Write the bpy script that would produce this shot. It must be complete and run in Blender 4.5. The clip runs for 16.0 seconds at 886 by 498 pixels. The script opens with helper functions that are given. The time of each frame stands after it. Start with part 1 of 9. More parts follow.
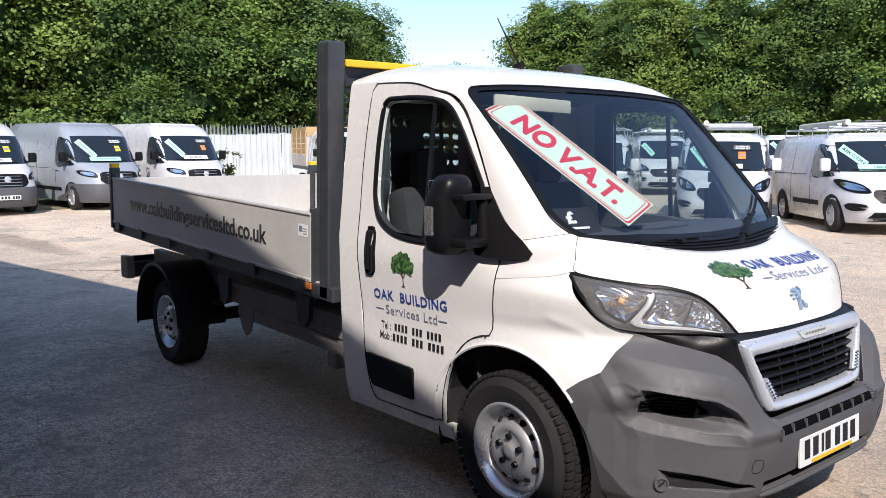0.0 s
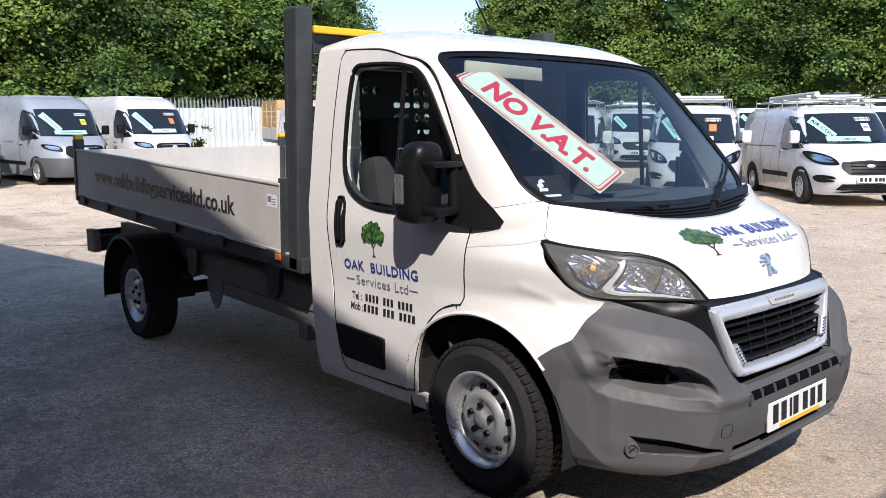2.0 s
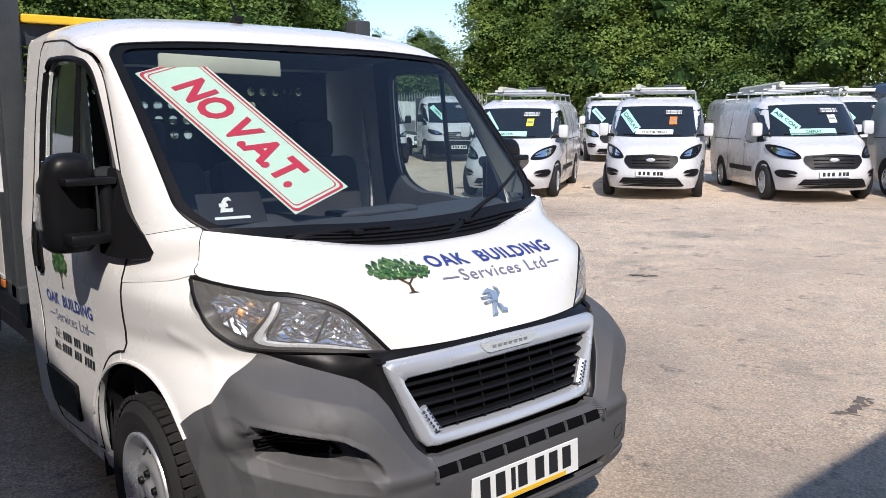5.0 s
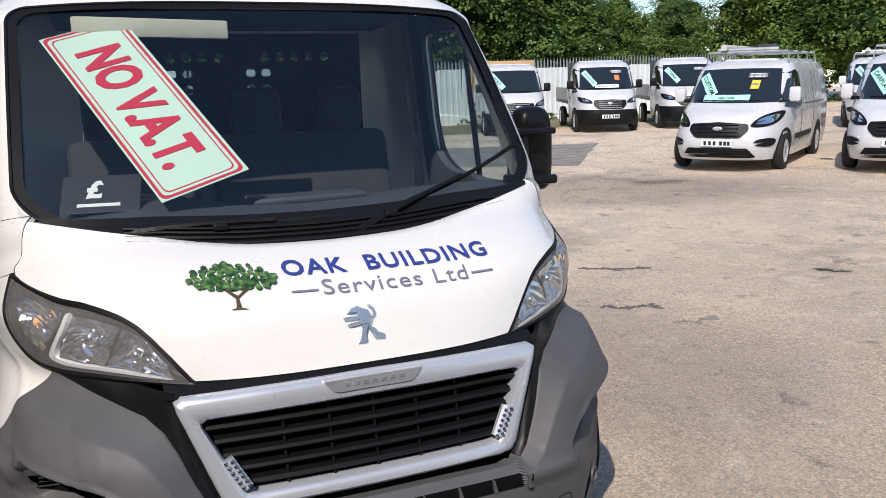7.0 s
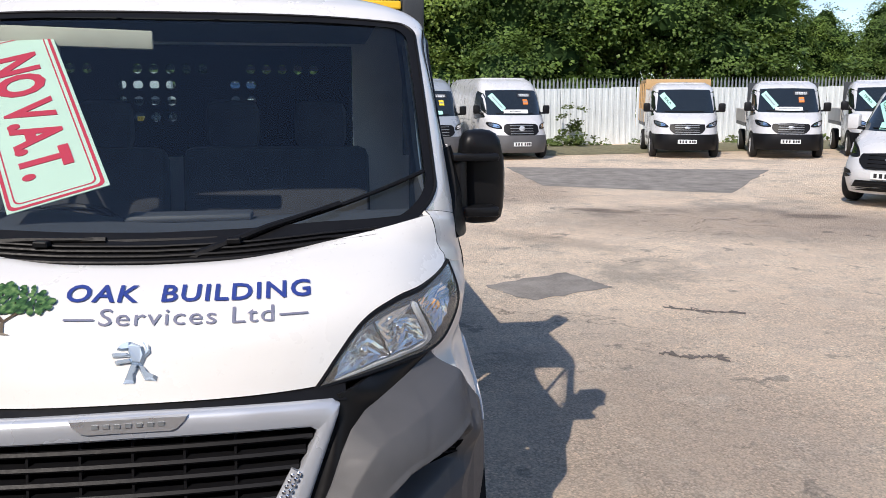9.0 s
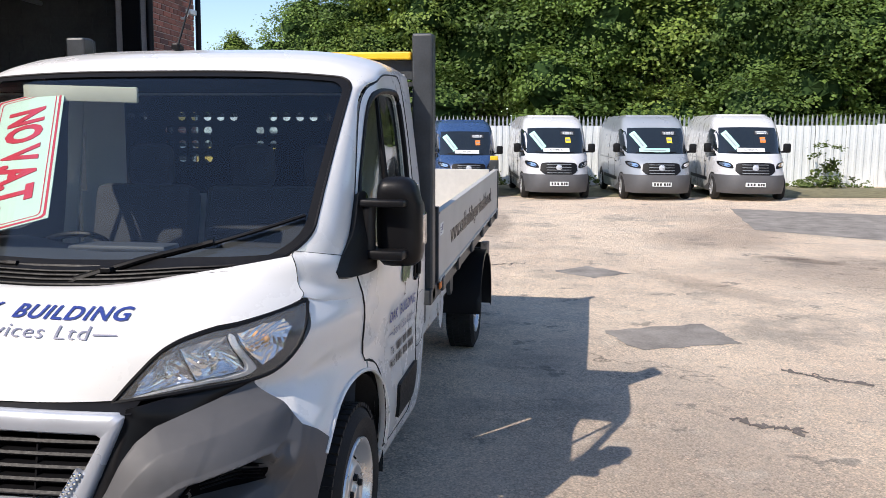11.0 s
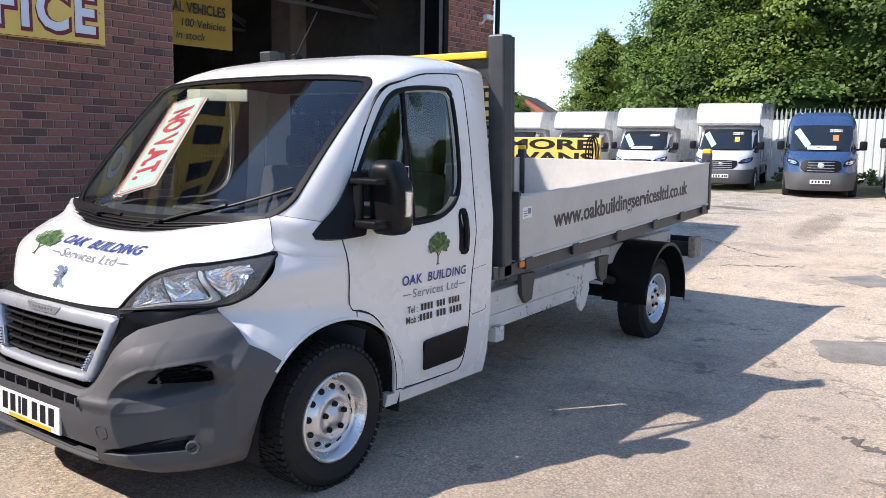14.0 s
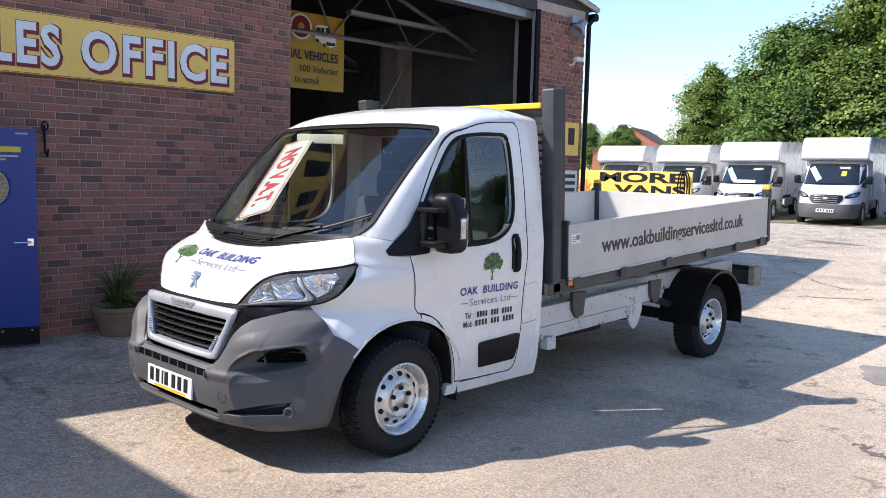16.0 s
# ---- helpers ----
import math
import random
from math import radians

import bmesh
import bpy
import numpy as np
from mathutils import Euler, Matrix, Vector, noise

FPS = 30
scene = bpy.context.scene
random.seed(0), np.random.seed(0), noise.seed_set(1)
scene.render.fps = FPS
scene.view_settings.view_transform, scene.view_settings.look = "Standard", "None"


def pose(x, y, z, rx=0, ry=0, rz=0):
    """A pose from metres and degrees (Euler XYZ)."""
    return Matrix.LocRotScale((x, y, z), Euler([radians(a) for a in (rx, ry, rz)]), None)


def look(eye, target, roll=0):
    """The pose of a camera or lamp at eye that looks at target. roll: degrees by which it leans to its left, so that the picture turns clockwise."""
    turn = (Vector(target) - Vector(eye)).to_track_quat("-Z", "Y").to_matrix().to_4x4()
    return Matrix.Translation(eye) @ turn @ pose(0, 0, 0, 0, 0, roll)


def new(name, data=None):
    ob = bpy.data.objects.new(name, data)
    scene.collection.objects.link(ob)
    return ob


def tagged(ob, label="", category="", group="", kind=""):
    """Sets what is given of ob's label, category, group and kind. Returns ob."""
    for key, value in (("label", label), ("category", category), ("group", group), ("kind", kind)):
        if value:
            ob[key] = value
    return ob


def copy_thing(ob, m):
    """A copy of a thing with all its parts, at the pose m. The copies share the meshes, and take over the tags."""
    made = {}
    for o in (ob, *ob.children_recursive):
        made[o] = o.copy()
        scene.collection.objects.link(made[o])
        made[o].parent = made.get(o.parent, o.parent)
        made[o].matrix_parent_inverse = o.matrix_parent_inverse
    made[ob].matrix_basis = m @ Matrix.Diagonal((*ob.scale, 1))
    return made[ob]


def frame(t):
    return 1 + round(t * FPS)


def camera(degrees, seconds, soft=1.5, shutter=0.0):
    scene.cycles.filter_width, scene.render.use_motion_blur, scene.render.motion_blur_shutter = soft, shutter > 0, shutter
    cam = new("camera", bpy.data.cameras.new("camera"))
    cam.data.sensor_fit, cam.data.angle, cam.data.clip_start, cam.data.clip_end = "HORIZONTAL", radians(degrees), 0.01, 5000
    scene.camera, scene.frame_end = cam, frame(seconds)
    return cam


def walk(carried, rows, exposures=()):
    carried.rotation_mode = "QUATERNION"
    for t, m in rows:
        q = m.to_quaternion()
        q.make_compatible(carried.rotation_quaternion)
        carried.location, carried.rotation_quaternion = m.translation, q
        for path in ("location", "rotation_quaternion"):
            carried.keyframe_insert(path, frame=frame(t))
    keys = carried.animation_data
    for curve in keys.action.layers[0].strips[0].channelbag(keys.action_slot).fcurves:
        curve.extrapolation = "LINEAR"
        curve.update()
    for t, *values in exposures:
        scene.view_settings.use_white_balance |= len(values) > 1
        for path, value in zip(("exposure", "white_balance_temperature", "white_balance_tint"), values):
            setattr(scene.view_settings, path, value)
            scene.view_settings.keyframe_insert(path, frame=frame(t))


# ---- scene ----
cam = camera(56.6, 16.0, soft=0.8)
PATH = [
    (0, (2.538, -3.44, 1.63), (1.005, -2.174, 1.416), -0.6),
    (0.5, (2.479, -3.475, 1.618), (0.948, -2.208, 1.396), -0.3),
    (1, (2.48, -3.472, 1.605), (0.956, -2.199, 1.368), -0.2),
    (1.5, (2.484, -3.466, 1.602), (0.978, -2.177, 1.342), -0.3),
    (2, (2.519, -3.409, 1.599), (1.033, -2.099, 1.323), -0.7),
    (2.5, (2.637, -3.289, 1.612), (1.175, -1.953, 1.332), -1.0),
    (3, (2.692, -3.138, 1.614), (1.246, -1.786, 1.331), -1.4),
    (3.5, (2.667, -2.885, 1.633), (1.224, -1.531, 1.345), -1.5),
    (4, (2.713, -2.611, 1.636), (1.258, -1.269, 1.348), -1.5),
    (4.5, (2.844, -2.297, 1.656), (1.373, -0.974, 1.363), -1.4),
    (5, (2.858, -1.982, 1.633), (1.352, -0.698, 1.34), -1.2),
    (5.2, (2.827, -1.819, 1.661), (1.304, -0.559, 1.355), -1.2),
    (7.3, (2.916, -0.45, 1.6), (1.069, 0.234, 1.255), -1.5),
    (7.5, (2.944, -0.351, 1.597), (1.083, 0.301, 1.261), -1.0),
    (8, (2.98, -0.104, 1.598), (1.08, 0.422, 1.263), -0.7),
    (8.5, (2.88, 0.169, 1.607), (0.955, 0.594, 1.273), -0.4),
    (8.7, (2.86, 0.275, 1.609), (0.926, 0.664, 1.283), -0.3),
    (10.8, (2.945, 1.693, 1.665), (0.977, 1.436, 1.419), 0.7),
    (11, (2.969, 1.805, 1.671), (1.008, 1.492, 1.436), 0.6),
    (11.5, (2.894, 2.146, 1.65), (0.961, 1.683, 1.429), 0.6),
    (12, (2.848, 2.485, 1.667), (0.951, 1.89, 1.447), 0.9),
    (12.5, (2.826, 2.828, 1.683), (0.978, 2.097, 1.457), 1.1),
    (13, (2.698, 3.061, 1.661), (0.924, 2.17, 1.423), 1.0),
    (13.5, (2.631, 3.382, 1.653), (0.942, 2.34, 1.402), 1.0),
    (14, (2.755, 3.649, 1.661), (1.156, 2.475, 1.402), 1.0),
    (14.5, (2.944, 3.897, 1.68), (1.417, 2.629, 1.432), 1.0),
    (15, (3.038, 4.232, 1.679), (1.561, 2.903, 1.448), 1.0),
    (15.5, (3.141, 4.414, 1.693), (1.695, 3.049, 1.484), 1.2),
    (16, (3.275, 4.488, 1.705), (1.844, 3.104, 1.514), 1.4),
]
walk(cam, [(t, look(eye, target, roll)) for t, eye, target, roll in PATH],
     exposures=[(0.0, 0.54, 6360, 15.5), (3.5, 0.48, 6360, 14.5), (7.0, 0.16, 6460, 14), (8.7, 0.20, 6510, 14), (11.0, 0.46, 6560, 14.5), (13.5, 0.68, 6450, 15), (16.0, 0.88, 6360, 15.5)])

# ---- light ----
SUN_WAY = Vector((0.88, -0.64, 1.0)).normalized()          # from the ground towards the sun
world = bpy.data.worlds.new("sky")
scene.world = world
world.use_nodes = True
sky_nodes, sky_links = world.node_tree.nodes, world.node_tree.links
sky = sky_nodes.new("ShaderNodeTexSky")
sky.sky_type, sky.sun_disc = "NISHITA", False
sky.sun_elevation = math.asin(SUN_WAY.z)
sky.sun_rotation = math.atan2(SUN_WAY.x, SUN_WAY.y)
sky.air_density, sky.dust_density, sky.ozone_density = 1.0, 0.3, 2.4
sky_back = sky_nodes["Background"]
sky_back.inputs["Strength"].default_value = 0.15
sky_links.new(sky.outputs[0], sky_back.inputs[0])

sun_data = bpy.data.lights.new("sun", "SUN")
sun_data.energy, sun_data.angle, sun_data.color = 3.8, radians(0.53), (1.0, 0.93, 0.83)
sun = new("sun", sun_data)
sun.matrix_world = look(SUN_WAY * 60, (0, 0, 0))


# ---- materials ----
class Nodes:
    """A small wrapper round one material's node tree."""

    def __init__(self, name):
        self.mat = bpy.data.materials.new(name)
        self.mat.use_nodes = True
        self.tree = self.mat.node_tree
        self.bsdf = self.tree.nodes["Principled BSDF"]
        self.out = self.tree.nodes["Material Output"]

    def add(self, kind, **inputs):
        node = self.tree.nodes.new(kind)
        for key, value in inputs.items():
            node.inputs[key.replace("_", " ")].default_value = value
        return node

    def link(self, a, b):
        self.tree.links.new(a, b)

    def coords(self, space="Object"):
        return self.tree.nodes.new("ShaderNodeTexCoord").outputs[space]

    def noise(self, scale, detail=4.0, rough=0.55, vec=None, space="Object"):
        node = self.add("ShaderNodeTexNoise", Scale=scale, Detail=detail, Roughness=rough)
        self.link(vec or self.coords(space), node.inputs["Vector"])
        return node.outputs["Fac"]

    def ramp(self, fac, stops):
        node = self.tree.nodes.new("ShaderNodeValToRGB")
        while len(node.color_ramp.elements) < len(stops):
            node.color_ramp.elements.new(0.5)
        for e, (pos, col) in zip(node.color_ramp.elements, stops):
            e.position = pos
            e.color = (*col, 1) if isinstance(col, tuple) else (col, col, col, 1)
        self.link(fac, node.inputs[0])
        return node.outputs[0]

    def mix(self, fac, a, b, mode="MIX"):
        node = self.tree.nodes.new("ShaderNodeMix")
        node.data_type, node.blend_type = "RGBA", mode
        for sock, val in ((node.inputs[0], fac), (node.inputs[6], a), (node.inputs[7], b)):
            if isinstance(val, bpy.types.NodeSocket):
                self.link(val, sock)
            else:
                sock.default_value = (*val, 1) if isinstance(val, tuple) else val
        return node.outputs[2]

    def bump(self, height, strength, distance=0.01):
        node = self.add("ShaderNodeBump", Strength=strength, Distance=distance)
        self.link(height, node.inputs["Height"])
        self.link(node.outputs[0], self.bsdf.inputs["Normal"])

    def base(self, value):
        sock = self.bsdf.inputs["Base Color"]
        if isinstance(value, tuple):
            sock.default_value = (*value, 1)
        else:
            self.link(value, sock)

    def rough(self, value):
        sock = self.bsdf.inputs["Roughness"]
        if isinstance(value, float):
            sock.default_value = value
        else:
            self.link(value, sock)


def plain(name, col, rough=0.5, metal=0.0, vary=0.12, scale=6.0, bump=0.0, bump_scale=150.0, coat=0.0, spec=0.5):
    """A surface with mottling at two scales, and fine relief."""
    n = Nodes(name)
    lo = tuple(c * (1 - vary) for c in col)
    hi = tuple(min(1, c * (1 + vary)) for c in col)
    big = n.noise(scale)
    small = n.noise(scale * 13, 3.0)
    c = n.ramp(big, [(0.3, lo), (0.7, hi)])
    c = n.mix(0.35, c, n.ramp(small, [(0.3, lo), (0.7, hi)]))
    n.base(c)
    n.rough(n.ramp(small, [(0.3, max(0.02, rough - 0.06)), (0.7, min(1, rough + 0.06))]))
    n.bsdf.inputs["Metallic"].default_value = metal
    n.bsdf.inputs["Coat Weight"].default_value = coat
    n.bsdf.inputs["Coat Roughness"].default_value = 0.05
    n.bsdf.inputs["Specular IOR Level"].default_value = spec
    if bump:
        n.bump(n.noise(bump_scale, 3.0), bump, 0.004)
    return n.mat


def paint(name, col, dirt=0.25, rough=0.28):
    """Vehicle paint under a clear coat, with road film that gathers in streaks."""
    n = Nodes(name)
    film = n.noise(2.3, 6.0, 0.65)
    speck = n.noise(60.0, 2.0)
    c = n.mix(n.ramp(film, [(0.45, 0.0), (0.8, dirt)]), col, tuple(v * 0.72 for v in col))
    c = n.mix(n.ramp(speck, [(0.66, 0.0), (0.75, dirt * 0.6)]), c, (0.25, 0.22, 0.18))
    n.base(c)
    n.rough(n.ramp(film, [(0.3, rough - 0.08), (0.8, rough + 0.14)]))
    n.bsdf.inputs["Coat Weight"].default_value = 0.6
    n.bsdf.inputs["Coat Roughness"].default_value = 0.08
    return n.mat


def rusty_paint(name, col):
    """Old chassis paint, blown through by rust in spots and along streaks."""
    n = Nodes(name)
    film = n.noise(3.0, 6.0, 0.65)
    spot = n.noise(9.0, 7.0, 0.72)
    c = n.mix(n.ramp(film, [(0.42, 0.0), (0.7, 0.45)]), col, tuple(v * 0.6 for v in col))
    c = n.mix(n.ramp(spot, [(0.57, 0.0), (0.63, 0.9)]), c, (0.17, 0.08, 0.04))
    n.base(c)
    n.rough(0.5)
    n.bump(spot, 0.3, 0.01)
    return n.mat


def thin_glass(name, tint, haze=0.0):
    """A single sheet: sees straight through, and mirrors more at a glancing angle. haze: share of weathered, milky surface."""
    n = Nodes(name)
    clear = n.add("ShaderNodeBsdfTransparent")
    clear.inputs[0].default_value = (*tint, 1)
    gloss = n.add("ShaderNodeBsdfGlossy")
    gloss.inputs["Roughness"].default_value = 0.02
    face = n.add("ShaderNodeLayerWeight", Blend=0.5)
    steep = n.add("ShaderNodeMath")
    steep.operation = "POWER"
    n.link(face.outputs["Facing"], steep.inputs[0])
    steep.inputs[1].default_value = 4.5
    fres = n.add("ShaderNodeMath")
    fres.operation = "MULTIPLY_ADD"
    n.link(steep.outputs[0], fres.inputs[0])
    fres.inputs[1].default_value = 0.93
    fres.inputs[2].default_value = 0.08
    mixn = n.tree.nodes.new("ShaderNodeMixShader")
    n.link(fres.outputs[0], mixn.inputs[0])
    n.link(clear.outputs[0], mixn.inputs[1])
    n.link(gloss.outputs[0], mixn.inputs[2])
    if haze:
        milk = n.add("ShaderNodeBsdfDiffuse")
        milk.inputs[0].default_value = (0.82, 0.82, 0.80, 1)
        veil = n.tree.nodes.new("ShaderNodeMixShader")
        veil.inputs[0].default_value = haze
        n.link(mixn.outputs[0], veil.inputs[1])
        n.link(milk.outputs[0], veil.inputs[2])
        mixn = veil
    n.link(mixn.outputs[0], n.out.inputs["Surface"])
    return n.mat


# yard stains, after two painted shade patches: place, reach along and across, turn, strength, tone
STAINS_AND_SHADE = [(-2.0, 2.2, 3.0, 1.3, 6, 0.7, (0.70, 0.71, 0.74)), (1.6, 1.6, 1.6, 1.0, 20, 0.7, (0.72, 0.73, 0.75)), (-12.1, 4.3, 1.5, 1.9, 80, 0.75, (0.62, 0.60, 0.60)), (-15.0, 6.4, 2.6, 2.9, 60, 0.7, (0.62, 0.61, 0.62)), (-8.0, 6.6, 2.1, 3.6, -25, 0.8, (0.60, 0.59, 0.60)),
          (-9.5, 5.2, 0.7, 0.28, 60, 0.8, (0.45, 0.44, 0.44)), (-8.3, 7.9, 0.6, 0.3, 70, 0.8, (0.45, 0.44, 0.44)), (-9.8, 4.9, 0.5, 0.25, 75, 0.8, (0.5, 0.48, 0.48)),
          (-14.0, 0.2, 3.0, 0.45, 5, 0.8, (0.55, 0.54, 0.54)), (-16.4, -2.1, 0.9, 0.4, 75, 0.85, (0.4, 0.4, 0.4)), (-7.3, 3.4, 1.6, 0.35, 35, 0.6, (0.66, 0.64, 0.63))]


def make_ground_mat():
    n = Nodes("worn_concrete_yard")
    p = n.coords("Object")
    big = n.noise(0.16, 5.0, 0.6, p)
    mid = n.noise(1.1, 6.0, 0.65, p)
    fine = n.noise(55.0, 4.0, 0.7, p)
    grit = n.noise(220.0, 2.0, 0.6, p)
    c = n.ramp(big, [(0.38, (0.66, 0.54, 0.45)), (0.5, (0.82, 0.675, 0.56)), (0.62, (0.88, 0.74, 0.62))])
    c = n.mix(n.ramp(mid, [(0.42, 0.4), (0.52, 0.0)]), c, (0.58, 0.50, 0.44))
    c = n.mix(n.ramp(fine, [(0.38, 0.5), (0.48, 0.0)]), c, (0.46, 0.41, 0.36))
    c = n.mix(n.ramp(grit, [(0.60, 0.0), (0.72, 0.5)]), c, (0.75, 0.70, 0.64))
    speck = n.noise(14.0, 5.0, 0.75, p)
    c = n.mix(n.ramp(speck, [(0.38, 0.5), (0.47, 0.0)]), c, (0.50, 0.44, 0.38))
    pale = n.noise(3.1, 6.0, 0.7, p)
    c = n.mix(n.ramp(pale, [(0.54, 0.0), (0.66, 0.5)]), c, (0.86, 0.77, 0.68))
    tick = n.noise(2.6, 7.0, 0.72, p)
    c = n.mix(n.ramp(tick, [(0.595, 0.0), (0.645, 0.65)]), c, (0.22, 0.20, 0.185))
    stain = n.noise(0.45, 7.0, 0.7, p)
    c = n.mix(n.ramp(stain, [(0.54, 0.0), (0.64, 0.6)]), c, (0.30, 0.275, 0.255))
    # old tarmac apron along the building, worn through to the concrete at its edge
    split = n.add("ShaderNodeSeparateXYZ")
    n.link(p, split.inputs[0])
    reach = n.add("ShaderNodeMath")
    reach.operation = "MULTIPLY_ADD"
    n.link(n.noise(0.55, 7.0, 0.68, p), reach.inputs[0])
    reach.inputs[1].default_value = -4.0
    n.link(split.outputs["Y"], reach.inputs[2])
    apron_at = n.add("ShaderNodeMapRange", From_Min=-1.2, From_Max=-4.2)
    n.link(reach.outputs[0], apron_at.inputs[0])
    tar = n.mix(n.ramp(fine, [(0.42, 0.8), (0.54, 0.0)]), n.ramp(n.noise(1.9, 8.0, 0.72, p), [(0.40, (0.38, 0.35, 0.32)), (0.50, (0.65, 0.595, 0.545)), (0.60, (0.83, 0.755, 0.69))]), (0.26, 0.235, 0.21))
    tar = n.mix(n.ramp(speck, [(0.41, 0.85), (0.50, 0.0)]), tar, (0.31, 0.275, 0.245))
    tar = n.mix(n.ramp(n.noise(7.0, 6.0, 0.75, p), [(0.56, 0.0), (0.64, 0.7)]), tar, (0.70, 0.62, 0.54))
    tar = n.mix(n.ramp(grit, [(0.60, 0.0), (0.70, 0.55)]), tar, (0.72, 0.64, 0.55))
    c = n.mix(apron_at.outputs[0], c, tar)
    cell = n.add("ShaderNodeTexVoronoi", Scale=0.33)
    cell.feature = "DISTANCE_TO_EDGE"
    warp = n.add("ShaderNodeVectorMath")
    warp.operation = "MULTIPLY_ADD"
    wn = n.add("ShaderNodeTexNoise", Scale=1.7, Detail=5.0)
    n.link(p, wn.inputs["Vector"])
    n.link(wn.outputs["Color"], warp.inputs[0])
    warp.inputs[1].default_value = (1.3, 1.3, 0)
    n.link(p, warp.inputs[2])
    n.link(warp.outputs[0], cell.inputs["Vector"])
    blot_warp = n.add("ShaderNodeTexNoise", Scale=0.9, Detail=7.0, Roughness=0.72)
    n.link(p, blot_warp.inputs["Vector"])
    crack = n.ramp(cell.outputs["Distance"], [(0.0, 1.0), (0.006, 0.0)])
    where = n.ramp(n.noise(0.28, 3.0, 0.5, p), [(0.55, 0.0), (0.64, 0.7)])
    gate = n.mix(1.0, crack, where, "MULTIPLY")
    c = n.mix(gate, c, (0.07, 0.065, 0.06))
    # exposed stones of the worn surface, each with its own tone
    stone = n.add("ShaderNodeTexVoronoi", Scale=85.0)
    n.link(p, stone.inputs["Vector"])
    tone_of = n.add("ShaderNodeSeparateColor")
    n.link(stone.outputs["Color"], tone_of.inputs[0])
    grain = n.ramp(tone_of.outputs[0], [(0.0, 0.50), (0.45, 0.86), (0.8, 1.0), (1.0, 1.30)])
    c = n.mix(n.ramp(n.noise(2.0, 5.0, 0.6, p), [(0.35, 0.30), (0.6, 0.75)]), c, n.mix(1.0, c, grain, "MULTIPLY"))
    gap = n.ramp(stone.outputs["Distance"], [(0.45, 0.0), (0.75, 0.40)])
    c = n.mix(gap, c, n.mix(1.0, c, (0.45, 0.43, 0.42), "MULTIPLY"))
    # painted shade, then old stains, each with a place and a reach of its own
    for cx, cy, rx, ry, turn, much, tone in STAINS_AND_SHADE:
        lay = n.tree.nodes.new("ShaderNodeMapping")
        lay.vector_type = "TEXTURE"
        lay.inputs["Rotation"].default_value = (0, 0, radians(turn))
        lay.inputs["Scale"].default_value = (rx, ry, 1000.0)
        shift = n.add("ShaderNodeVectorMath")
        shift.operation = "MULTIPLY_ADD"
        n.link(blot_warp.outputs["Color"], shift.inputs[0])
        shift.inputs[1].default_value = (0.65 * min(1, 1.6 * rx), 0.65 * min(1, 1.6 * rx), 0)
        n.link(p, shift.inputs[2])
        lay.inputs["Location"].default_value = (cx + 0.325 * min(1, 1.6 * rx), cy + 0.325 * min(1, 1.6 * rx), 0)
        n.link(shift.outputs[0], lay.inputs["Vector"])
        size = n.add("ShaderNodeVectorMath")
        size.operation = "LENGTH"
        n.link(lay.outputs[0], size.inputs[0])
        mask = n.ramp(size.outputs["Value"], [(0.55, much), (0.98, 0.0)])
        c = n.mix(mask, c, n.mix(1.0, c, tone, "MULTIPLY"))
    c = n.mix(1.0, c, (1.14, 1.10, 0.98), "MULTIPLY")
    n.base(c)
    n.rough(n.ramp(mid, [(0.3, 0.75), (0.7, 0.95)]))
    h = n.mix(0.5, fine, grit)
    n.bump(n.mix(0.45, h, speck), 1.0, 0.03)
    return n.mat


def make_brick_mat():
    n = Nodes("red_brown_brick")
    info = n.tree.nodes.new("ShaderNodeObjectInfo")
    geo = n.tree.nodes.new("ShaderNodeNewGeometry")
    both = n.add("ShaderNodeMath")
    both.operation = "ADD"
    n.link(info.outputs["Random"], both.inputs[0])
    n.link(geo.outputs["Random Per Island"], both.inputs[1])
    frac = n.add("ShaderNodeMath")
    frac.operation = "FRACT"
    n.link(both.outputs[0], frac.inputs[0])
    c = n.ramp(frac.outputs[0], [(0.0, (0.16, 0.085, 0.072)), (0.2, (0.30, 0.135, 0.10)), (0.45, (0.37, 0.155, 0.112)), (0.75, (0.48, 0.19, 0.135)), (1.0, (0.25, 0.14, 0.11))])
    grain = n.noise(90.0, 4.0, 0.7)
    c = n.mix(n.ramp(grain, [(0.35, 0.5), (0.6, 0.0)]), c, (0.07, 0.04, 0.04))
    n.base(c)
    n.rough(0.88)
    n.bump(grain, 0.5, 0.006)
    return n.mat


def make_leaf_mat(name, dark, light):
    n = Nodes(name)
    geo = n.tree.nodes.new("ShaderNodeNewGeometry")
    clump = n.noise(0.55, 3.0)
    c = n.ramp(geo.outputs["Random Per Island"], [(0.0, dark), (1.0, light)])
    c = n.mix(n.ramp(clump, [(0.35, 0.0), (0.65, 0.6)]), c, tuple(v * 1.35 for v in light))
    n.base(c)
    n.rough(0.5)
    n.bsdf.inputs["Specular IOR Level"].default_value = 0.35
    trans = n.add("ShaderNodeBsdfTranslucent")
    n.link(c, trans.inputs[0])
    mixn = n.tree.nodes.new("ShaderNodeMixShader")
    mixn.inputs[0].default_value = 0.3
    n.link(n.bsdf.outputs[0], mixn.inputs[1])
    n.link(trans.outputs[0], mixn.inputs[2])
    n.link(mixn.outputs[0], n.out.inputs["Surface"])
    return n.mat


def make_foliage_decal():
    n = Nodes("printed_tree_green")
    c = n.ramp(n.noise(55.0, 4.0), [(0.38, (0.012, 0.045, 0.012)), (0.52, (0.05, 0.13, 0.035)), (0.66, (0.17, 0.29, 0.10))])
    n.base(c)
    n.rough(0.4)
    return n.mat


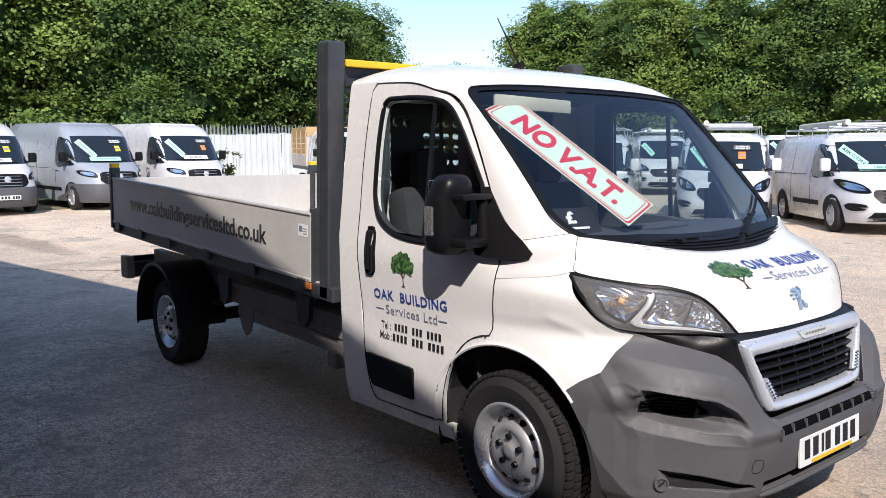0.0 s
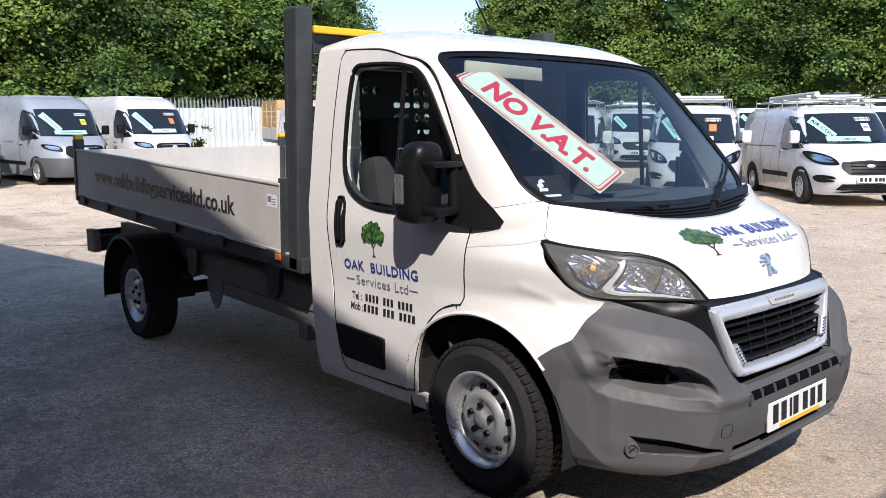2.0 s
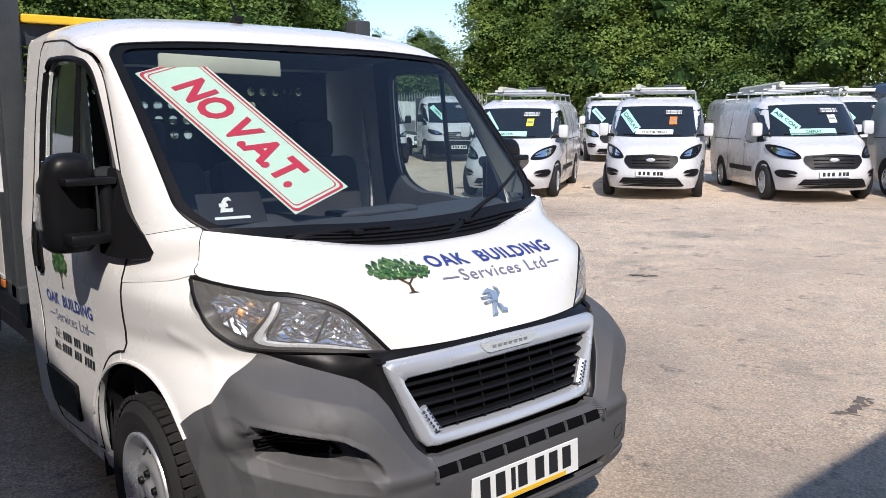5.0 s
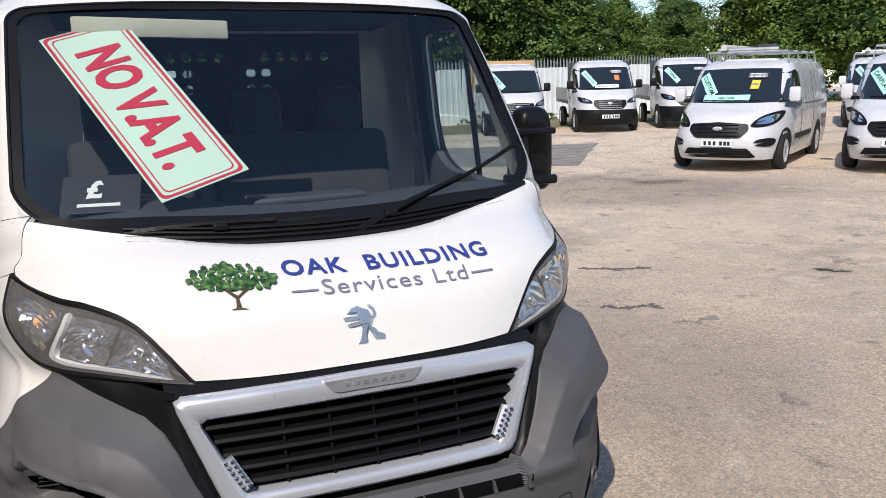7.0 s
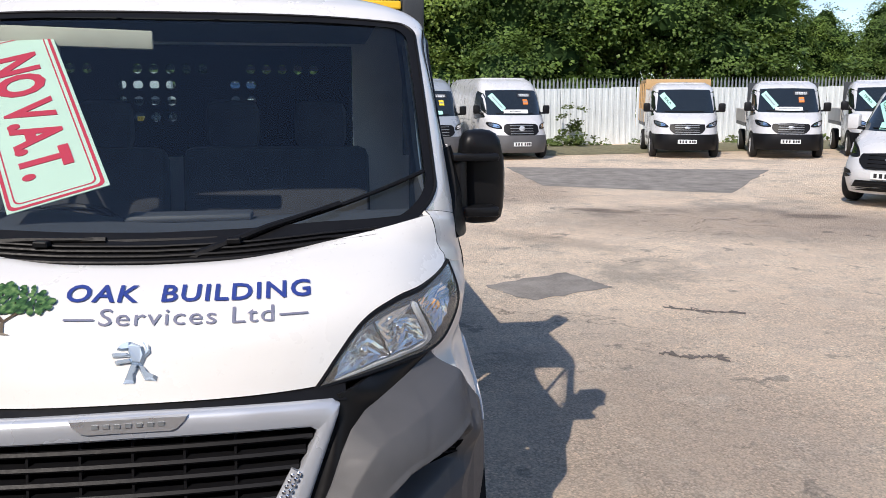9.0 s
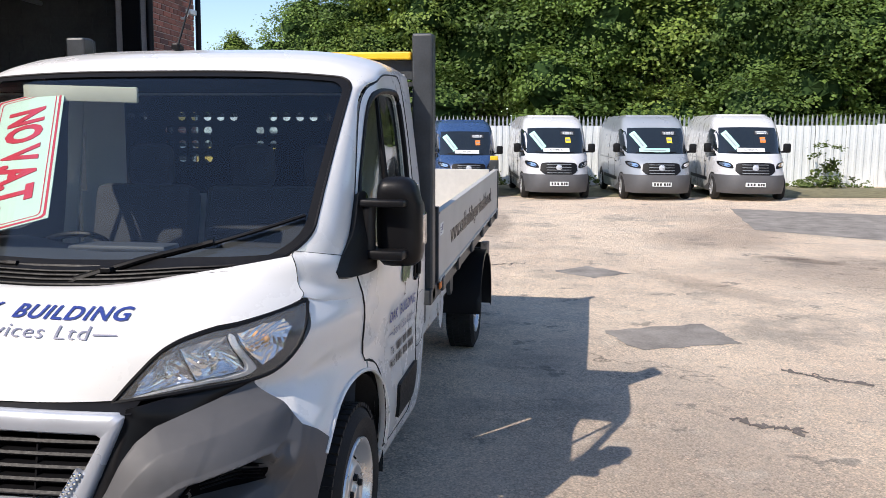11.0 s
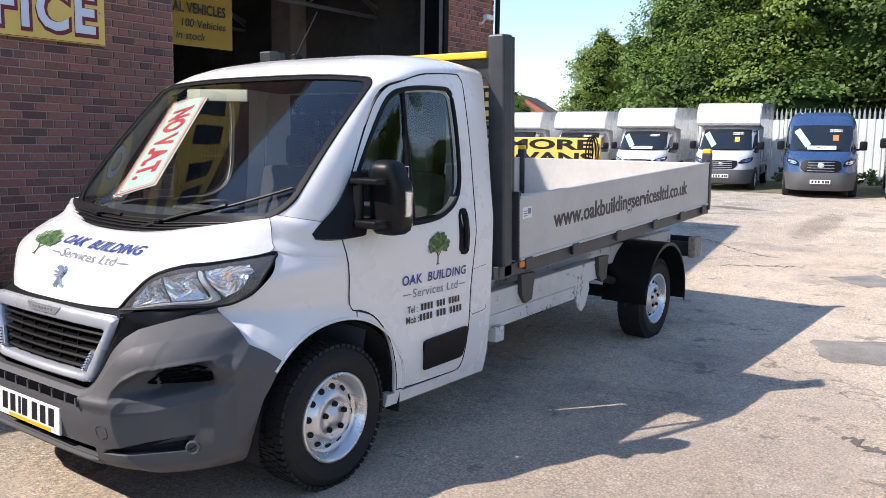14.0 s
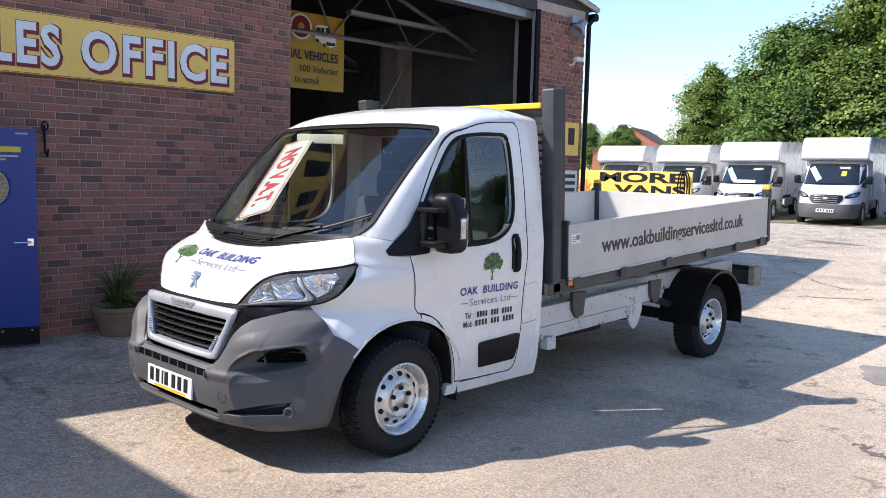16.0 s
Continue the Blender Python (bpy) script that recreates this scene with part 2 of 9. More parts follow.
M = {
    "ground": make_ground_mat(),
    "patch": plain("dark_tar_patch", (0.26, 0.235, 0.205), 0.9, vary=0.45, scale=3.0, bump=0.5, bump_scale=180.0),
    "crack": plain("dark_crack_dirt", (0.16, 0.135, 0.115), 0.95, vary=0.4, scale=20.0),
    "brick": make_brick_mat(),
    "mortar": plain("grey_mortar", (0.40, 0.335, 0.30), 0.95, vary=0.25, scale=4.0, bump=0.4),
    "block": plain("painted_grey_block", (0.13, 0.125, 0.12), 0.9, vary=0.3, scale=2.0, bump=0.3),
    "white": paint("cream_white_paint", (0.81, 0.80, 0.77), 0.14),
    "van_white": paint("white_van_paint", (0.63, 0.63, 0.63), 0.10),
    "silver": paint("silver_van_paint", (0.31, 0.34, 0.375), 0.15, 0.32),
    "night_blue": paint("very_dark_blue_van_paint", (0.010, 0.015, 0.03), 0.15),
    "blue": paint("dark_blue_van_paint", (0.03, 0.07, 0.17), 0.15),
    "bumper": plain("grey_moulded_plastic", (0.088, 0.088, 0.092), 0.58, vary=0.14, scale=3.0, bump=0.12, bump_scale=420.0),
    "emblem": plain("pale_silver_emblem", (0.42, 0.52, 0.64), 0.22, 0.55, vary=0.05, scale=0.5, coat=0.5),
    "lamp_chrome": plain("chromed_lamp_reflector", (0.86, 0.87, 0.88), 0.12, 1.0, vary=0.05, scale=20.0),
    "guide": plain("pale_light_guide", (0.66, 0.68, 0.70), 0.3, 0.2, vary=0.06, scale=10.0),
    # near-black: vent mesh, and shade painted in grille, slots and slit
    "void": plain("black_mesh_and_shade", (0.006, 0.006, 0.007), 1.0, vary=0.1, spec=0.0),
    "black": plain("black_plastic", (0.007, 0.007, 0.008), 0.46, vary=0.2, bump=0.05, bump_scale=400.0, spec=0.2),
    "satin": plain("satin_black_plastic", (0.008, 0.008, 0.009), 0.38, vary=0.15, spec=0.22),
    "rubber": plain("tyre_rubber", (0.011, 0.0105, 0.0105), 0.8, vary=0.35, scale=9.0, bump=0.3),
    "dark": plain("dark_cavity", (0.010, 0.010, 0.011), 0.85, vary=0.3),
    "alloy": plain("silver_wheel_paint", (0.70, 0.71, 0.72), 0.30, 0.75, vary=0.05, scale=0.6),
    "chrome": plain("silver_painted_trim", (0.60, 0.63, 0.68), 0.30, 0.45, vary=0.03, scale=0.4, coat=0.4),
    "bright": plain("polished_chrome", (0.82, 0.84, 0.87), 0.10, 1.0, vary=0.03, scale=0.4),
    "seat": plain("dark_seat_cloth", (0.04, 0.041, 0.046), 0.9, vary=0.3, bump=0.3),
    "dash": plain("dark_blue_grey_dash", (0.06, 0.066, 0.078), 0.6, vary=0.15, bump=0.1),
    "trim_light": plain("pale_grey_lining", (0.52, 0.52, 0.43), 0.75, vary=0.1),
    "steel": plain("dark_grey_painted_steel", (0.042, 0.047, 0.052), 0.45, vary=0.35, scale=8.0, bump=0.15),
    "rust": plain("rusty_steel", (0.16, 0.075, 0.035), 0.9, vary=0.5, scale=30.0, bump=0.4),
    "alu": plain("pale_grey_dropside_panel", (0.55, 0.535, 0.50), 0.5, 0.1, vary=0.12, scale=2.0, bump=0.05),
    "alu_in": plain("scuffed_dropside_inside", (0.56, 0.54, 0.50), 0.55, 0.05, vary=0.15, scale=3.0),
    "yellow": plain("yellow_paint", (0.85, 0.50, 0.02), 0.45, vary=0.08),
    "chassis": rusty_paint("white_chassis_paint", (0.66, 0.66, 0.64)),
    "under": plain("black_underbody", (0.02, 0.019, 0.018), 0.85, vary=0.4),
    "glass": thin_glass("windscreen_glass", (0.78, 0.85, 0.84)),
    "glass_dark": thin_glass("tinted_side_glass", (0.72, 0.80, 0.79)),
    "lens": thin_glass("headlamp_lens", (0.96, 0.97, 0.97), 0.11),
    "van_glass": plain("dark_van_glass", (0.012, 0.016, 0.018), 0.06, vary=0.2, coat=1.0),
    "amber": plain("amber_lens", (0.82, 0.42, 0.14), 0.25, vary=0.05, coat=0.5),
    "mint": plain("pale_mint_card", (0.62, 0.82, 0.69), 0.45, vary=0.05, scale=3.0),
    "mint_bright": plain("mint_price_card", (0.42, 0.80, 0.66), 0.5, vary=0.06),
    "card_white": plain("white_card", (0.78, 0.80, 0.78), 0.5, vary=0.05),
    "red": plain("crimson_print", (0.62, 0.035, 0.07), 0.45, vary=0.06),
    "navy": plain("navy_print", (0.03, 0.055, 0.26), 0.4, vary=0.05),
    "grey_print": plain("grey_print", (0.19, 0.20, 0.28), 0.4, vary=0.05),
    "ink": plain("black_print", (0.02, 0.02, 0.022), 0.4, vary=0.1),
    "side_print": plain("dark_grey_lettering", (0.022, 0.022, 0.025), 0.35, vary=0.1),
    "leaf_print": make_foliage_decal(),
    "bark_print": plain("brown_print", (0.07, 0.045, 0.02), 0.5),
    "sign_yellow": plain("yellow_sign_sheet", (0.98, 0.64, 0.15), 0.42, vary=0.07, scale=2.0),
    # sign yellow darkened, so the bay's shade is in the banner's colour
    "banner_yellow": plain("shaded_yellow_banner", (0.58, 0.37, 0.04), 0.5, vary=0.12, scale=2.0),
    "scuffed": plain("scuffed_grey_steel", (0.30, 0.25, 0.21), 0.8, vary=0.6, scale=35.0, bump=0.3),
    # chassis paint again, darkened to carry the right side's shade
    "chassis_shaded": rusty_paint("shaded_chassis_paint", (0.20, 0.19, 0.18)),
    "sign_white": plain("white_vinyl_letter", (0.90, 0.90, 0.92), 0.4, vary=0.04),
    "maroon": plain("maroon_print", (0.22, 0.015, 0.03), 0.45, vary=0.06),
    "door_blue": plain("blue_door_paint", (0.010, 0.045, 0.30), 0.35, vary=0.10, scale=3.0, bump=0.04),
    "fence": plain("white_painted_corrugated_sheet", (0.66, 0.69, 0.68), 0.55, vary=0.16, scale=1.2, bump=0.1),
    "galv": plain("galvanised_steel", (0.38, 0.40, 0.41), 0.45, 0.6, vary=0.2),
    "terracotta": plain("weathered_terracotta", (0.28, 0.19, 0.13), 0.85, vary=0.25, scale=9.0, bump=0.2),
    "bark": plain("grey_brown_bark", (0.10, 0.08, 0.06), 0.95, vary=0.4, scale=8.0, bump=0.8, bump_scale=30.0),
    "leaf_a": make_leaf_mat("mid_green_leaf", (0.024, 0.056, 0.012), (0.185, 0.28, 0.058)),
    "leaf_b": make_leaf_mat("yellow_green_leaf", (0.032, 0.066, 0.012), (0.24, 0.325, 0.066)),
    "leaf_c": make_leaf_mat("dark_green_leaf", (0.017, 0.042, 0.011), (0.14, 0.217, 0.048)),
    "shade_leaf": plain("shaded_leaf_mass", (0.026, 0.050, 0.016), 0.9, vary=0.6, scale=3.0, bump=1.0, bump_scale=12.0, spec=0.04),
    "weed": make_leaf_mat("weed_green", (0.035, 0.065, 0.015), (0.14, 0.19, 0.05)),
    "house_brick": plain("orange_red_house_brick", (0.40, 0.15, 0.095), 0.9, vary=0.12, scale=3.0),
    "roof_tile": plain("dark_roof_tile", (0.065, 0.055, 0.055), 0.85, vary=0.3, scale=6.0),
    "timber": plain("plywood_side_board", (0.50, 0.32, 0.15), 0.75, vary=0.18, scale=3.0),
    "orange": plain("orange_sticker", (0.80, 0.22, 0.04), 0.5),
    "card_yellow": plain("yellow_sticker", (0.80, 0.62, 0.04), 0.5),
    "roof_sheet": plain("dark_roof_sheet", (0.06, 0.055, 0.055), 0.8, vary=0.3, scale=2.0),
    "moss": plain("grass_verge", (0.19, 0.175, 0.10), 0.95, vary=0.5, scale=5.0, bump=0.8, bump_scale=60.0),
}


# ---- mesh helpers ----
def mesh_of(name, verts, faces, smooth=True):
    me = bpy.data.meshes.new(name)
    me.from_pydata([tuple(v) for v in verts], [], faces)
    me.update()
    if smooth:
        me.shade_smooth()
    return me


def obj(name, me, material, parent=None, label="", matrix=None):
    """Links a mesh as one object, under a thing or a part."""
    ob = new(name, me)
    if material is not None and not me.materials:
        me.materials.append(material)
    if parent is not None:
        ob.parent = parent
    if matrix is not None:
        ob.matrix_basis = matrix
    if label:
        ob["label"] = label
    return ob


def part(name, bm, material, parent=None, label="", smooth=False, matrix=None, angle=40):
    me = bpy.data.meshes.new(name)
    bmesh.ops.recalc_face_normals(bm, faces=bm.faces[:])
    bm.to_mesh(me)
    bm.free()
    if smooth:
        me.shade_smooth()
        me.set_sharp_from_angle(angle=radians(angle))
    return obj(name, me, material, parent, label, matrix)


def thing(name, label, category, matrix=None, group="", kind=""):
    ob = new(name)
    ob.empty_display_size = 0.2
    if matrix is not None:
        ob.matrix_basis = matrix
    return tagged(ob, label, category, group, kind)


def bm_box(bm, x0, x1, y0, y1, z0, z1, bevel=0.0):
    ret = bmesh.ops.create_cube(bm, size=1.0, matrix=Matrix.Translation(((x0 + x1) / 2, (y0 + y1) / 2, (z0 + z1) / 2)) @ Matrix.Diagonal((abs(x1 - x0), abs(y1 - y0), abs(z1 - z0), 1)))
    if bevel:
        edges = list({e for v in ret["verts"] for e in v.link_edges})
        bmesh.ops.bevel(bm, geom=edges, offset=bevel, segments=2, affect="EDGES", profile=0.5)
    return bm


def box(x0, x1, y0, y1, z0, z1, bevel=0.0):
    return bm_box(bmesh.new(), x0, x1, y0, y1, z0, z1, bevel)


def bm_tube(bm, pts, radius, sides=8):
    """A round bar along a line of points, with closed ends."""
    pts = [Vector(p) for p in pts]
    rings = []
    for i, p in enumerate(pts):
        d = (pts[min(i + 1, len(pts) - 1)] - pts[max(i - 1, 0)]).normalized()
        up = Vector((0, 0, 1)) if abs(d.z) < 0.9 else Vector((1, 0, 0))
        a = d.cross(up).normalized()
        b = d.cross(a)
        r = radius[i] if isinstance(radius, (list, tuple)) else radius
        rings.append([bm.verts.new(p + r * (math.cos(k * 2 * math.pi / sides) * a + math.sin(k * 2 * math.pi / sides) * b)) for k in range(sides)])
    for r0, r1 in zip(rings, rings[1:]):
        for k in range(sides):
            bm.faces.new((r0[k], r0[(k + 1) % sides], r1[(k + 1) % sides], r1[k]))
    bm.faces.new(rings[0][::-1])
    bm.faces.new(rings[-1])
    return bm


def tube(pts, radius, sides=8):
    return bm_tube(bmesh.new(), pts, radius, sides)


def bm_lathe(bm, profile, sides=32, axis="y", m=None):
    """Turns (radius, along) pairs about an axis through the origin."""
    rings = []
    m = m or Matrix()
    for r, a in profile:
        ring = []
        for k in range(sides):
            c, s = math.cos(2 * math.pi * k / sides) * r, math.sin(2 * math.pi * k / sides) * r
            v = {"y": (c, a, s), "z": (c, s, a), "x": (a, c, s)}[axis]
            ring.append(bm.verts.new(m @ Vector(v)))
        rings.append(ring)
    for r0, r1 in zip(rings, rings[1:]):
        for k in range(sides):
            bm.faces.new((r0[k], r0[(k + 1) % sides], r1[(k + 1) % sides], r1[k]))
    return bm


def lathe(profile, sides=32, axis="y", m=None):
    return bm_lathe(bmesh.new(), profile, sides, axis, m)


def bm_prism(bm, outline, depth, m=None):
    """A flat outline in x, z pushed along y by depth."""
    m = m or Matrix()
    a = [bm.verts.new(m @ Vector((x, 0, z))) for x, z in outline]
    b = [bm.verts.new(m @ Vector((x, depth, z))) for x, z in outline]
    bm.faces.new(a)
    bm.faces.new(b[::-1])
    k = len(a)
    for i in range(k):
        bm.faces.new((a[i], b[i], b[(i + 1) % k], a[(i + 1) % k]))
    return bm


def prism(outline, depth, m=None):
    return bm_prism(bmesh.new(), outline, depth, m)


def lettering(name, text, height, material, parent, matrix, bold=0.0, stretch=1.0, align="LEFT", label="", shear=0.0, deep=0.0015, spacing=1.0, fit_width=0.0):
    """Words in the built-in font as a thin mesh in the local x, y plane. height: of a capital letter."""
    cu = bpy.data.curves.new(name, "FONT")
    cu.body, cu.align_x, cu.size, cu.extrude, cu.offset, cu.shear = text, align, height / 0.70, deep, bold, shear
    cu.space_character = spacing
    cu.resolution_u = 3
    tmp = bpy.data.objects.new(name, cu)
    scene.collection.objects.link(tmp)
    dg = bpy.context.evaluated_depsgraph_get()
    me = bpy.data.meshes.new_from_object(tmp.evaluated_get(dg))
    bpy.data.objects.remove(tmp)
    bpy.data.curves.remove(cu)
    me.materials.clear()
    if fit_width:
        xs_all = [v.co.x for v in me.vertices]
        me.transform(Matrix.Translation((-min(xs_all), 0, 0)))
        stretch = fit_width / (max(xs_all) - min(xs_all))
    if stretch != 1.0:
        me.transform(Matrix.Diagonal((stretch, 1, 1, 1)))
    return obj(name, me, material, parent, label, matrix)


def smooth_line(pts, n):
    """n points along a smooth curve through a few given ones."""
    p = np.array(pts, float)
    if len(p) == 2:
        return [tuple(p[0] + (p[1] - p[0]) * i / (n - 1)) for i in range(n)]
    seg = np.linalg.norm(np.diff(p, axis=0), axis=1)
    cum = np.concatenate([[0], np.cumsum(seg)])
    out = []
    ext = np.vstack([2 * p[0] - p[1], p, 2 * p[-1] - p[-2]])
    for s in np.linspace(0, cum[-1], n):
        i = min(int(np.searchsorted(cum, s, "right")) - 1, len(p) - 2)
        u = (s - cum[i]) / max(1e-9, cum[i + 1] - cum[i])
        a, b, c, d = ext[i], ext[i + 1], ext[i + 2], ext[i + 3]
        out.append(tuple(0.5 * (2 * b + (c - a) * u + (2 * a - 5 * b + 4 * c - d) * u * u + (3 * b - 3 * c + d - a) * u ** 3)))
    return out


def straight_line(pts, n):
    p = np.array(pts, float)
    seg = np.linalg.norm(np.diff(p, axis=0), axis=1)
    cum = np.concatenate([[0], np.cumsum(seg)])
    return [tuple(np.array([np.interp(s, cum, p[:, k]) for k in range(p.shape[1])])) for s in np.linspace(0, cum[-1], n)]


def on_line(pts, f):
    k = f * (len(pts) - 1)
    i = min(int(k), len(pts) - 2)
    return [a + (b - a) * (k - i) for a, b in zip(pts[i], pts[i + 1])]


def nearest(line, y, z):
    """Distance from a flat spot to a line of corners, with the piece on which it is least."""
    best, piece = 9.0, 0
    for k in range(len(line) - 1):
        (a, b), (c, d) = line[k], line[k + 1]
        ex, ez = c - a, d - b
        f = min(1.0, max(0.0, ((y - a) * ex + (z - b) * ez) / (ex * ex + ez * ez)))
        h = math.hypot(y - a - ex * f, z - b - ez * f)
        if h < best:
            best, piece = h, k
    return best, piece


def smoothstep(v):
    v = min(1, max(0, v))
    return v * v * (3 - 2 * v)


class Shell:
    """A vehicle's outer skin: at each height a rounded plan from the nose, round the corner, and straight back along the side."""

    def __init__(self, nose, half, power, pivot):
        self.nose, self.half, self.power, self.pivot = nose, half, power, pivot

    @staticmethod
    def read(table, z):
        zs = [a for a, _ in table]
        i = min(max(int(np.searchsorted(zs, z)) - 1, 0), len(zs) - 2)
        def slope(k):
            k0, k1 = max(k - 1, 0), min(k + 1, len(zs) - 1)
            return (table[k1][1] - table[k0][1]) / (zs[k1] - zs[k0])
        h = zs[i + 1] - zs[i]
        u = min(max((z - zs[i]) / h, 0), 1)
        a, b = table[i][1], table[i + 1][1]
        m0, m1 = slope(i) * h, slope(i + 1) * h
        return (2 * u ** 3 - 3 * u * u + 1) * a + (u ** 3 - 2 * u * u + u) * m0 + (-2 * u ** 3 + 3 * u * u) * b + (u ** 3 - u * u) * m1

    def side(self, x, z, s=1):
        """The point of the side (s: 1 or -1) at x, z."""
        w, a, n = self.read(self.half, z), self.read(self.nose, z) - self.pivot, self.read(self.power, z)
        q = max(0.0, x - self.pivot) / max(a, 1e-3)
        return Vector((x, s * w * max(0.0, 1 - min(q, 1) ** n) ** (1 / n), z))

    def front(self, y, z):
        w, a, n = self.read(self.half, z), self.read(self.nose, z) - self.pivot, self.read(self.power, z)
        q = min(abs(y) / w, 0.9999)
        return Vector((self.pivot + a * (1 - q ** n) ** (1 / n), y, z))

    def normal_side(self, x, z, s=1):
        e = 0.004
        a, b = self.side(x + e, z, s) - self.side(x - e, z, s), self.side(x, z + e, s) - self.side(x, z - e, s)
        n = a.cross(b).normalized()
        return n if n.y * s > 0 else -n

    def normal_front(self, y, z):
        e = 0.004
        a, b = self.front(y + e, z) - self.front(y - e, z), self.front(y, z + e) - self.front(y, z - e)
        n = a.cross(b).normalized()
        return n if n.x > 0 else -n

    def on_side(self, s=1, off=0.0):
        return lambda p: self.side(p[0], p[1], s) + float(off) * self.normal_side(p[0], p[1], s)

    def on_front(self, off=0.0):
        return lambda p: self.front(p[0], p[1]) + float(off) * self.normal_front(p[0], p[1])


def bm_sheet(bm, rows, thick=0.0, inward=None, closed=False):
    """A skin through rows of points; thick: folded back towards the point inward, to give it an edge."""
    grid = [[bm.verts.new(p) for p in row] for row in rows]
    m, n = len(grid), len(grid[0])
    last = n if closed else n - 1
    for i in range(m - 1):
        for j in range(last):
            bm.faces.new((grid[i][j], grid[i][(j + 1) % n], grid[i + 1][(j + 1) % n], grid[i + 1][j]))
    if thick:
        def back(p):
            return p + (Vector(inward) - p).normalized() * thick
        rim = []
        if closed:
            rim = [[g for g in grid[0]], [g for g in grid[-1]]]
            for ring in rim:
                low = [bm.verts.new(back(v.co)) for v in ring]
                for j in range(n):
                    bm.faces.new((ring[j], ring[(j + 1) % n], low[(j + 1) % n], low[j]))
        else:
            loop = grid[0][:] + [grid[i][-1] for i in range(1, m)] + grid[-1][-2::-1] + [grid[i][0] for i in range(m - 2, 0, -1)]
            low = [bm.verts.new(back(v.co)) for v in loop]
            for j in range(len(loop)):
                bm.faces.new((loop[j], loop[(j + 1) % len(loop)], low[(j + 1) % len(loop)], low[j]))
    return bm


def sheet(rows, thick=0.0, inward=None, closed=False):
    return bm_sheet(bmesh.new(), rows, thick, inward, closed)


def between(low, high, n, project, nu=None):
    """Rows of points from one flat line to another, laid on a skin."""
    low, high = np.array(low), np.array(high)
    return [[project(tuple(low[j] + (high[j] - low[j]) * i / (n - 1))) for j in range(len(low))] for i in range(n)]


def disc_rows(loop, project, n=5, centre=None):
    """Rows from a closed flat line in to its middle."""
    loop = np.array(loop)
    c = np.array(centre) if centre is not None else loop.mean(axis=0)
    return [[project(tuple(c + (p - c) * (1 - 0.999 * i / (n - 1)))) for p in loop] for i in range(n)]


def closed_line(pts, n):
    """n points round a smooth closed curve through a few given ones."""
    ring = list(pts) + [pts[0]]
    p = np.array(ring, float)
    seg = np.linalg.norm(np.diff(p, axis=0), axis=1)
    cum = np.concatenate([[0], np.cumsum(seg)])
    k = len(pts)
    out = []
    for s in np.linspace(0, cum[-1], n, endpoint=False):
        i = min(int(np.searchsorted(cum, s, "right")) - 1, k - 1)
        u = (s - cum[i]) / max(1e-9, cum[i + 1] - cum[i])
        a, b, c, d = (np.array(pts[(i + o) % k], float) for o in (-1, 0, 1, 2))
        out.append(tuple(0.5 * (2 * b + (c - a) * u + (2 * a - 5 * b + 4 * c - d) * u * u + (3 * b - 3 * c + d - a) * u ** 3)))
    return out

# ---- the dropside truck: x ahead of the front axle, y to its left ----
CAB = Shell(
    nose=[(0.18, 0.840), (0.28, 0.897), (0.36, 0.918), (0.45, 0.930), (0.53, 0.926), (0.58, 0.895), (0.66, 0.865), (0.76, 0.845), (0.86, 0.82), (0.92, 0.797), (0.97, 0.772), (1.02, 0.742),
          (1.06, 0.70), (1.095, 0.635), (1.13, 0.54), (1.16, 0.44), (1.20, 0.375), (1.30, 0.275), (1.39, 0.185), (1.60, -0.045), (1.80, -0.27), (1.87, -0.345), (1.92, -0.41), (1.97, -0.48), (2.02, -0.52)],
    half=[(0.18, 0.91), (0.35, 0.955), (0.50, 0.98), (0.65, 0.985), (0.80, 0.982), (1.00, 0.993), (1.12, 0.998), (1.20, 0.99), (1.30, 0.977), (1.50, 0.955), (1.70, 0.935), (1.90, 0.908), (2.02, 0.885)],
    power=[(0.18, 4.2), (0.55, 5.0), (0.68, 4.8), (0.80, 3.5), (0.88, 2.9), (0.95, 3.1), (1.04, 3.4), (1.10, 3.3), (1.20, 3.6), (1.39, 4.2), (1.87, 4.0), (2.02, 4.0)],
    pivot=-0.6)
INSIDE = (-0.5, 0, 0.9)
truck = thing("dropside_truck", "white dropside truck with grey bumper and green tree livery", "truck", Matrix.Translation((0, 0.012, 0)))


def stick(me, place, project, off=0.003):
    """Bends a flat mesh onto a skin: place gives the flat spot for each point of it."""
    for v in me.vertices:
        v.co = project(off + v.co.z)(place(v.co.x, v.co.y))
    me.update()


